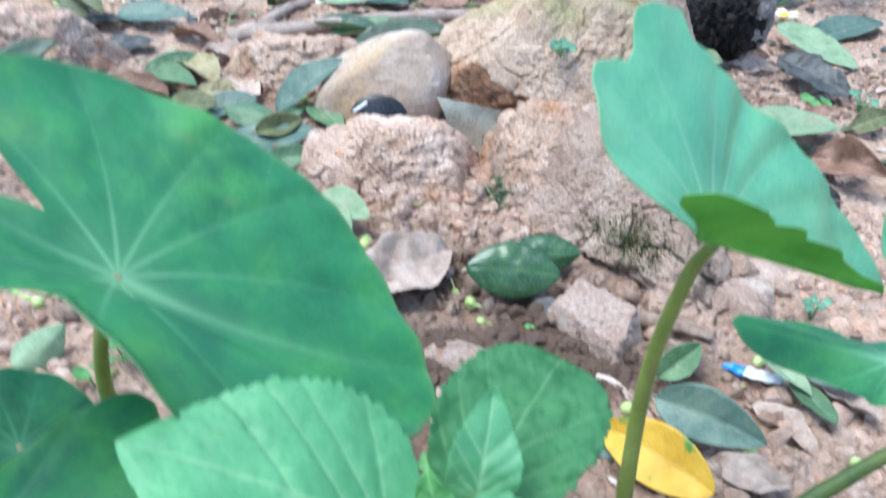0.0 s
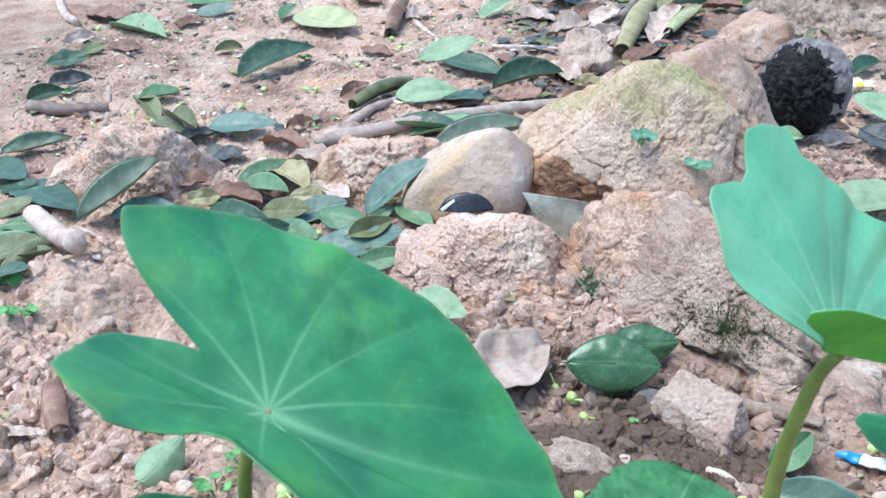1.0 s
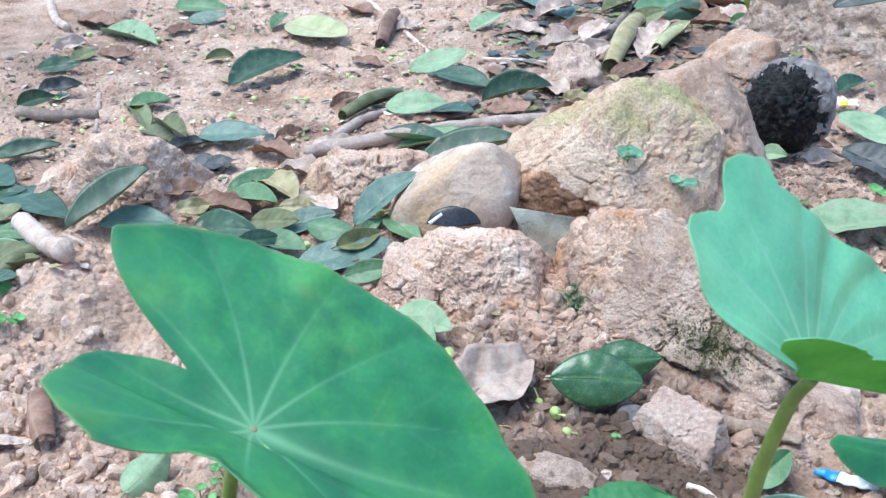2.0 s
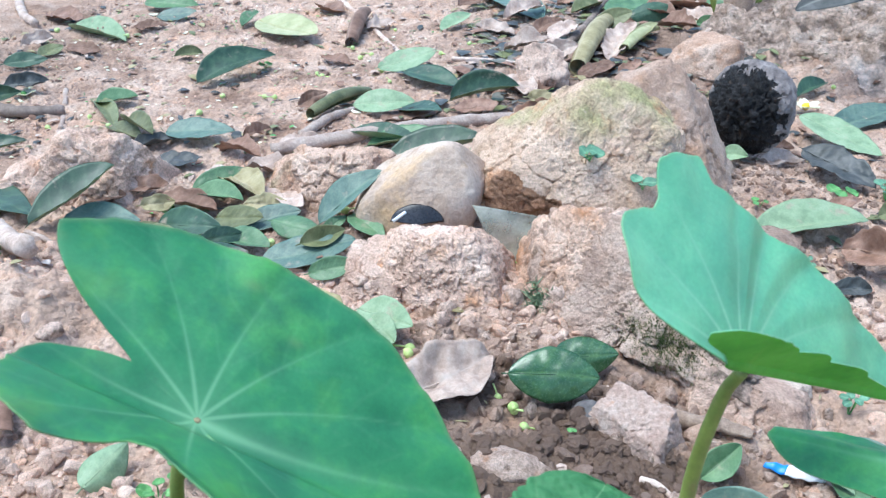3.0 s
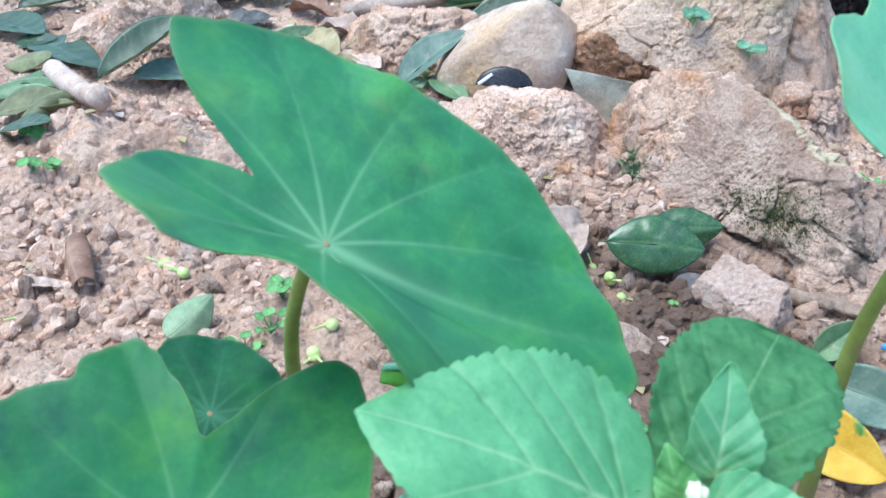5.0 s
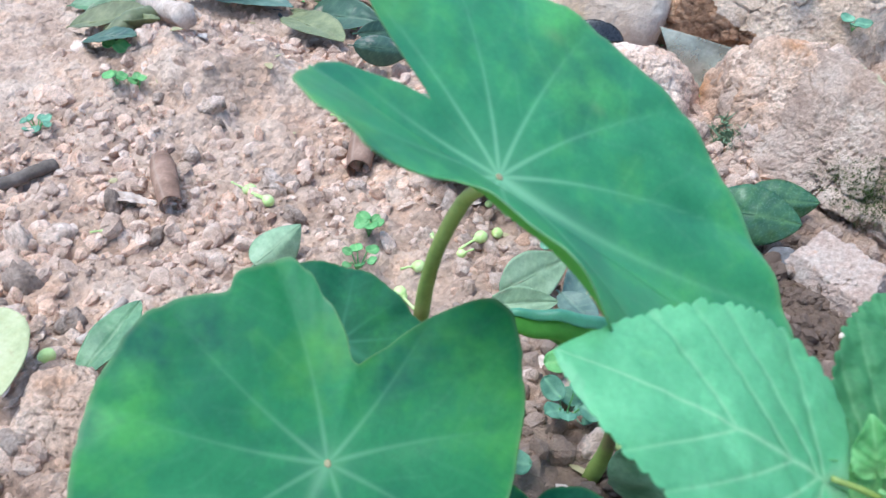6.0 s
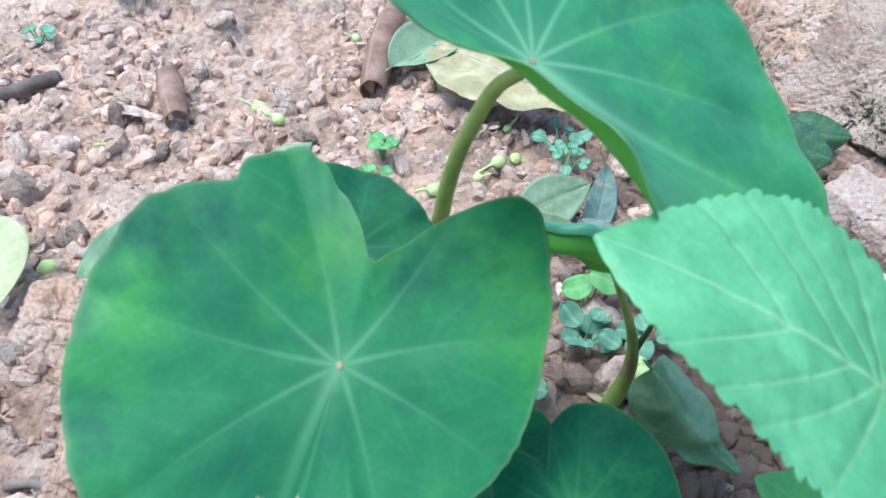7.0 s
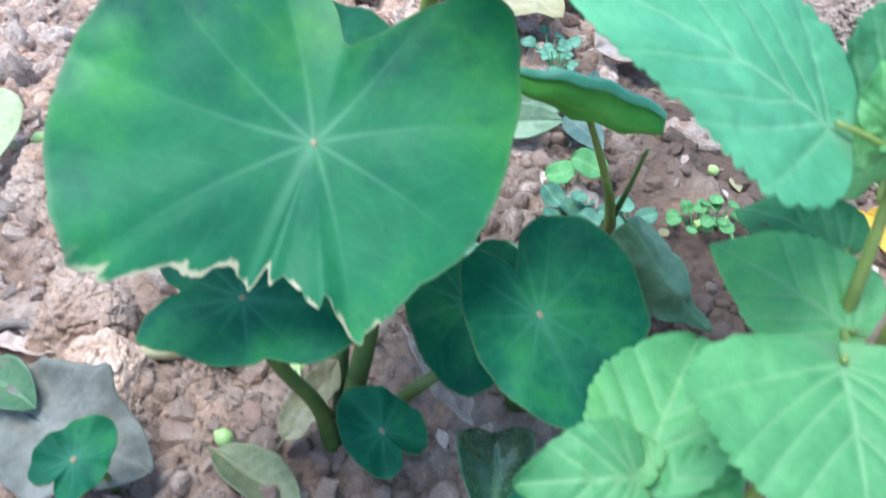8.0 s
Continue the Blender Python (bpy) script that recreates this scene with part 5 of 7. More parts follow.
# ------------------------------------------------------------------ fallen leaves
LEAF_LABELS = {
    "dark": "glossy dark green fallen leaf lying on soil",
    "green": "mid-green fallen leaf lying on dry soil",
    "pale": "pale green fallen leaf showing its underside",
    "blue": "dull blue-green fallen leaf lying on soil",
    "olive": "olive-brown wilted fallen leaf on soil",
    "yellow": "yellowish-green fallen leaf on dry soil",
    "gold": "golden yellow fallen leaf with a green patch",
    "tan": "tan withered fallen leaf on soil",
    "brown": "curled brown dead leaf on the ground",
    "wilt": "wilted crumpled green leaf drooping to the soil",
    "gloss": "glossy green fallen leaf with a raised midrib",
    "dull": "broad dull grey-green dead leaf on the soil",
    "grey": "crumpled grey-brown dead leaf on the ground",
    "black": "dark grey rotting leaf on the ground",
}
leaf_count = 0


def rolled_leaf(a, b, wide, opening, kind, label):
    """A dead leaf rolled into a tube."""
    pa = np.array([a[0], a[1], a[2] + gz(a[0], a[1])])
    pb = np.array([b[0], b[1], b[2] + gz(b[0], b[1])])
    leaf = thing("rolled_leaf", tuple(pa), label, "leaf", "fallen leaves on the soil")
    piece("leaf_blade", rolled_blade(pa - pa, pb - pa, wide, opening, [FALLEN[kind], FALLEN[kind]], int(abs(a[0]) * 1000), 0.3, 0.75, -90 + opening / 2 + 35), leaf)
    u = unit(pb - pa)
    end = pb - pa
    piece("leaf_stalk", tube("leaf_stalk", [tuple(end - u * 0.004), tuple(end + u * 0.006), tuple(end + u * 0.013)], (0.0012, 0.0008), FALLEN[kind], 6, 6), leaf)
    return leaf


def fallen_leaf(a, b, width, roll, kind, curl, label=""):
    """A fallen leaf from its stalk end a to its tip b (heights above the soil); curl: how far its sides bend up."""
    global leaf_count
    leaf_count += 1
    seed = leaf_count
    rng = random.Random(seed)
    pa = np.array([a[0], a[1], a[2] + gz(a[0], a[1]) + 0.004])
    pb = np.array([b[0], b[1], b[2] + gz(b[0], b[1]) + 0.004])
    mid = (pa + pb) / 2
    pa, pb = pa - mid, pb - mid
    u = pb - pa
    length = np.linalg.norm(u)
    u = u / length
    n = unit(np.array([0, 0, 1.0]) - u * u[2])
    side = np.cross(n, u)
    r = radians(roll)
    n2 = n * math.cos(r) + side * math.sin(r)
    v = np.cross(n2, u)
    rows, cols = 33, 17
    s = np.linspace(0, 1, rows)[:, None]
    q = np.linspace(-1, 1, cols)[None, :]
    dry = kind in ("grey", "dull", "brown", "tan", "black", "wilt")
    full = np.power(s, rng.uniform(0.5, 0.68)) * np.power(1 - s, rng.uniform(0.55, 0.85))
    full = full / full.max()
    wob = 1 + (0.16 if dry else 0.02) * vnoise(np.stack([(s * 9 + seed).ravel(), s.ravel() * 0, s.ravel() * 0], 1), seed).reshape(s.shape)
    half = 0.5 * width * full * wob + 0.0004
    down = -1.0 if curl < 0 else 1.0
    curl = abs(curl)
    bend = np.clip(curl if curl > 0.8 else curl * 0.65, 0.05, 3.0)
    phi = q * bend * (0.75 + 0.25 * full)
    flat = half * np.sin(phi) / bend * np.where(bend > 0, 1.0, 1.0)
    up = down * half * (1 - np.cos(phi)) / bend
    arch = rng.uniform(-0.02, 0.05) * length * (1 - (2 * s - 1) ** 2)
    vee = (0.9 if kind == "wilt" else rng.choice((0.0, 0.15, 0.35, 0.6))) * down
    up = up + vee * half * (np.sqrt(q**2 + 0.02) - 0.14)
    crease = -0.0012 * np.exp(-((q / 0.12) ** 2))
    grid = np.stack([(s * length * 60 + 0 * q).ravel(), (q * half * 60).ravel(), 0 * (s + q).ravel() + seed], 1)
    rough_up = (0.0075 if kind == "wilt" else 0.0055 if kind == "grey" else 0.0035 if dry else 0.0012) * fbm(grid, 3, seed).reshape(rows, cols)
    sway = rng.uniform(-0.05, 0.05) * length * np.sin(math.pi * s) + 0 * q
    P = pa + (s * length)[..., None] * u + (flat + sway)[..., None] * v + (up + arch + crease + rough_up)[..., None] * n2
    low = P[..., 2].min() + mid[2]
    mark = np.exp(-((q / 0.07) ** 2)) * (1 - 0.5 * s)
    for k in range(6):
        d = (s - 0.08 - 0.14 * k) - 0.16 * np.abs(q)
        mark = np.maximum(mark, 0.45 * np.exp(-((d / 0.012) ** 2)))
    m = FALLEN[kind]
    under = FALLEN["pale"] if kind in ("dark", "green", "blue") else m
    leaf = thing("fallen_leaf", tuple(mid), label or LEAF_LABELS[kind], "leaf", "fallen leaves on the soil")
    blade = piece("leaf_blade", sheet(P, {"vein": mark + 0 * P[..., 0]}, "leaf_blade", [m, under], 0.0005), leaf)
    centre = P[:, cols // 2] - n2 * 0.0004
    piece("midrib", tube("midrib", centre[2:-3:5], (0.0011, 0.0003), m, 5, 8), blade)
    start = centre[0]
    piece("leaf_stalk", tube("leaf_stalk", [start - u * 0.006 - n2 * 0.001, start - u * 0.003, start + u * 0.005], (0.0006, 0.0008, 0.0008), m, 6, 5), leaf)
    return leaf


fallen_leaf((-1.017, 2.108, 0.012), (-0.876, 2.103, 0.012), 0.066, -28, "green", 0.5)
fallen_leaf((-0.943, 2.005, 0.009), (-0.847, 2.014, 0.019), 0.046, -28, "blue", 0.3)
fallen_leaf((-1.104, 1.902, 0.001), (-0.947, 1.845, 0.001), 0.078, -2, "pale", 0.6)
fallen_leaf((-0.689, 1.994, 0.009), (-0.521, 1.884, 0.019), 0.095, -14, "yellow", 0.3)
fallen_leaf((-0.670, 1.560, 0.009), (-0.562, 1.713, 0.029), 0.089, -14, "dark", 0.9)
fallen_leaf((-0.264, 2.004, 0.001), (-0.207, 2.091, 0.021), 0.050, -4, "pale", 0.5)
fallen_leaf((-0.196, 2.370, 0.000), (-0.043, 2.130, 0.000), 0.115, 0, "blue", 0.4)
fallen_leaf((0.111, 2.183, 0.007), (0.303, 2.338, 0.027), 0.117, -9, "green", 0.5)
fallen_leaf((-0.348, 1.696, 0.010), (-0.236, 1.741, 0.030), 0.058, -27, "pale", 0.3)
fallen_leaf((-0.290, 1.673, 0.004), (-0.173, 1.604, 0.014), 0.064, -9, "dark", 0.5)
fallen_leaf((-0.183, 1.544, 0.009), (-0.058, 1.563, 0.029), 0.060, -22, "dark", 0.9)
fallen_leaf((-0.345, 1.468, 0.011), (-0.235, 1.473, 0.026), 0.052, -32, "pale", 0.3)
fallen_leaf((-0.438, 1.442, 0.009), (-0.393, 1.475, 0.019), 0.028, -50, "brown", 0.6)
fallen_leaf((-0.614, 1.282, 0.006), (-0.500, 1.292, 0.021), 0.054, -16, "blue", 0.3)
fallen_leaf((-0.832, 1.453, 0.000), (-0.720, 1.318, 0.000), 0.035, 0, "olive", 0.9)
fallen_leaf((-0.808, 1.428, 0.005), (-0.731, 1.436, 0.015), 0.037, -21, "green", 0.6)
fallen_leaf((-0.724, 1.307, 0.000), (-0.646, 1.262, 0.000), 0.041, 0, "olive", 0.6)
fallen_leaf((-0.641, 1.217, 0.001), (-0.586, 1.274, 0.001), 0.037, -4, "black", 1)
fallen_leaf((-1.071, 1.574, 0.009), (-0.999, 1.614, 0.019), 0.039, -33, "dark", 0.5)
fallen_leaf((-1.005, 1.463, 0.009), (-0.926, 1.486, 0.019), 0.039, -34, "black", 1)
fallen_leaf((-1.001, 1.386, 0.010), (-0.936, 1.408, 0.020), 0.033, -50, "dark", 0.6)
fallen_leaf((-0.657, 0.942, 0.011), (-0.579, 1.041, 0.051), 0.062, -2, "dark", 0.4)
fallen_leaf((-0.827, 1.076, 0.000), (-0.663, 0.967, 0.010), 0.065, 0, "dark", 0.4)
fallen_leaf((-0.902, 1.151, 0.004), (-0.814, 1.212, 0.014), 0.051, -12, "dark", 0.9)
fallen_leaf((-0.626, 0.971, 0.004), (-0.526, 0.990, 0.014), 0.048, -12, "blue", 0.3)
fallen_leaf((-0.532, 0.997, 0.000), (-0.458, 0.955, 0.000), 0.025, 0, "olive", 0.8)
fallen_leaf((-0.497, 0.979, 0.011), (-0.396, 0.945, 0.021), 0.050, -35, "dark", 0.5)
fallen_leaf((-0.429, 1.011, 0.008), (-0.355, 0.988, 0.018), 0.037, -32, "olive", 0.3)
fallen_leaf((-0.404, 0.954, 0.002), (-0.324, 0.917, 0.012), 0.042, -5, "green", 0.4)
fallen_leaf((-0.390, 0.983, 0.006), (-0.313, 1.019, 0.016), 0.040, -22, "blue", 0.3)
fallen_leaf((-0.330, 0.898, 0.005), (-0.223, 0.946, 0.020), 0.055, -14, "blue", 0.35)
fallen_leaf((-0.263, 0.868, 0.008), (-0.204, 0.873, 0.018), 0.028, -43, "green", 0.3)
fallen_leaf((-0.287, 1.009, 0.005), (-0.207, 1.049, 0.065), 0.051, -13, "blue", 0.4)
fallen_leaf((-0.274, 0.977, 0.003), (-0.247, 1.004, 0.013), 0.019, -26, "green", 0.8)
fallen_leaf((-0.502, 1.107, 0.009), (-0.429, 1.158, 0.019), 0.042, -31, "green", 0.4)
fallen_leaf((-0.474, 1.156, 0.000), (-0.381, 1.068, 0.010), 0.050, 0, "tan", 0.6)
fallen_leaf((-0.539, 1.057, 0.000), (-0.441, 1.043, 0.010), 0.047, -1, "brown", 1.2)
fallen_leaf((-0.410, 1.151, 0.000), (-0.317, 1.031, 0.015), 0.056, 0, "grey", 0.6)
fallen_leaf((-0.325, 1.339, 0.000), (-0.206, 1.292, 0.010), 0.047, 0, "dark", 0.6)
fallen_leaf((-0.284, 1.300, 0.000), (-0.159, 1.318, 0.020), 0.060, -0, "green", 0.6)
fallen_leaf((-0.239, 1.226, 0.002), (-0.095, 1.258, 0.032), 0.071, -5, "dark", 0.6)
fallen_leaf((-0.086, 1.200, 0.028), (0.000, 1.212, 0.108), 0.048, -30, "brown", 0.8, "curled brown dead leaf leaning on the boulder")
fallen_leaf((-0.030, 1.222, 0.112), (0.024, 1.228, 0.100), 0.030, -30, "tan", 0.6, "withered tan leaf tip against the boulder")
fallen_leaf((-0.187, 0.801, 0.008), (-0.117, 0.746, 0.028), 0.043, -26, "pale", 0.3)
fallen_leaf((-0.112, 0.648, 0.016), (-0.034, 0.728, 0.024), 0.068, -20, "grey", 0.7)
fallen_leaf((-0.014, 0.677, 0.032), (0.073, 0.685, 0.030), 0.054, -50, "gloss", -0.5)
fallen_leaf((0.028, 0.727, 0.020), (0.093, 0.739, 0.024), 0.041, -50, "gloss", -0.4)
fallen_leaf((0.270, 1.048, 0.001), (0.425, 1.096, 0.016), 0.077, -2, "pale", 0.35)
fallen_leaf((0.416, 1.478, 0.034), (0.526, 1.383, 0.004), 0.070, -9, "pale", 0.35)
fallen_leaf((0.478, 1.504, 0.001), (0.615, 1.584, 0.011), 0.075, -2, "blue", 0.3)
fallen_leaf((0.382, 1.299, 0.028), (0.466, 1.208, 0.008), 0.059, -19, "black", 0.6)
fallen_leaf((0.443, 1.626, 0.003), (0.502, 1.678, 0.013), 0.037, -11, "dark", 0.5)
fallen_leaf((0.377, 1.021, 0.015), (0.439, 0.951, 0.035), 0.048, -50, "brown", 0.7)
fallen_leaf((0.342, 0.933, 0.006), (0.393, 0.943, 0.006), 0.024, -38, "black", 0.8)
fallen_leaf((0.265, 1.291, 0.008), (0.296, 1.259, 0.018), 0.027, -50, "pale", 0.4)
fallen_leaf((0.323, 1.299, 0.003), (0.390, 1.308, 0.013), 0.032, -15, "grey", 0.7)
fallen_leaf((0.110, 1.791, 0.000), (0.166, 1.969, 0.030), 0.058, 0, "grey", 0.7)
fallen_leaf((0.134, 1.843, 0.000), (0.210, 1.958, 0.020), 0.042, 0, "yellow", 1.2)
fallen_leaf((0.106, 2.089, 0.010), (0.227, 2.096, 0.020), 0.036, -45, "brown", 1.3)
fallen_leaf((0.303, 2.026, 0.008), (0.349, 2.006, 0.018), 0.028, -50, "green", 0.3)
fallen_leaf((0.209, 2.252, 0.008), (0.381, 2.329, 0.008), 0.089, -13, "brown", 0.9)
fallen_leaf((-0.015, 1.910, 0.002), (0.043, 2.010, 0.022), 0.055, -4, "grey", 0.8)
fallen_leaf((-0.109, 1.856, 0.006), (-0.014, 1.858, 0.016), 0.045, -20, "grey", 0.8)
fallen_leaf((-0.292, 1.431, 0.000), (-0.189, 1.477, 0.000), 0.051, 0, "brown", 0.6)
fallen_leaf((-0.496, 1.313, 0.004), (-0.460, 1.353, 0.004), 0.025, -25, "brown", 0.6)
fallen_leaf((0.277, 1.718, 0.008), (0.307, 1.765, 0.018), 0.029, -43, "dark", 0.5)
fallen_leaf((-0.352, 0.494, 0.006), (-0.330, 0.538, 0.026), 0.036, -30, "pale", -0.5, "half-folded dusty pale green leaf on crumbly soil")
fallen_leaf((-0.505, 0.533, 0.000), (-0.464, 0.543, 0.005), 0.014, 0, "grey", 0.8)
fallen_leaf((-0.764, 0.876, 0.004), (-0.669, 0.891, 0.014), 0.045, -12, "green", 0.6)
fallen_leaf((-0.720, 0.809, 0.004), (-0.627, 0.825, 0.019), 0.045, -12, "olive", 0.5)
fallen_leaf((-0.932, 1.114, 0.002), (-0.802, 1.057, 0.022), 0.068, -3, "dark", 0.6)
fallen_leaf((0.149, 0.537, 0.022), (0.231, 0.507, 0.017), 0.041, -46, "blue", 0.35)
fallen_leaf((0.160, 0.593, 0.006), (0.193, 0.615, 0.026), 0.026, -34, "green", 0.5)
fallen_leaf((0.261, 0.624, 0.031), (0.331, 0.589, 0.021), 0.037, -50, "blue", 0.4)
fallen_leaf((0.294, 0.621, 0.000), (0.330, 0.555, 0.010), 0.029, 0, "grey", 0.5)
fallen_leaf((0.250, 0.628, 0.020), (0.279, 0.574, 0.020), 0.024, 0, "pale", 0.5)
fallen_leaf((0.270, 0.605, 0.010), (0.291, 0.543, 0.010), 0.024, 0, "green", 0.6)
fallen_leaf((0.107, 0.506, 0.022), (0.185, 0.451, 0.012), 0.045, -43, "gold", 0.3)
fallen_leaf((0.105, 0.498, 0.004), (0.124, 0.490, 0.004), 0.013, -45, "blue", 0.3)
fallen_leaf((0.187, 0.489, 0.003), (0.246, 0.477, 0.003), 0.029, -17, "grey", 0.4)
fallen_leaf((0.234, 0.571, 0.000), (0.278, 0.525, 0.000), 0.027, 0, "grey", 0.7)
fallen_leaf((-0.285, 0.728, 0.018), (-0.143, 0.648, 0.028), 0.095, -22, "tan", 0.5)
fallen_leaf((-0.315, 0.683, 0.015), (-0.275, 0.785, 0.025), 0.052, -13, "pale", 0.3)
fallen_leaf((-0.158, 0.516, 0.020), (-0.113, 0.562, 0.030), 0.039, -42, "pale", 0.4)
fallen_leaf((-0.104, 0.523, 0.010), (-0.105, 0.627, 0.010), 0.023, 0, "blue", 0.4)
fallen_leaf((-0.440, 0.299, 0.015), (-0.487, 0.366, 0.023), 0.048, -10, "yellow", 0.35)
fallen_leaf((-0.409, 0.343, 0.010), (-0.402, 0.412, 0.020), 0.028, 0, "green", 0.5)
fallen_leaf((-0.175, 0.781, 0.016), (-0.132, 0.724, 0.016), 0.033, -28, "pale", 0.4)
fallen_leaf((-0.326, 0.158, 0.022), (-0.238, 0.152, 0.016), 0.072, -24, "dull", 0.3)
fallen_leaf((-0.218, 0.176, 0.005), (-0.165, 0.160, 0.000), 0.026, 0, "olive", 0.6)
fallen_leaf((-0.188, 0.191, 0.011), (-0.173, 0.228, 0.031), 0.021, -7, "tan", 0.6)
fallen_leaf((-0.145, 0.262, 0.030), (-0.104, 0.242, 0.005), 0.023, 0, "grey", 0.6)
fallen_leaf((-0.088, 0.225, 0.030), (-0.076, 0.160, 0.050), 0.045, -10, "gloss", 1.2, "curled glossy dark green leaf among the stalks")
fallen_leaf((-0.344, 0.169, 0.023), (-0.302, 0.156, 0.023), 0.025, -19, "green", 0.4)
fallen_leaf((-0.333, 0.154, 0.010), (-0.290, 0.122, 0.010), 0.016, 0, "tan", 0.5)
fallen_leaf((-0.054, 0.345, 0.083), (0.010, 0.332, 0.028), 0.046, -40, "wilt", -0.9)
fallen_leaf((-0.164, 0.505, 0.018), (-0.113, 0.518, 0.028), 0.026, -47, "pale", 0.4)
fallen_leaf((-0.114, 0.542, 0.008), (-0.079, 0.502, 0.013), 0.025, -15, "blue", 0.4)
fallen_leaf((-0.371, 0.204, 0.000), (-0.329, 0.210, 0.000), 0.013, 0, "grey", 0.9)
fallen_leaf((-0.495, 1.091, 0.003), (-0.411, 1.068, 0.013), 0.041, -10, "green", 0.4)
fallen_leaf((-0.593, 1.073, 0.004), (-0.527, 1.090, 0.014), 0.032, -19, "brown", 0.7)
fallen_leaf((-0.517, 1.080, 0.000), (-0.443, 0.992, 0.010), 0.028, 0, "olive", -0.5)
fallen_leaf((-0.399, 1.036, 0.018), (-0.341, 1.053, 0.008), 0.029, -42, "tan", 0.5)
fallen_leaf((-0.340, 0.974, 0.019), (-0.266, 0.949, 0.017), 0.037, -27, "green", -0.3)
fallen_leaf((-0.411, 0.904, 0.021), (-0.368, 0.945, 0.019), 0.028, -50, "dark", 0.4)
fallen_leaf((-0.287, 0.923, 0.021), (-0.238, 0.957, 0.019), 0.028, -37, "olive", 0.5)
fallen_leaf((-0.452, 1.196, 0.001), (-0.360, 1.172, 0.001), 0.045, -3, "grey", 0.7)
fallen_leaf((-0.517, 1.263, 0.000), (-0.434, 1.218, 0.010), 0.045, 0, "brown", 0.8)
fallen_leaf((-0.606, 1.186, 0.003), (-0.517, 1.194, 0.013), 0.042, -9, "black", 0.7)
fallen_leaf((-0.429, 1.284, 0.003), (-0.365, 1.324, 0.003), 0.036, -13, "grey", 0.7)
fallen_leaf((-0.711, 1.341, 0.000), (-0.616, 1.240, 0.020), 0.038, 0, "olive", 1)
fallen_leaf((-0.317, 1.143, 0.005), (-0.271, 1.167, 0.025), 0.026, -29, "brown", 0.6)
fallen_leaf((-0.263, 1.494, 0.002), (-0.182, 1.423, 0.022), 0.052, -7, "dark", 0.4)
fallen_leaf((-0.218, 1.376, 0.002), (-0.146, 1.371, 0.012), 0.034, -10, "brown", 0.8)
fallen_leaf((-0.168, 1.474, 0.005), (-0.091, 1.503, 0.015), 0.039, -20, "brown", 0.7)
fallen_leaf((-0.117, 1.678, 0.000), (-0.029, 1.576, 0.010), 0.063, -0, "grey", 0.7)
fallen_leaf((-0.033, 1.557, 0.000), (0.010, 1.667, 0.010), 0.032, 0, "brown", 0.9)
fallen_leaf((-0.189, 2.031, 0.006), (-0.095, 1.998, 0.006), 0.047, -17, "grey", 0.8)
fallen_leaf((0.029, 2.184, 0.003), (0.098, 2.270, 0.013), 0.052, -9, "olive", 0.8)
fallen_leaf((0.177, 2.165, 0.008), (0.260, 2.062, 0.018), 0.062, -18, "brown", 0.8)
fallen_leaf((0.283, 2.321, 0.002), (0.353, 2.191, 0.002), 0.069, -4, "grey", 0.8)
fallen_leaf((0.048, 1.689, 0.005), (0.119, 1.742, 0.015), 0.042, -18, "brown", 0.8)
fallen_leaf((-1.023, 1.727, 0.005), (-0.943, 1.719, 0.005), 0.038, -21, "brown", 0.8)
fallen_leaf((-1.048, 1.658, 0.006), (-1.028, 1.724, 0.006), 0.033, -27, "olive", 0.8)
fallen_leaf((-0.720, 1.962, 0.000), (-0.705, 2.044, 0.020), 0.036, 0, "green", 0.5)
fallen_leaf((-0.955, 1.906, 0.004), (-0.889, 1.942, 0.004), 0.035, -17, "brown", 0.8)
fallen_leaf((-0.844, 1.053, 0.004), (-0.777, 1.049, 0.014), 0.032, -20, "dark", 0.5)
fallen_leaf((-0.808, 0.972, 0.005), (-0.732, 0.966, 0.025), 0.037, -21, "olive", -0.5)
fallen_leaf((-0.760, 0.921, 0.000), (-0.671, 0.898, 0.010), 0.042, 0, "green", 0.5)
fallen_leaf((-0.727, 0.839, 0.006), (-0.650, 0.853, 0.016), 0.037, -23, "pale", 0.4)
fallen_leaf((-0.676, 0.815, 0.000), (-0.589, 0.784, 0.010), 0.032, 0, "olive", 1)
fallen_leaf((-0.670, 0.762, 0.001), (-0.595, 0.747, 0.011), 0.036, -5, "dark", 0.4)
fallen_leaf((-0.640, 0.855, 0.003), (-0.594, 0.872, 0.013), 0.023, -22, "grey", 0.7)
fallen_leaf((-0.514, 0.942, 0.013), (-0.419, 0.879, 0.011), 0.054, -3, "olive", 0.3)
fallen_leaf((-0.397, 0.852, 0.027), (-0.339, 0.885, 0.025), 0.035, -50, "dark", -0.4)
fallen_leaf((-0.536, 1.014, 0.012), (-0.497, 1.038, 0.018), 0.026, -50, "tan", 0.6)
fallen_leaf((-0.243, 1.008, 0.013), (-0.189, 0.959, 0.009), 0.034, -15, "green", 0.4)
fallen_leaf((-0.622, 1.037, 0.005), (-0.569, 1.042, 0.015), 0.026, -32, "brown", 0.8)
fallen_leaf((-0.033, 1.759, 0.014), (0.045, 1.784, 0.034), 0.046, -50, "grey", 0.8)
fallen_leaf((0.069, 1.994, 0.014), (0.161, 2.016, 0.044), 0.046, -49, "olive", 0.7)
fallen_leaf((0.159, 2.054, 0.015), (0.254, 2.094, 0.035), 0.050, -49, "dark", -0.6)
fallen_leaf((0.221, 2.021, 0.007), (0.291, 1.927, 0.017), 0.055, -19, "brown", 0.8)
fallen_leaf((0.266, 2.115, 0.004), (0.375, 2.187, 0.024), 0.062, -10, "grey", 0.7)
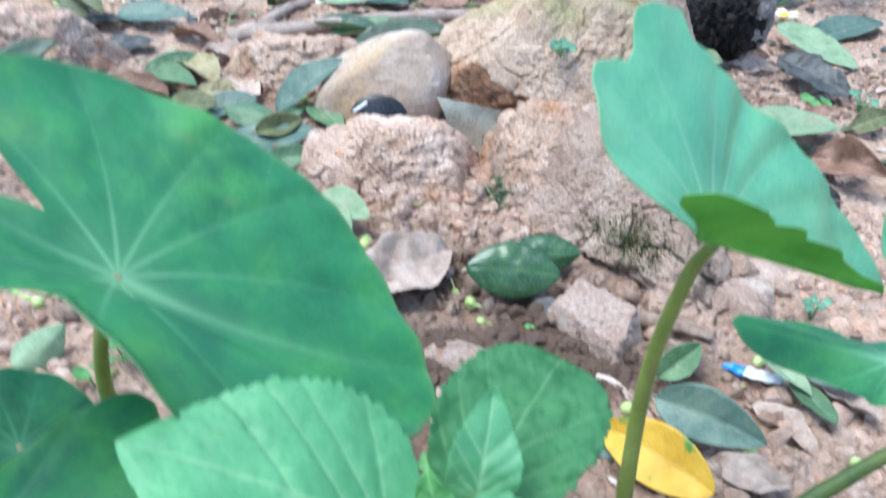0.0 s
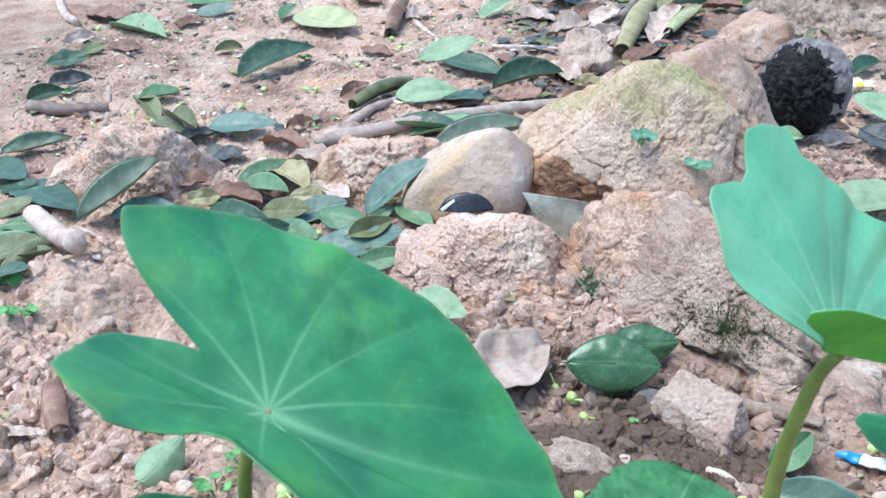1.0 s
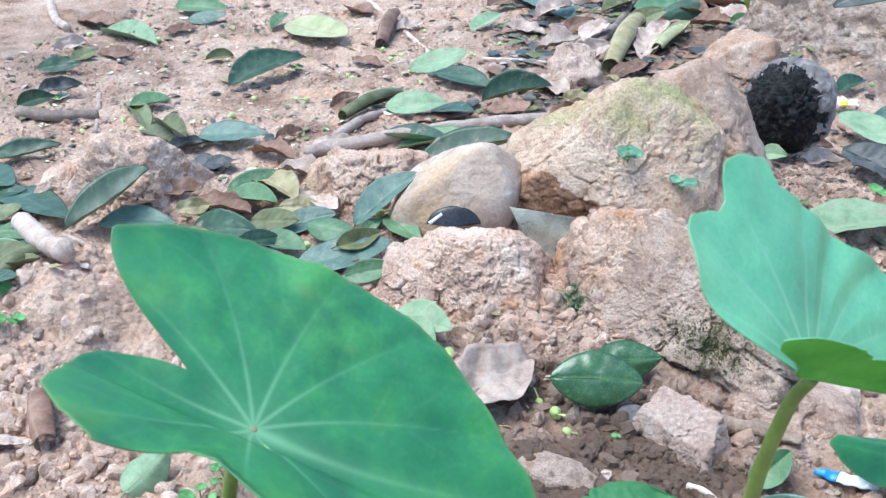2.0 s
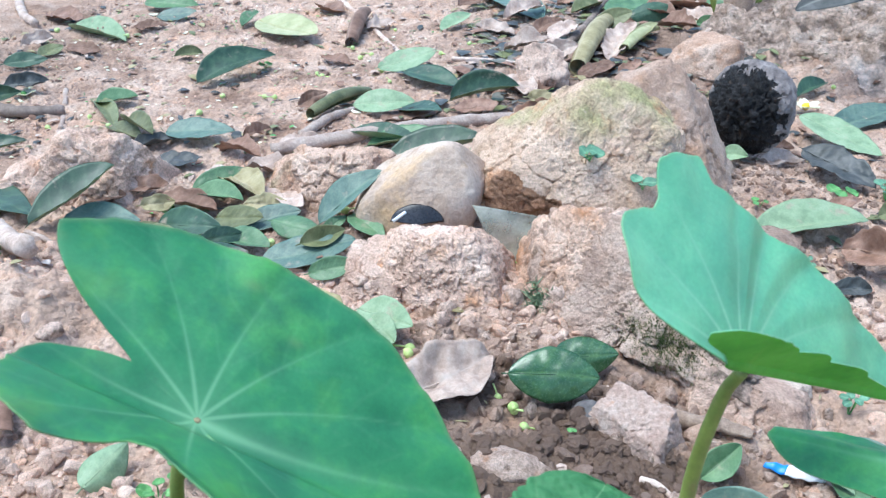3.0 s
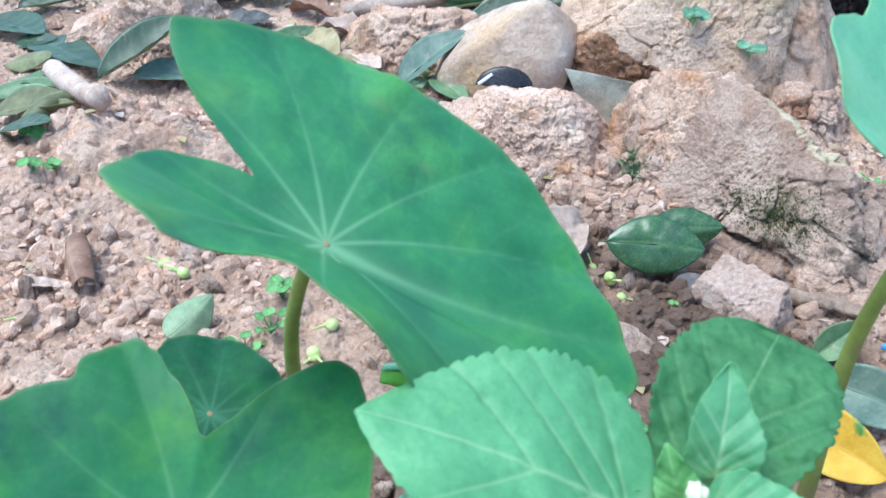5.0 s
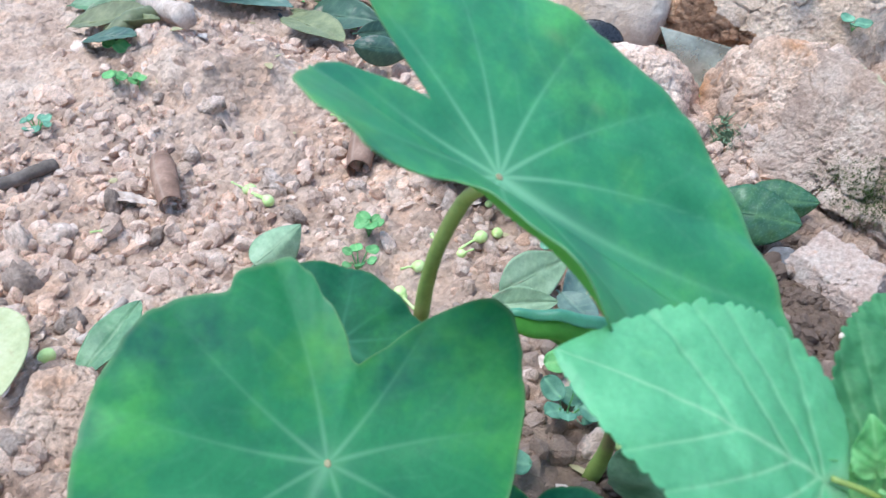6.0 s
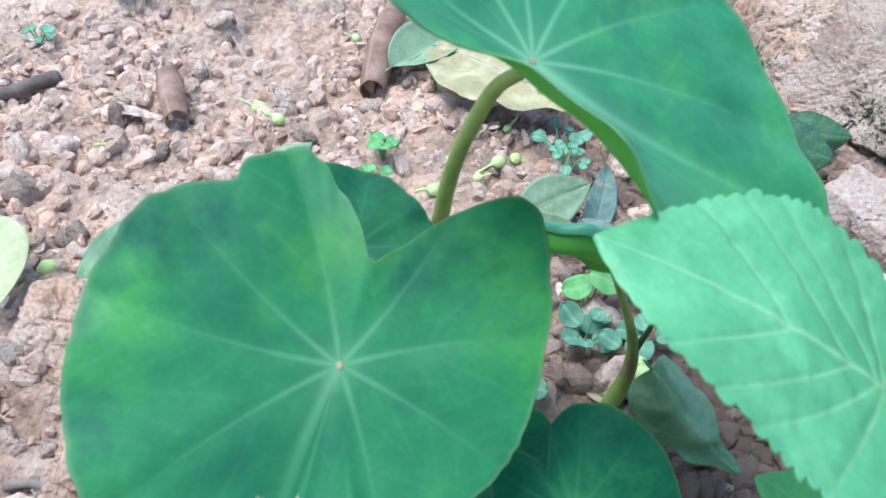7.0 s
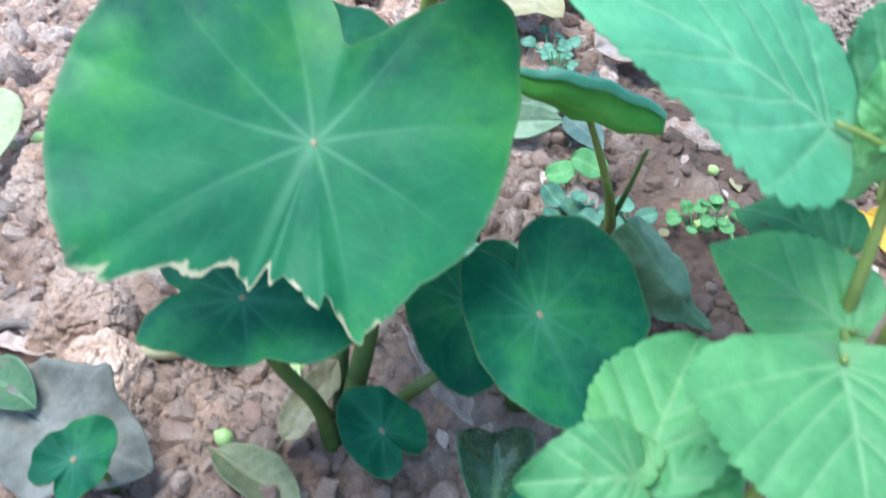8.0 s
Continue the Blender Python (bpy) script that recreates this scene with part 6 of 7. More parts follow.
fallen_leaf((-0.008, 2.265, 0.010), (0.090, 2.313, 0.020), 0.051, -29, "brown", 0.8)
fallen_leaf((0.313, 2.356, 0.013), (0.435, 2.339, 0.033), 0.058, -35, "green", 0.6)
fallen_leaf((0.399, 2.245, 0.004), (0.492, 2.335, 0.014), 0.061, -10, "olive", 0.8)
fallen_leaf((-0.130, 2.112, 0.008), (-0.041, 2.198, 0.018), 0.059, -19, "grey", 0.8)
fallen_leaf((-0.057, 1.999, 0.007), (0.010, 2.059, 0.027), 0.043, -24, "brown", 0.9)
fallen_leaf((0.125, 1.711, 0.002), (0.169, 1.765, 0.022), 0.034, -10, "brown", 0.9)
fallen_leaf((-0.247, 2.182, 0.006), (-0.185, 2.258, 0.016), 0.046, -19, "brown", 0.8)
fallen_leaf((-0.433, 1.991, 0.005), (-0.379, 2.052, 0.005), 0.038, -20, "grey", 0.8)
fallen_leaf((-0.485, 1.783, 0.003), (-0.415, 1.741, 0.003), 0.039, -11, "brown", 0.8)
fallen_leaf((-0.783, 1.722, 0.006), (-0.736, 1.759, 0.006), 0.028, -33, "olive", 0.8)
fallen_leaf((-1.226, 2.024, 0.003), (-1.099, 1.950, 0.013), 0.069, -6, "brown", 0.8)
fallen_leaf((-1.122, 1.721, 0.008), (-1.074, 1.774, 0.008), 0.033, -38, "grey", 0.8)
fallen_leaf((-0.597, 2.205, 0.000), (-0.510, 2.091, 0.010), 0.060, 0, "brown", 0.8)
fallen_leaf((0.395, 1.005, 0.008), (0.440, 1.019, 0.028), 0.028, -49, "grey", 0.8)
fallen_leaf((0.382, 1.127, 0.002), (0.430, 1.150, 0.012), 0.025, -10, "brown", 0.7)
fallen_leaf((0.446, 1.122, 0.009), (0.501, 1.145, 0.019), 0.031, -50, "olive", 0.6)
fallen_leaf((0.341, 1.386, 0.003), (0.399, 1.408, 0.003), 0.029, -16, "brown", 0.8)
rolled_leaf((-0.440, 1.862, 0.014), (-0.456, 2.096, 0.016), 0.016, 100, "brown", "brown dead leaf rolled into a tube")
rolled_leaf((-0.406, 1.405, 0.011), (-0.337, 1.558, 0.012), 0.012, 90, "olive", "olive green leaf rolled into a tube")
rolled_leaf((0.047, 1.723, 0.018), (0.115, 2.057, 0.020), 0.02, 90, "tan", "tan withered leaf rolled into a tube")
rolled_leaf((-0.449, 0.541, 0.012), (-0.494, 0.606, 0.011), 0.0115, 150, "brown", "dull brown dead leaf rolled into an open funnel")
rolled_leaf((-0.641, 0.770, 0.012), (-0.620, 0.822, 0.013), 0.013, 100, "olive", "olive leaf rolled into an open tube")
rolled_leaf((-0.324, 0.662, 0.012), (-0.346, 0.790, 0.013), 0.0140, 120, "brown", "dull brown dead leaf loosely rolled on crumbs")
rolled_leaf((0.139, 1.825, 0.013), (0.214, 1.990, 0.014), 0.014, 120, "yellow", "yellow-green leaf rolled into a tube")

# ------------------------------------------------------------------ sticks
def stick(points, radius, mat, label, taper=0.7, name="twig", flat=1.0, knobs=0.18):
    c = np.array(points[0])
    pts = [tuple(np.array(p) - c + np.array([0, 0, gz(p[0], p[1]) - 0])) for p in points]
    ob = new(name, tube(name, pts, (radius, radius * (1 + taper) / 2, radius * taper), mat, 12, 26, knobs, int(abs(c[0]) * 1000) + 3, flat))
    ob.location = c
    return tagged(ob, label, "stick", "sticks on the soil")


stick([(-0.430, 1.259, 0.010), (-0.309, 1.328, 0.010), (-0.168, 1.393, 0.010), (-0.033, 1.459, 0.010)], 0.012, BARK, "long pale pinkish-grey fallen branch on soil", 0.8)
stick([(-0.567, 2.276, 0.006), (-0.447, 2.053, 0.006), (-0.316, 1.814, 0.006)], 0.007, BARK, "straight grey twig lying on soil", 0.7)
stick([(-1.410, 2.194, 0.009), (-1.264, 1.977, 0.009), (-1.196, 1.908, 0.009)], 0.011, BARK, "short crooked grey stick", 0.9)
stick([(-0.912, 1.512, 0.004), (-0.854, 1.393, 0.004), (-0.808, 1.301, 0.004)], 0.005, BARK, "short upright broken twig", 0.9)
stick([(-0.400, 1.329, 0.007), (-0.369, 1.396, 0.007), (-0.338, 1.480, 0.007)], 0.009, BARK, "short brown twig beside a rolled leaf", 0.7)
stick([(-0.199, 1.478, 0.003), (-0.141, 1.499, 0.003), (-0.072, 1.523, 0.003)], 0.004, DARKBARK, "thin dark twig in the litter", 0.7)
stick([(0.021, 1.900, 0.009), (0.070, 2.126, 0.009), (0.113, 2.335, 0.009), (0.191, 2.479, 0.009)], 0.011, DARKBARK, "curved grey-green stick in the litter", 0.7)
stick([(0.271, 1.827, 0.006), (0.330, 1.941, 0.006), (0.395, 2.066, 0.006)], 0.008, BARK, "grey twig leaning on a mound", 0.7)
stick([(-0.210, 1.789, 0.003), (-0.137, 1.772, 0.003), (-0.067, 1.765, 0.003)], 0.004, BARK, "thin twig among dead leaves", 0.7)
stick([(-0.170, 1.973, 0.003), (-0.114, 1.917, 0.003), (-0.053, 1.928, 0.003)], 0.0035, DARKBARK, "thin dark twig among dead leaves", 0.7)
stick([(0.132, 0.673, 0.010), (0.173, 0.666, 0.010), (0.213, 0.655, 0.010)], 0.012, WOOD, "weathered brown wood splinter on gravel", 0.6, flat=0.6, knobs=0.5)
stick([(0.169, 0.590, 0.001), (0.193, 0.642, 0.001), (0.226, 0.675, 0.001)], 0.0009, BARK, "thin pale dry root", 0.6)
stick([(-0.714, 0.938, 0.026), (-0.639, 0.866, 0.026), (-0.570, 0.803, 0.026)], 0.0135, BARK, "thick pale cut stick", 1)
stick([(-0.651, 0.925, 0.003), (-0.627, 0.915, 0.003), (-0.603, 0.908, 0.003)], 0.004, BARK, "short pale wood chip", 0.8)
stick([(-0.990, 1.372, 0.010), (-0.909, 1.364, 0.010), (-0.848, 1.389, 0.010)], 0.012, DARKBARK, "grey weathered stick under leaves", 0.7)
stick([(-0.440, 0.385, 0.003), (-0.434, 0.407, 0.003), (-0.426, 0.428, 0.003)], 0.0038, BARK, "short pale twig on crumbly soil", 0.9)
stick([(-0.620, 0.489, 0.006), (-0.599, 0.526, 0.006), (-0.580, 0.570, 0.006)], 0.008, DARKBARK, "flat weathered wood piece", 0.7)
stick([(-0.359, 0.171, 0.004), (-0.323, 0.193, 0.004), (-0.298, 0.211, 0.004), (-0.266, 0.230, 0.004)], 0.0055, FALLEN["tan"], "pale bare stalk lying over dead leaves", 0.8)
stick([(-0.374, 0.212, 0.002), (-0.356, 0.216, 0.002), (-0.335, 0.216, 0.002)], 0.003, DARKBARK, "thin dark twig on crumbly soil", 0.7)
stick([(0.110, 0.593, 0.003), (0.124, 0.583, 0.003), (0.140, 0.570, 0.003)], 0.0035, BARK, "thin brown twig on gravel", 0.7)
stick([(0.110, 0.770, 0.003), (0.157, 0.767, 0.003), (0.203, 0.769, 0.003)], 0.0035, DARKBARK, "thin dark root under a rock", 0.7)

# ------------------------------------------------------------------ fruitlets and petals
fruit_mesh = [ball("fruit", [FRUITLET], lambda d, k=k: d * 0.0046 * (1 + 0.05 * fbm(d * 2 + k, 2, k))[:, None] * np.array([1, 1, 1.08]), 3) for k in range(3)]
cap_mesh = ball("calyx", [FRUITLET], lambda d: d * np.array([0.0019, 0.0019, 0.0010]) * (1 + 0.25 * np.cos(5 * np.arctan2(d[:, 1], d[:, 0])))[:, None], 2)


def fruitlet(x, y, size=1.0, yaw=0.0, lean=70.0, stem=1.0, z=0.0):
    k = int(abs(x * 977 + y * 331)) % 3
    ob = thing("fruitlet", (x, y, gz(x, y) + z + 0.0042 * size), "tiny lime-green fallen fruitlet with a short stalk", "fruitlet", "fallen fruitlets")
    ob.rotation_euler = Euler((radians(lean), 0, radians(yaw)))
    ob.scale = (size, size, size)
    piece("fruit", fruit_mesh[k], ob)
    piece("calyx", cap_mesh, ob).location = (0, 0, 0.0045)
    if stem > 0.2:
        piece("stalk", tube("stalk", [(0, 0, 0.004), (0.0006, 0.0004, 0.004 + 0.004 * stem), (0.002, 0.0, 0.004 + 0.010 * stem)], (0.0011, 0.0009, 0.0012), FRUITLET, 6, 6), ob)
    return ob


fruitlet(-0.023, 0.690, 0.91, 196, 72, 1.5)
fruitlet(-0.006, 0.667, 1.08, 24, 56, 1.5)
fruitlet(0.005, 0.648, 0.92, 84, 100, 1.5)
fruitlet(-0.050, 0.864, 1.04, 198, 73, 1)
fruitlet(-0.028, 0.935, 0.90, 55, 97, 1.5)
fruitlet(-0.118, 0.724, 1.13, 242, 58, 0)
fruitlet(0.139, 0.689, 0.94, 11, 94, 1.5)
fruitlet(-0.433, 1.845, 1.07, 331, 72, 1.5)
fruitlet(-0.386, 1.818, 0.98, 288, 75, 1)
fruitlet(-0.405, 1.794, 1.20, 35, 61, 1)
fruitlet(-0.514, 1.488, 0.92, 242, 90, 1)
fruitlet(-0.497, 1.494, 0.99, 300, 81, 1.5)
fruitlet(-0.607, 1.522, 1.06, 326, 86, 0)
fruitlet(-0.602, 1.396, 1.19, 357, 85, 1)
fruitlet(-0.673, 1.296, 1.11, 118, 79, 0)
fruitlet(-0.453, 1.659, 1.12, 76, 92, 1)
fruitlet(-0.467, 1.676, 0.93, 23, 93, 1.5)
fruitlet(-0.371, 2.011, 0.84, 288, 73, 1)
fruitlet(-0.296, 1.771, 0.81, 154, 74, 0)
fruitlet(-0.314, 1.646, 0.82, 221, 57, 1)
fruitlet(-0.344, 1.715, 1.05, 332, 68, 1)
fruitlet(-1.113, 1.855, 1.25, 111, 58, 0)
fruitlet(-0.952, 1.863, 1.23, 350, 68, 1)
fruitlet(-0.794, 1.373, 0.87, 15, 94, 1)
fruitlet(-0.845, 1.323, 0.96, 50, 94, 1.5)
fruitlet(-0.729, 1.314, 1.01, 187, 84, 0)
fruitlet(-0.669, 1.337, 1.08, 339, 78, 1.5)
fruitlet(-0.491, 1.325, 1.09, 258, 97, 1.5)
fruitlet(-0.472, 0.991, 1.24, 188, 80, 0)
fruitlet(-0.471, 1.008, 1.15, 355, 69, 1.5)
fruitlet(-0.440, 0.971, 1.08, 228, 58, 1)
fruitlet(-0.388, 1.208, 1.01, 245, 71, 1)
fruitlet(-0.333, 0.948, 1.13, 8, 58, 0)
fruitlet(-0.259, 1.041, 1.23, 90, 76, 1)
fruitlet(0.031, 1.435, 0.88, 67, 89, 1)
fruitlet(0.518, 1.679, 0.94, 136, 90, 0)
fruitlet(0.650, 2.073, 1.24, 246, 61, 1)
fruitlet(-0.015, 1.608, 1.09, 97, 70, 1.5)
fruitlet(-0.240, 1.834, 1.09, 35, 82, 1)
fruitlet(-0.188, 1.909, 1.10, 81, 91, 1)
fruitlet(-0.405, 0.594, 0.84, 267, 65, 1.5)
fruitlet(-0.381, 0.584, 0.92, 283, 57, 1)
fruitlet(-0.481, 0.494, 0.94, 301, 81, 1)
fruitlet(-0.364, 0.726, 0.95, 298, 59, 1)
fruitlet(-0.268, 0.691, 1.07, 152, 78, 1)
fruitlet(-0.247, 0.684, 1.01, 228, 68, 1.5)
fruitlet(-0.196, 0.650, 0.82, 149, 64, 1.5)
fruitlet(-0.191, 0.597, 1.22, 317, 99, 1.5)
fruitlet(-0.180, 0.614, 1.05, 355, 87, 0)
fruitlet(-0.230, 0.543, 1.14, 301, 85, 1)
fruitlet(-0.234, 0.509, 1.04, 320, 94, 1)
fruitlet(-0.201, 0.569, 0.85, 88, 57, 1)
fruitlet(-0.445, 0.358, 1.20, 324, 81, 0)
fruitlet(-0.234, 0.587, 1.02, 43, 78, 1)
fruitlet(-0.413, 0.239, 1.10, 189, 74, 0)
fruitlet(-0.445, 0.287, 0.95, 91, 94, 1.5)
fruitlet(-0.590, 0.492, 1.17, 22, 65, 0)
fruitlet(-0.051, 0.419, 1.04, 294, 63, 1)
fruitlet(-0.049, 0.408, 1.21, 290, 92, 0)
fruitlet(0.003, 0.467, 1.02, 206, 73, 1)
fruitlet(0.004, 0.539, 0.91, 223, 78, 0)
fruitlet(-0.217, 0.184, 1.01, 280, 55, 0)
fruitlet(-0.201, 0.241, 1.15, 17, 57, 1.5)
fruitlet(-0.120, 0.744, 1.24, 308, 59, 1.5)
fruitlet(0.034, 0.469, 0.94, 113, 71, 1.5)
fruitlet(0.031, 0.450, 1.06, 130, 64, 1)
fruitlet(0.037, 0.447, 0.99, 46, 55, 1.5)
fruitlet(0.025, 0.456, 1.16, 204, 57, 1.5)
fruitlet(0.001, 0.467, 1.07, 282, 72, 0)
fruitlet(0.042, 0.425, 1.08, 155, 72, 1.5)
fruitlet(0.131, 0.543, 1.14, 113, 98, 1.5)
fruitlet(0.303, 0.516, 1.01, 88, 79, 0)
fruitlet(0.223, 0.516, 1.16, 81, 61, 0)
fruitlet(0.251, 0.632, 1.22, 135, 95, 1)
fruitlet(0.139, 0.688, 0.85, 249, 97, 1.5)
fruitlet(-0.402, 0.597, 1.10, 264, 80, 0)
fruitlet(-0.380, 0.584, 1.17, 258, 76, 1)
fruitlet(-0.007, 0.667, 1.15, 16, 59, 0)
fruitlet(-0.189, 0.424, 1.10, 135, 92, 1)
fruitlet(-0.236, 0.511, 1.18, 44, 93, 1.5)
fruitlet(0.196, 1.048, 1.18, 343, 81, 0)
fruitlet(0.207, 1.035, 0.82, 276, 78, 1)


def petal(x, y, length, yaw, z=0.0):
    s = np.linspace(0, 1, 9)[:, None]
    q = np.linspace(-1, 1, 7)[None, :]
    half = 0.22 * length * np.sin(math.pi * np.clip(s, 0.03, 0.97)) ** 0.6
    P = np.stack([(s - 0.5) * length + 0 * q, q * half, 0.12 * length * ((2 * s - 1) ** 2 + 0.6 * q**2)], -1)
    ob = new("fallen_petal", sheet(P, {}, "fallen_petal", [PETAL, PETAL], 0.0006))
    ob.matrix_world = pose(x, y, gz(x, y) + z + 0.003, random.Random(int(x * 999)).uniform(-15, 15), 0, yaw)
    return tagged(ob, "small cream-white fallen petal on soil", "petal", "fallen petals")


petal(-0.912, 1.839, 0.015, 270)
petal(-0.964, 2.034, 0.021, 22)
petal(-0.949, 2.047, 0.017, 203)
petal(-0.832, 1.901, 0.021, 87)
petal(-0.547, 1.199, 0.015, 90)
petal(-0.425, 1.143, 0.019, 271)
petal(-0.385, 1.214, 0.017, 132)
petal(-0.715, 1.377, 0.017, 126)
petal(-0.531, 1.202, 0.017, 30)
petal(-0.344, 1.243, 0.018, 350)
petal(-0.658, 1.358, 0.017, 269)
petal(-0.945, 1.622, 0.015, 249)
petal(-0.978, 1.760, 0.020, 243)
petal(-0.496, 1.370, 0.018, 174)
petal(-0.954, 1.429, 0.019, 323)
petal(-0.964, 1.476, 0.015, 35)
petal(-0.334, 1.438, 0.020, 330)
petal(-0.925, 1.343, 0.018, 159)
petal(-0.650, 0.882, 0.020, 67)
petal(-0.603, 1.439, 0.016, 72)


def blossom(x, y, z, size, with_pollen):
    ob = thing("fallen_blossom", (x, y, gz(x, y) + z), "cream-white fallen citrus blossom on the litter", "blossom", "fallen blossoms")
    for k in range(5):
        a = 2 * math.pi * k / 5 + 0.4
        s = np.linspace(0, 1, 9)[:, None]
        q = np.linspace(-1, 1, 7)[None, :]
        half = 0.28 * size * np.sin(math.pi * np.clip(s, 0.05, 0.97)) ** 0.6
        L = np.stack([s * size * math.cos(0.5) + 0 * q, q * half, s * size * 0.5 - 0.2 * size * s**2 + 0.1 * size * q**2], -1)
        c, sn = math.cos(a), math.sin(a)
        P = np.stack([L[..., 0] * c - L[..., 1] * sn, L[..., 0] * sn + L[..., 1] * c, L[..., 2]], -1)
        piece("petal", sheet(P, {}, "petal", [PETAL, PETAL], 0.0006), ob)
    piece("flower_centre", ball("flower_centre", [POLLEN if with_pollen else SPROUT], lambda d: np.array([0, 0, 0.18 * size]) + d * 0.22 * size * (1 + 0.25 * fbm(d * 5, 2, 2))[:, None], 2), ob)
    return ob


blossom(0.446, 1.568, 0.012, 0.03, True)
blossom(-0.732, 1.080, 0.005, 0.022, False)
blossom(-0.962, 1.454, 0.005, 0.024, False)
blossom(-0.728, 1.074, 0.01, 0.022, False)

# ------------------------------------------------------------------ sprouts
def sprout(x, y, leaves, radius, spread, height, mat, label, seed=1, base=None, long=1.15):
    rng = random.Random(seed)
    z0 = gz(x, y) if base is None else base
    ob = thing("sprout", (x, y, z0), label, "sprout", "small sprouts")
    for k in range(leaves):
        a = 2 * math.pi * (k + rng.uniform(-0.25, 0.25)) / leaves
        out = spread * rng.uniform(0.6, 1.1)
        c = np.array([math.cos(a) * out, math.sin(a) * out, height * rng.uniform(0.7, 1.15)])
        u = unit([math.cos(a), math.sin(a), rng.uniform(-0.4, 0.6)])
        radius_k, radius = radius, radius * rng.uniform(0.65, 1.1)
        n = unit(np.array([0, -0.35, 1.0]) - u * 0.2)
        n = unit(n - u * (n @ u))
        v = np.cross(n, u)
        s = np.linspace(0, 1, 13)[:, None]
        q = np.linspace(-1, 1, 9)[None, :]
        half = radius * np.sqrt(np.clip(1 - (2 * s - 1) ** 2, 0.003, 1))
        hh = 0.18 * radius * (q**2) + 0.12 * radius * np.sin(7 * s + k)
        P = c + ((2 * s - 1) * radius * long + 0 * q)[..., None] * u + (q * half)[..., None] * v + hh[..., None] * n
        piece("leaflet", sheet(P, {"vein": np.exp(-((q / 0.1) ** 2)) + 0 * s}, "leaflet", [mat, mat], 0.0004), ob)
        piece("stem", tube("stem", [(0, 0, -0.003), tuple(c * 0.5 + np.array([0, 0, 0.3 * height])), tuple(c - u * radius * 0.8 * long)], (0.0007, 0.0005), SPROUT, 6, 7), ob)
        radius = radius_k
    return ob


sprout(-0.580, 1.696, 4, 0.0058, 0.0090, 0.0096, SPROUT, "tiny bright green clover-like sprout", 0)
sprout(-0.491, 1.028, 3, 0.0064, 0.0090, 0.0096, SPROUT, "tiny bright green clover-like sprout", 1)
sprout(0.415, 1.186, 3, 0.0093, 0.0150, 0.0160, SPROUT, "tiny bright green clover-like sprout", 2)
sprout(0.480, 1.200, 7, 0.0058, 0.0165, 0.0240, SPROUT_BLUE, "blue-green seedling with rounded leaves", 3)
sprout(0.329, 0.983, 5, 0.0041, 0.0090, 0.0160, SPROUT_BLUE, "blue-green seedling with rounded leaves", 4)
sprout(0.309, 0.703, 5, 0.0041, 0.0112, 0.0200, SPROUT_BLUE, "blue-green seedling with rounded leaves", 5)
sprout(0.292, 1.122, 3, 0.0046, 0.0090, 0.0080, SPROUT, "tiny bright green clover-like sprout", 6)
sprout(-0.400, 1.082, 4, 0.0046, 0.0090, 0.0112, SPROUT, "tiny bright green clover-like sprout", 7)
sprout(-0.505, 1.034, 3, 0.0058, 0.0090, 0.0080, SPROUT, "tiny bright green clover-like sprout", 8)
sprout(-0.763, 1.464, 3, 0.0070, 0.0105, 0.0080, SPROUT_BLUE, "tiny bright green clover-like sprout", 9)
sprout(-0.585, 0.688, 3, 0.0052, 0.0067, 0.0096, SPROUT, "tiny bright green clover-like sprout", 10)
sprout(-0.570, 0.700, 3, 0.0046, 0.0067, 0.0096, SPROUT, "tiny bright green clover-like sprout", 11)
sprout(-0.631, 0.617, 7, 0.0052, 0.0135, 0.0096, SPROUT_BLUE, "blue-green seedling with rounded leaves", 12)
sprout(-0.282, 0.569, 5, 0.0058, 0.0105, 0.0144, SPROUT, "tiny bright green clover-like sprout", 13)
sprout(-0.276, 0.526, 6, 0.0052, 0.0135, 0.0144, SPROUT, "tiny bright green clover-like sprout", 14)
sprout(-0.148, 0.633, 9, 0.0052, 0.0210, 0.0160, SPROUT_BLUE, "small feathery green seedling", 15)
sprout(-0.136, 0.604, 8, 0.0041, 0.0165, 0.0224, SPROUT_BLUE, "small feathery green seedling", 16)
sprout(-0.094, 0.467, 2, 0.0116, 0.0090, 0.0280, SPROUT, "blue-green seedling with rounded leaves", 17)
sprout(-0.090, 0.428, 5, 0.0081, 0.0180, 0.0200, SPROUT_BLUE, "blue-green seedling with rounded leaves", 18)
sprout(-0.077, 0.441, 4, 0.0093, 0.0150, 0.0160, SPROUT_BLUE, "blue-green seedling with rounded leaves", 19)
sprout(-0.047, 0.437, 3, 0.0087, 0.0105, 0.0200, SPROUT_BLUE, "blue-green seedling with rounded leaves", 20)
sprout(-0.004, 0.463, 8, 0.0046, 0.0180, 0.0160, SPROUT, "small feathery green seedling", 21)
sprout(0.040, 0.424, 6, 0.0052, 0.0150, 0.0120, SPROUT, "small feathery green seedling", 22)
sprout(-0.127, 0.361, 4, 0.0093, 0.0135, 0.0160, SPROUT_BLUE, "blue-green seedling with rounded leaves", 23)
sprout(-0.288, 0.497, 4, 0.0052, 0.0105, 0.0160, SPROUT, "tiny bright green clover-like sprout", 24)
sprout(-0.625, 0.751, 2, 0.0081, 0.0090, 0.0048, SPROUT, "tiny bright green clover-like sprout", 25)
sprout(0.218, 0.997, 6, 0.0046, 0.0105, 0.0200, SPROUT_BLUE, "blue-green seedling with rounded leaves", 26)
sprout(0.252, 0.868, 7, 0.0046, 0.0135, 0.0160, SPROUT, "blue-green seedling with rounded leaves", 27)
sprout(0.050, 0.639, 2, 0.0023, 0.0030, 0.0064, SPROUT, "tiny bright green clover-like sprout", 28)
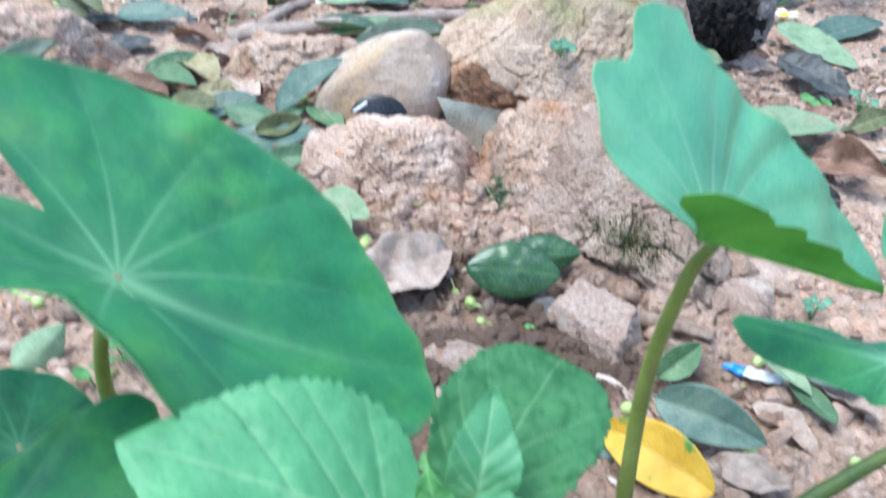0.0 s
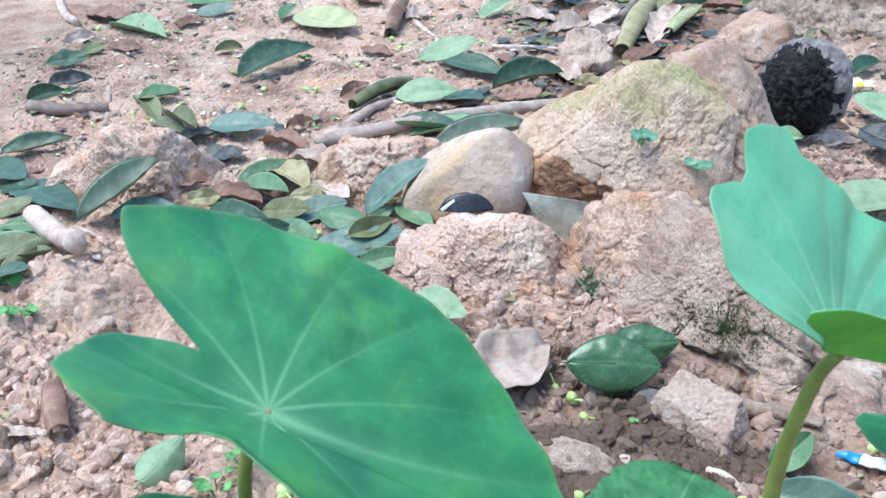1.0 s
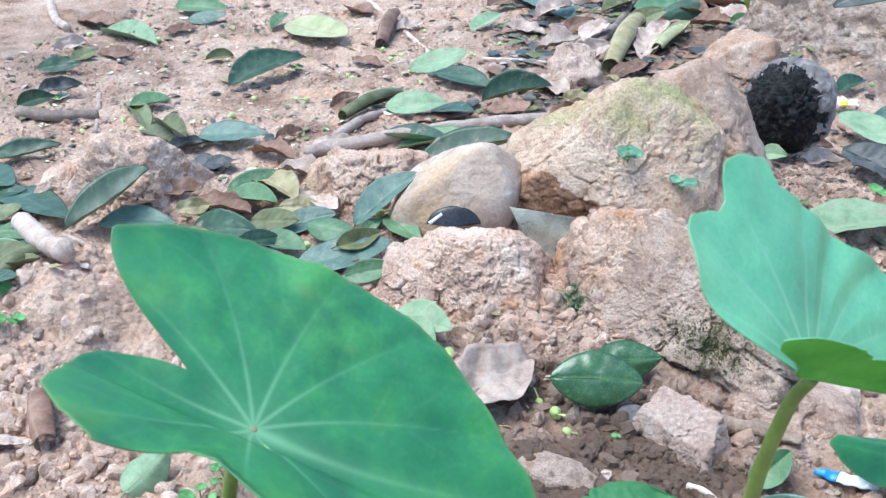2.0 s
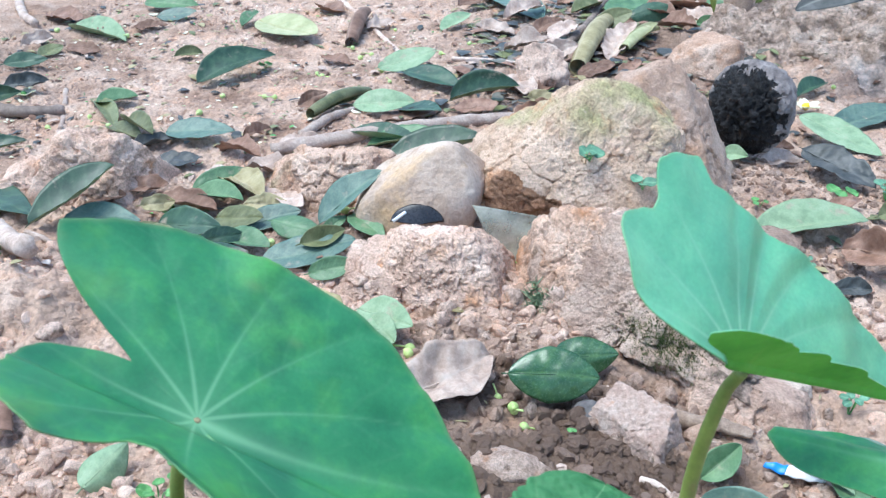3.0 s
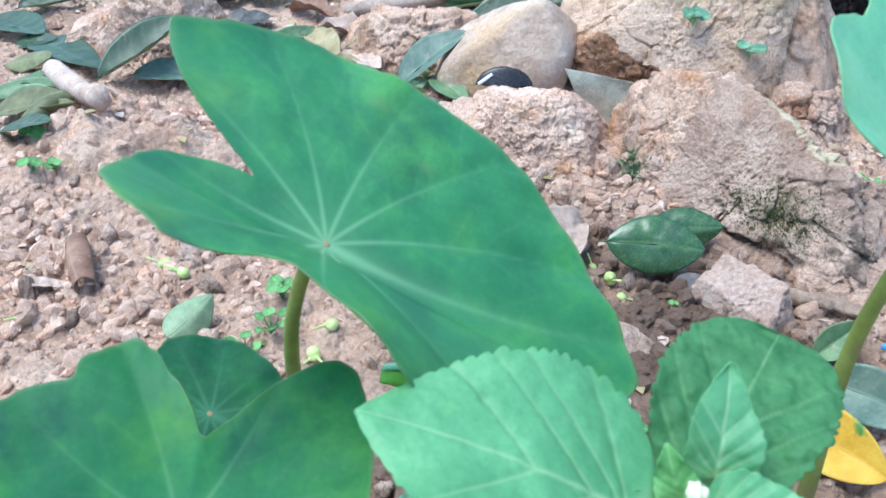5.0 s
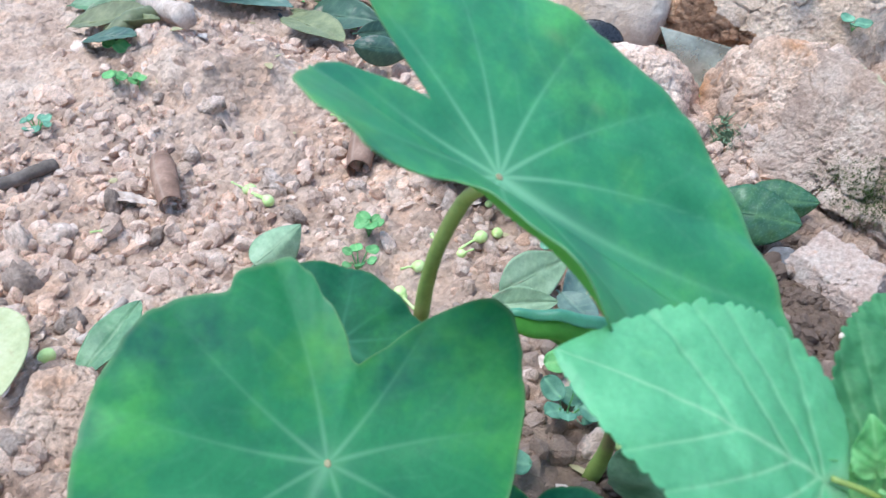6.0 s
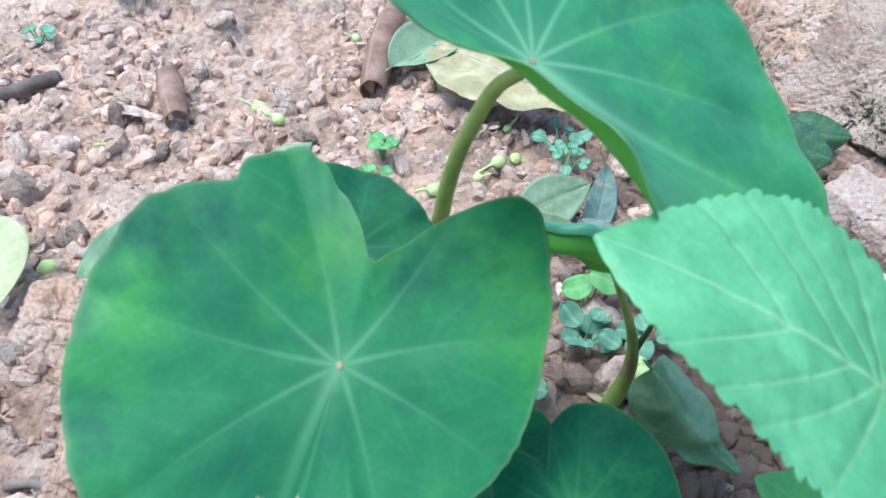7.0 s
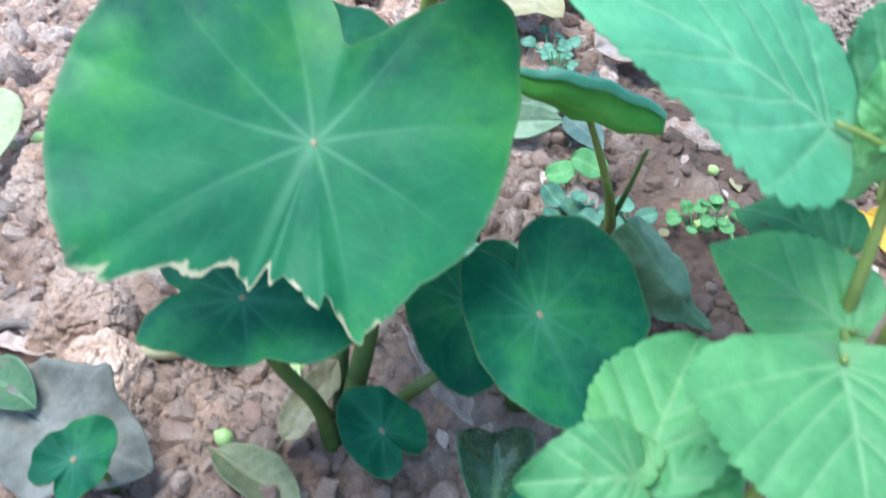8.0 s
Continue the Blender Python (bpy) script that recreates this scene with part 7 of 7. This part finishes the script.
sprout(0.011, 0.470, 6, 0.0052, 0.0150, 0.0120, SPROUT, "small feathery green seedling", 29)
sprout(0.058, 1.022, 5, 0.008, 0.012, 0.010, SPROUT_BLUE, "tiny clover-like sprout rooted on the boulder", 91, 0.115)
sprout(0.125, 1.015, 3, 0.008, 0.010, 0.008, SPROUT_BLUE, "tiny clover-like sprout rooted on the boulder", 92, 0.085)

# ------------------------------------------------------------------ odds and ends
coco = thing("burnt_coconut", (0.303, 1.335, 0.075 + 0.01), "charred black coconut husk with a grey ashy side", "coconut")


def coco_shape(d):
    r = 0.066 * (1 + 0.03 * fbm(d * 2.5, 3, 4) + 0.02 * fbm(d * 9, 2, 6))
    bite = smooth(-0.1, 0.55, d @ unit((-0.55, -0.80, 0.05)) + 0.12 * fbm(d * 3, 3, 8))
    gap, own = cells3(d * 5.0 + 0.25 * np.stack([fbm(d * 4, 2, k) for k in (21, 22, 23)], 1), 5)
    r = r * (1 - 0.13 * bite * (1 + 0.5 * fbm(d * 7, 3, 11)) + bite * (0.07 * (own - 0.5) - 0.05 * np.exp(-gap / 0.06) + 0.05 * fbm(d * 16, 3, 12)) + (1 - bite) * 0.02 * fbm(d * 14, 3, 13))
    return d * r[:, None] * np.array([1.0, 1.0, 1.1])


def coco_side(mid):
    return (mid @ unit((-0.60, -0.78, -0.10)) + 0.20 * fbm(mid * 3.6, 4, 8) < 0.16).astype(int)


piece("husk", ball("husk", [CHAR, HUSK], coco_shape, 6, coco_side), coco)
for k, (a, b) in enumerate(((10, 40), (200, 60), (300, 30), (120, 20))):
    w = np.array([math.cos(radians(a)) * math.cos(radians(b)), math.sin(radians(a)) * math.cos(radians(b)), math.sin(radians(b))])
    piece("husk_fibre", tube("husk_fibre", [w * 0.062, w * 0.069 + np.array([0.006, 0, 0.002]), w * 0.066 + np.array([0.014, 0.004, 0])], (0.0012, 0.0005), HUSK, 5, 6), coco)


def shard(at, yaw, tilt):
    ob = thing("lid_shard", at, "broken black plastic lid with a white printed edge", "plastic lid")
    s = np.linspace(0, 1, 13)[:, None]
    q = np.linspace(0, 1, 25)[None, :]
    a = math.pi * (0.05 + 0.9 * q)
    P = np.stack([0.034 * s * np.cos(a), 0.026 * s * np.sin(a), 0.008 * np.sqrt(np.clip(1 - 0.8 * s**2, 0, 1)) + 0 * a], -1)
    piece("lid_plate", sheet(P, {}, "lid_plate", [BLACKPLASTIC, BLACKPLASTIC], 0.0012), ob)
    for k in range(3):
        piece("white_bar", tube("white_bar", [(-0.030 + 0.004 * k, 0.004 + 0.003 * k, 0.0060), (-0.022 + 0.004 * k, 0.010 + 0.003 * k, 0.0082)], (0.0024, 0.0018), WHITEPLASTIC, 6, 4, flat=0.3), ob)
    ob.rotation_euler = Euler((radians(tilt), 0, radians(yaw)))
    return ob


shard((-0.148, 0.965, 0.038), 8, 62)


def film_sheet():
    s = np.linspace(0, 1, 25)[:, None, None]
    q = np.linspace(0, 1, 25)[None, :, None]
    a, b, c, d = (np.array(v) for v in ((-0.080, 0.962, 0.072), (0.014, 0.965, 0.060), (0.004, 0.942, 0.012), (-0.044, 0.938, 0.010)))
    P = (a * (1 - s) + b * s) * (1 - q) + (d * (1 - s) + c * s) * q
    fold = 0.004 * np.sin(5 * s + 3 * q) + 0.002 * np.sin(8 * q - 4 * s)
    P = P + fold * np.array([0.2, -0.8, 0.5])
    ob = new("plastic_film", sheet(P, {}, "plastic_film", [FILM, FILM], 0.0004))
    return tagged(ob, "crumpled cloudy clear plastic film between rocks", "plastic film")


film_sheet()


def wrapper_scrap():
    ob = thing("wrapper_scrap", (0.222, 0.617, gz(0.222, 0.617) + 0.006), "torn white and blue plastic wrapper scrap on soil", "plastic scrap")
    for name, x0, x1, mat in (("blue_end", -0.004, 0.014, BLUEPLASTIC), ("white_body", 0.0142, 0.047, WHITEPLASTIC)):
        s = np.linspace(0, 1, 15)[:, None]
        q = np.linspace(-1, 1, 11)[None, :]
        x = x0 + (x1 - x0) * s
        half = 0.0075 * np.sqrt(np.clip((x + 0.006) / 0.02, 0.05, 1)) * (1 - 0.25 * np.clip((x - 0.03) / 0.02, 0, 1))
        P = np.stack([x + 0.002 * q, q * half, 0.004 * (1 - q**2) + 0.0008 * np.sin(x * 500) + 0 * s], -1)
        piece(name, sheet(P, {}, name, [mat, mat], 0.0005), ob)
    ob.rotation_euler = Euler((0, 0, radians(-14)))
    return ob


wrapper_scrap()

# ------------------------------------------------------------------ soil clods and crumbs
clod_meshes = []
for k in range(8):
    def clod_shape(d, k=k):
        rng = np.random.RandomState(100 + k)
        gap, own = cells3(d * 1.5 + k * 3.3, k)
        gap2, own2 = cells3(d * 4.0 + k, k + 30)
        cut = rng.normal(size=(9, 3))
        cut /= np.linalg.norm(cut, axis=1, keepdims=True)
        near = np.maximum((d @ cut.T) / rng.uniform(0.6, 0.95, 9), 1e-3)
        r = 1.0 / np.power((near**24).sum(1) + 0.8**24, 1 / 24)
        r = r * (1 + 0.22 * (own2 - 0.5) + 0.10 * fbm(d * 2 + k, 3, k) + 0.12 * fbm(d * 6 + k, 3, k + 5, 0.7))
        return d * r[:, None] * 0.008
    clod_meshes.append(ball("clod", [CLODLET], clod_shape, 3))

rng = random.Random(7)
AREAS = ((-0.55, -0.05, 0.36, 0.72, 95, 1.25), (-0.15, 0.30, 0.54, 0.80, 65, 1.15), (-0.12, 0.06, 0.74, 0.86, 28, 1.2), (-0.45, -0.20, 0.12, 0.40, 45, 1.0), (-0.16, 0.10, 0.24, 0.52, 40, 0.9), (0.15, 0.45, 0.70, 1.30, 20, 1.0))
for x0, x1, y0, y1, count, big in AREAS:
    for k in range(count):
        x, y = rng.uniform(x0, x1), rng.uniform(y0, y1)
        if damp_shade_at(np.array([x]), np.array([y]))[0] > rng.uniform(0.5, 1.6):
            continue
        size = big * rng.choice((0.010, 0.012, 0.015, 0.019, 0.025)) * rng.uniform(0.8, 1.2)
        ob = new("soil_clod", clod_meshes[rng.randrange(8)])
        ob.matrix_world = pose(x, y, gz(x, y) - size * 0.04, rng.uniform(0, 360), rng.uniform(0, 360), rng.uniform(0, 360)) @ Matrix.Diagonal((size / 0.016, size / 0.016 * rng.uniform(0.7, 1), size / 0.016 * rng.uniform(0.6, 0.9), 1))
        tagged(ob, "small crumbly pinkish-tan soil clod", "soil clod", "soil clods")


def chunk(rs, d, n):
    """How far the corners of n broken chunks reach: each is cut by planes of its own."""
    cut = rs.normal(size=(n, 8, 3))
    cut /= np.linalg.norm(cut, axis=2, keepdims=True)
    near = np.einsum("vk,npk->nvp", d / 1.05, cut) / rs.uniform(0.45, 0.95, (n, 1, 8))
    r = 1.0 / np.maximum(near.max(2), 0.85)
    return (r * rs.uniform(0.90, 1.08, r.shape))[..., None] * np.ones(3)


def crumbs(name, x0, x1, y0, y1, count, lo, hi, seed):
    """Countless small crumbs of clay strewn over the soil, as one mesh: small ones as rough blocks, larger ones rounder and broken."""
    rs = np.random.RandomState(seed)
    x, y = rs.uniform(x0, x1, count), rs.uniform(y0, y1, count)
    keep = vnoise(np.stack([x * 9, y * 9, 0 * x], 1), seed) + 0.6 * vnoise(np.stack([x * 28, y * 28, 0 * x], 1), seed + 1) > rs.uniform(-0.8, 0.9, count)
    bare = ((x + 0.50) / 0.17) ** 2 + ((y - 0.74) / 0.10) ** 2
    keep &= bare > rs.uniform(0, 1.1, count)
    wet = ((x - 0.01) / 0.13) ** 2 + ((y - 0.37) / 0.13) ** 2
    keep &= wet > rs.uniform(-0.6, 0.5, count)
    x, y = x[keep], y[keep]
    size = lo + (hi - lo) * rs.uniform(0, 1, len(x)) ** 4.5
    grade = (size > lo + 0.06 * (hi - lo)).astype(int) + (size > lo + 0.42 * (hi - lo)).astype(int)
    parts = []
    for sub, pick in ((0, grade == 0), (1, grade == 1), (2, grade == 2)):
        bm = bmesh.new()
        if sub == 0:
            bmesh.ops.create_cube(bm, size=1.5)
            bmesh.ops.triangulate(bm, faces=bm.faces[:])
        else:
            bmesh.ops.create_icosphere(bm, subdivisions=sub, radius=1.05)
        d = np.array([v.co[:] for v in bm.verts])
        f = np.array([[v.index for v in face.verts] for face in bm.faces])
        bm.free()
        px, py, ps = x[pick], y[pick], size[pick]
        n = len(px)
        jag = rs.uniform(0.35, 1.2, (n, len(d), 3)) if sub == 0 else chunk(rs, d, n)
        v = d[None] * jag * rs.uniform(0.5, 1.15, (n, 1, 3)) * ps[:, None, None]
        for ax, bx in ((0, 1), (1, 2), (0, 2)):
            turn = rs.uniform(0, 2 * math.pi, n)[:, None]
            a, b = v[..., ax].copy(), v[..., bx].copy()
            v[..., ax], v[..., bx] = a * np.cos(turn) - b * np.sin(turn), a * np.sin(turn) + b * np.cos(turn)
        v = v + np.stack([px, py, relief(px, py) + ps * (0.05 if sub == 0 else -0.12)], 1)[:, None]
        parts.append((v.reshape(-1, 3), (f[None] + (np.arange(n) * len(d))[:, None, None]).reshape(-1, 3), np.repeat(damp_shade_at(px, py), len(d))))
    verts = np.concatenate([q[0] for q in parts])
    faces = np.concatenate([parts[k][1] + sum(len(q[0]) for q in parts[:k]) for k in range(3)])
    me = bpy.data.meshes.new(name)
    me.vertices.add(len(verts))
    me.vertices.foreach_set("co", verts.ravel())
    me.loops.add(faces.size)
    me.loops.foreach_set("vertex_index", faces.ravel().astype(np.int32))
    me.polygons.add(len(faces))
    me.polygons.foreach_set("loop_start", np.arange(0, faces.size, 3, dtype=np.int32))
    me.polygons.foreach_set("use_smooth", np.arange(len(faces)) < 0)
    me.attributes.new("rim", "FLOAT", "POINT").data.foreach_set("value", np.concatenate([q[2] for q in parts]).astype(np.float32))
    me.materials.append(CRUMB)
    me.update(calc_edges=True)
    return tagged(new(name, me), "loose pinkish-brown clay crumbs and grit strewn on the soil", "soil crumbs", kind="stuff")


crumbs("soil_crumbs", -0.70, 0.50, 0.08, 0.90, 70000, 0.0009, 0.0115, 5)
crumbs("soil_crumbs", -0.30, -0.05, 0.06, 0.24, 2600, 0.0012, 0.0080, 8)
crumbs("soil_crumbs", 0.16, 0.60, 0.85, 1.40, 9000, 0.0015, 0.0085, 7)
crumbs("soil_crumbs", -1.20, 0.80, 0.90, 2.30, 40000, 0.0014, 0.0065, 6)


def bits(name, mats, count, x0, x1, y0, y1, lo, hi, seed, label):
    """Countless scraps of withered leaf and straw, as one mesh."""
    rs = np.random.RandomState(seed)
    x, y = rs.uniform(x0, x1, count), rs.uniform(y0, y1, count)
    size = rs.uniform(lo, hi, count)
    ratio = rs.choice([0.12, 0.3, 0.5, 0.6], count)
    turn, tilt = rs.uniform(0, 2 * math.pi, count), rs.uniform(-0.5, 0.5, count)
    z = relief(x, y)
    verts, faces, which = [], [], []
    for k in range(count):
        c, sn = math.cos(turn[k]), math.sin(turn[k])
        base = len(verts)
        L, W = size[k], size[k] * ratio[k]
        for low in (0.0, -0.0006):
            for a, b, h in ((-0.5, 0.0, 0.0), (-0.15, 0.5, 0.22), (-0.15, -0.5, 0.22), (0.2, 0.42, 0.2), (0.2, -0.42, 0.2), (0.5, 0.0, 0.05)):
                px, py = a * L, b * W
                verts.append((x[k] + px * c - py * sn, y[k] + px * sn + py * c, z[k] + 0.0025 + h * W + a * L * tilt[k] * 0.5 + low))
        for f in ((0, 2, 1), (1, 2, 4, 3), (3, 4, 5)):
            faces.append(tuple(base + i for i in f))
            faces.append(tuple(base + 6 + i for i in reversed(f)))
        ring = (0, 2, 4, 5, 3, 1)
        for i in range(6):
            a, b = ring[i], ring[(i + 1) % 6]
            faces.append((base + a, base + 6 + a, base + 6 + b, base + b))
        which += [rs.randint(len(mats))] * 12
    ob = new(name, mesh_of(name, verts, faces, mats, which, False))
    return tagged(ob, label, "leaf scraps", kind="stuff")


bits("leaf_scraps", [FALLEN["brown"], FALLEN["grey"], FALLEN["tan"], FALLEN["olive"], FALLEN["black"]], 1400, -1.2, 0.8, 0.95, 2.3, 0.008, 0.030, 8, "scraps of brown and grey withered leaf on soil")
bits("leaf_scraps", [FALLEN["brown"], FALLEN["grey"], FALLEN["tan"], BARK], 260, -0.6, 0.45, 0.15, 0.95, 0.006, 0.020, 9, "small scraps of brown leaf and straw on soil")
bits("petal_scraps", [PETAL, FALLEN["yellow"], SPROUT], 560, -1.1, 0.1, 1.0, 2.2, 0.005, 0.012, 10, "scattered cream petal and green leaf scraps")
bits("leaf_scraps", [FALLEN["brown"], FALLEN["black"], FALLEN["dull"], FALLEN["olive"], DARKBARK], 900, -0.20, 0.42, 1.48, 2.35, 0.018, 0.055, 12, "dense litter of brown and grey dead leaf pieces")
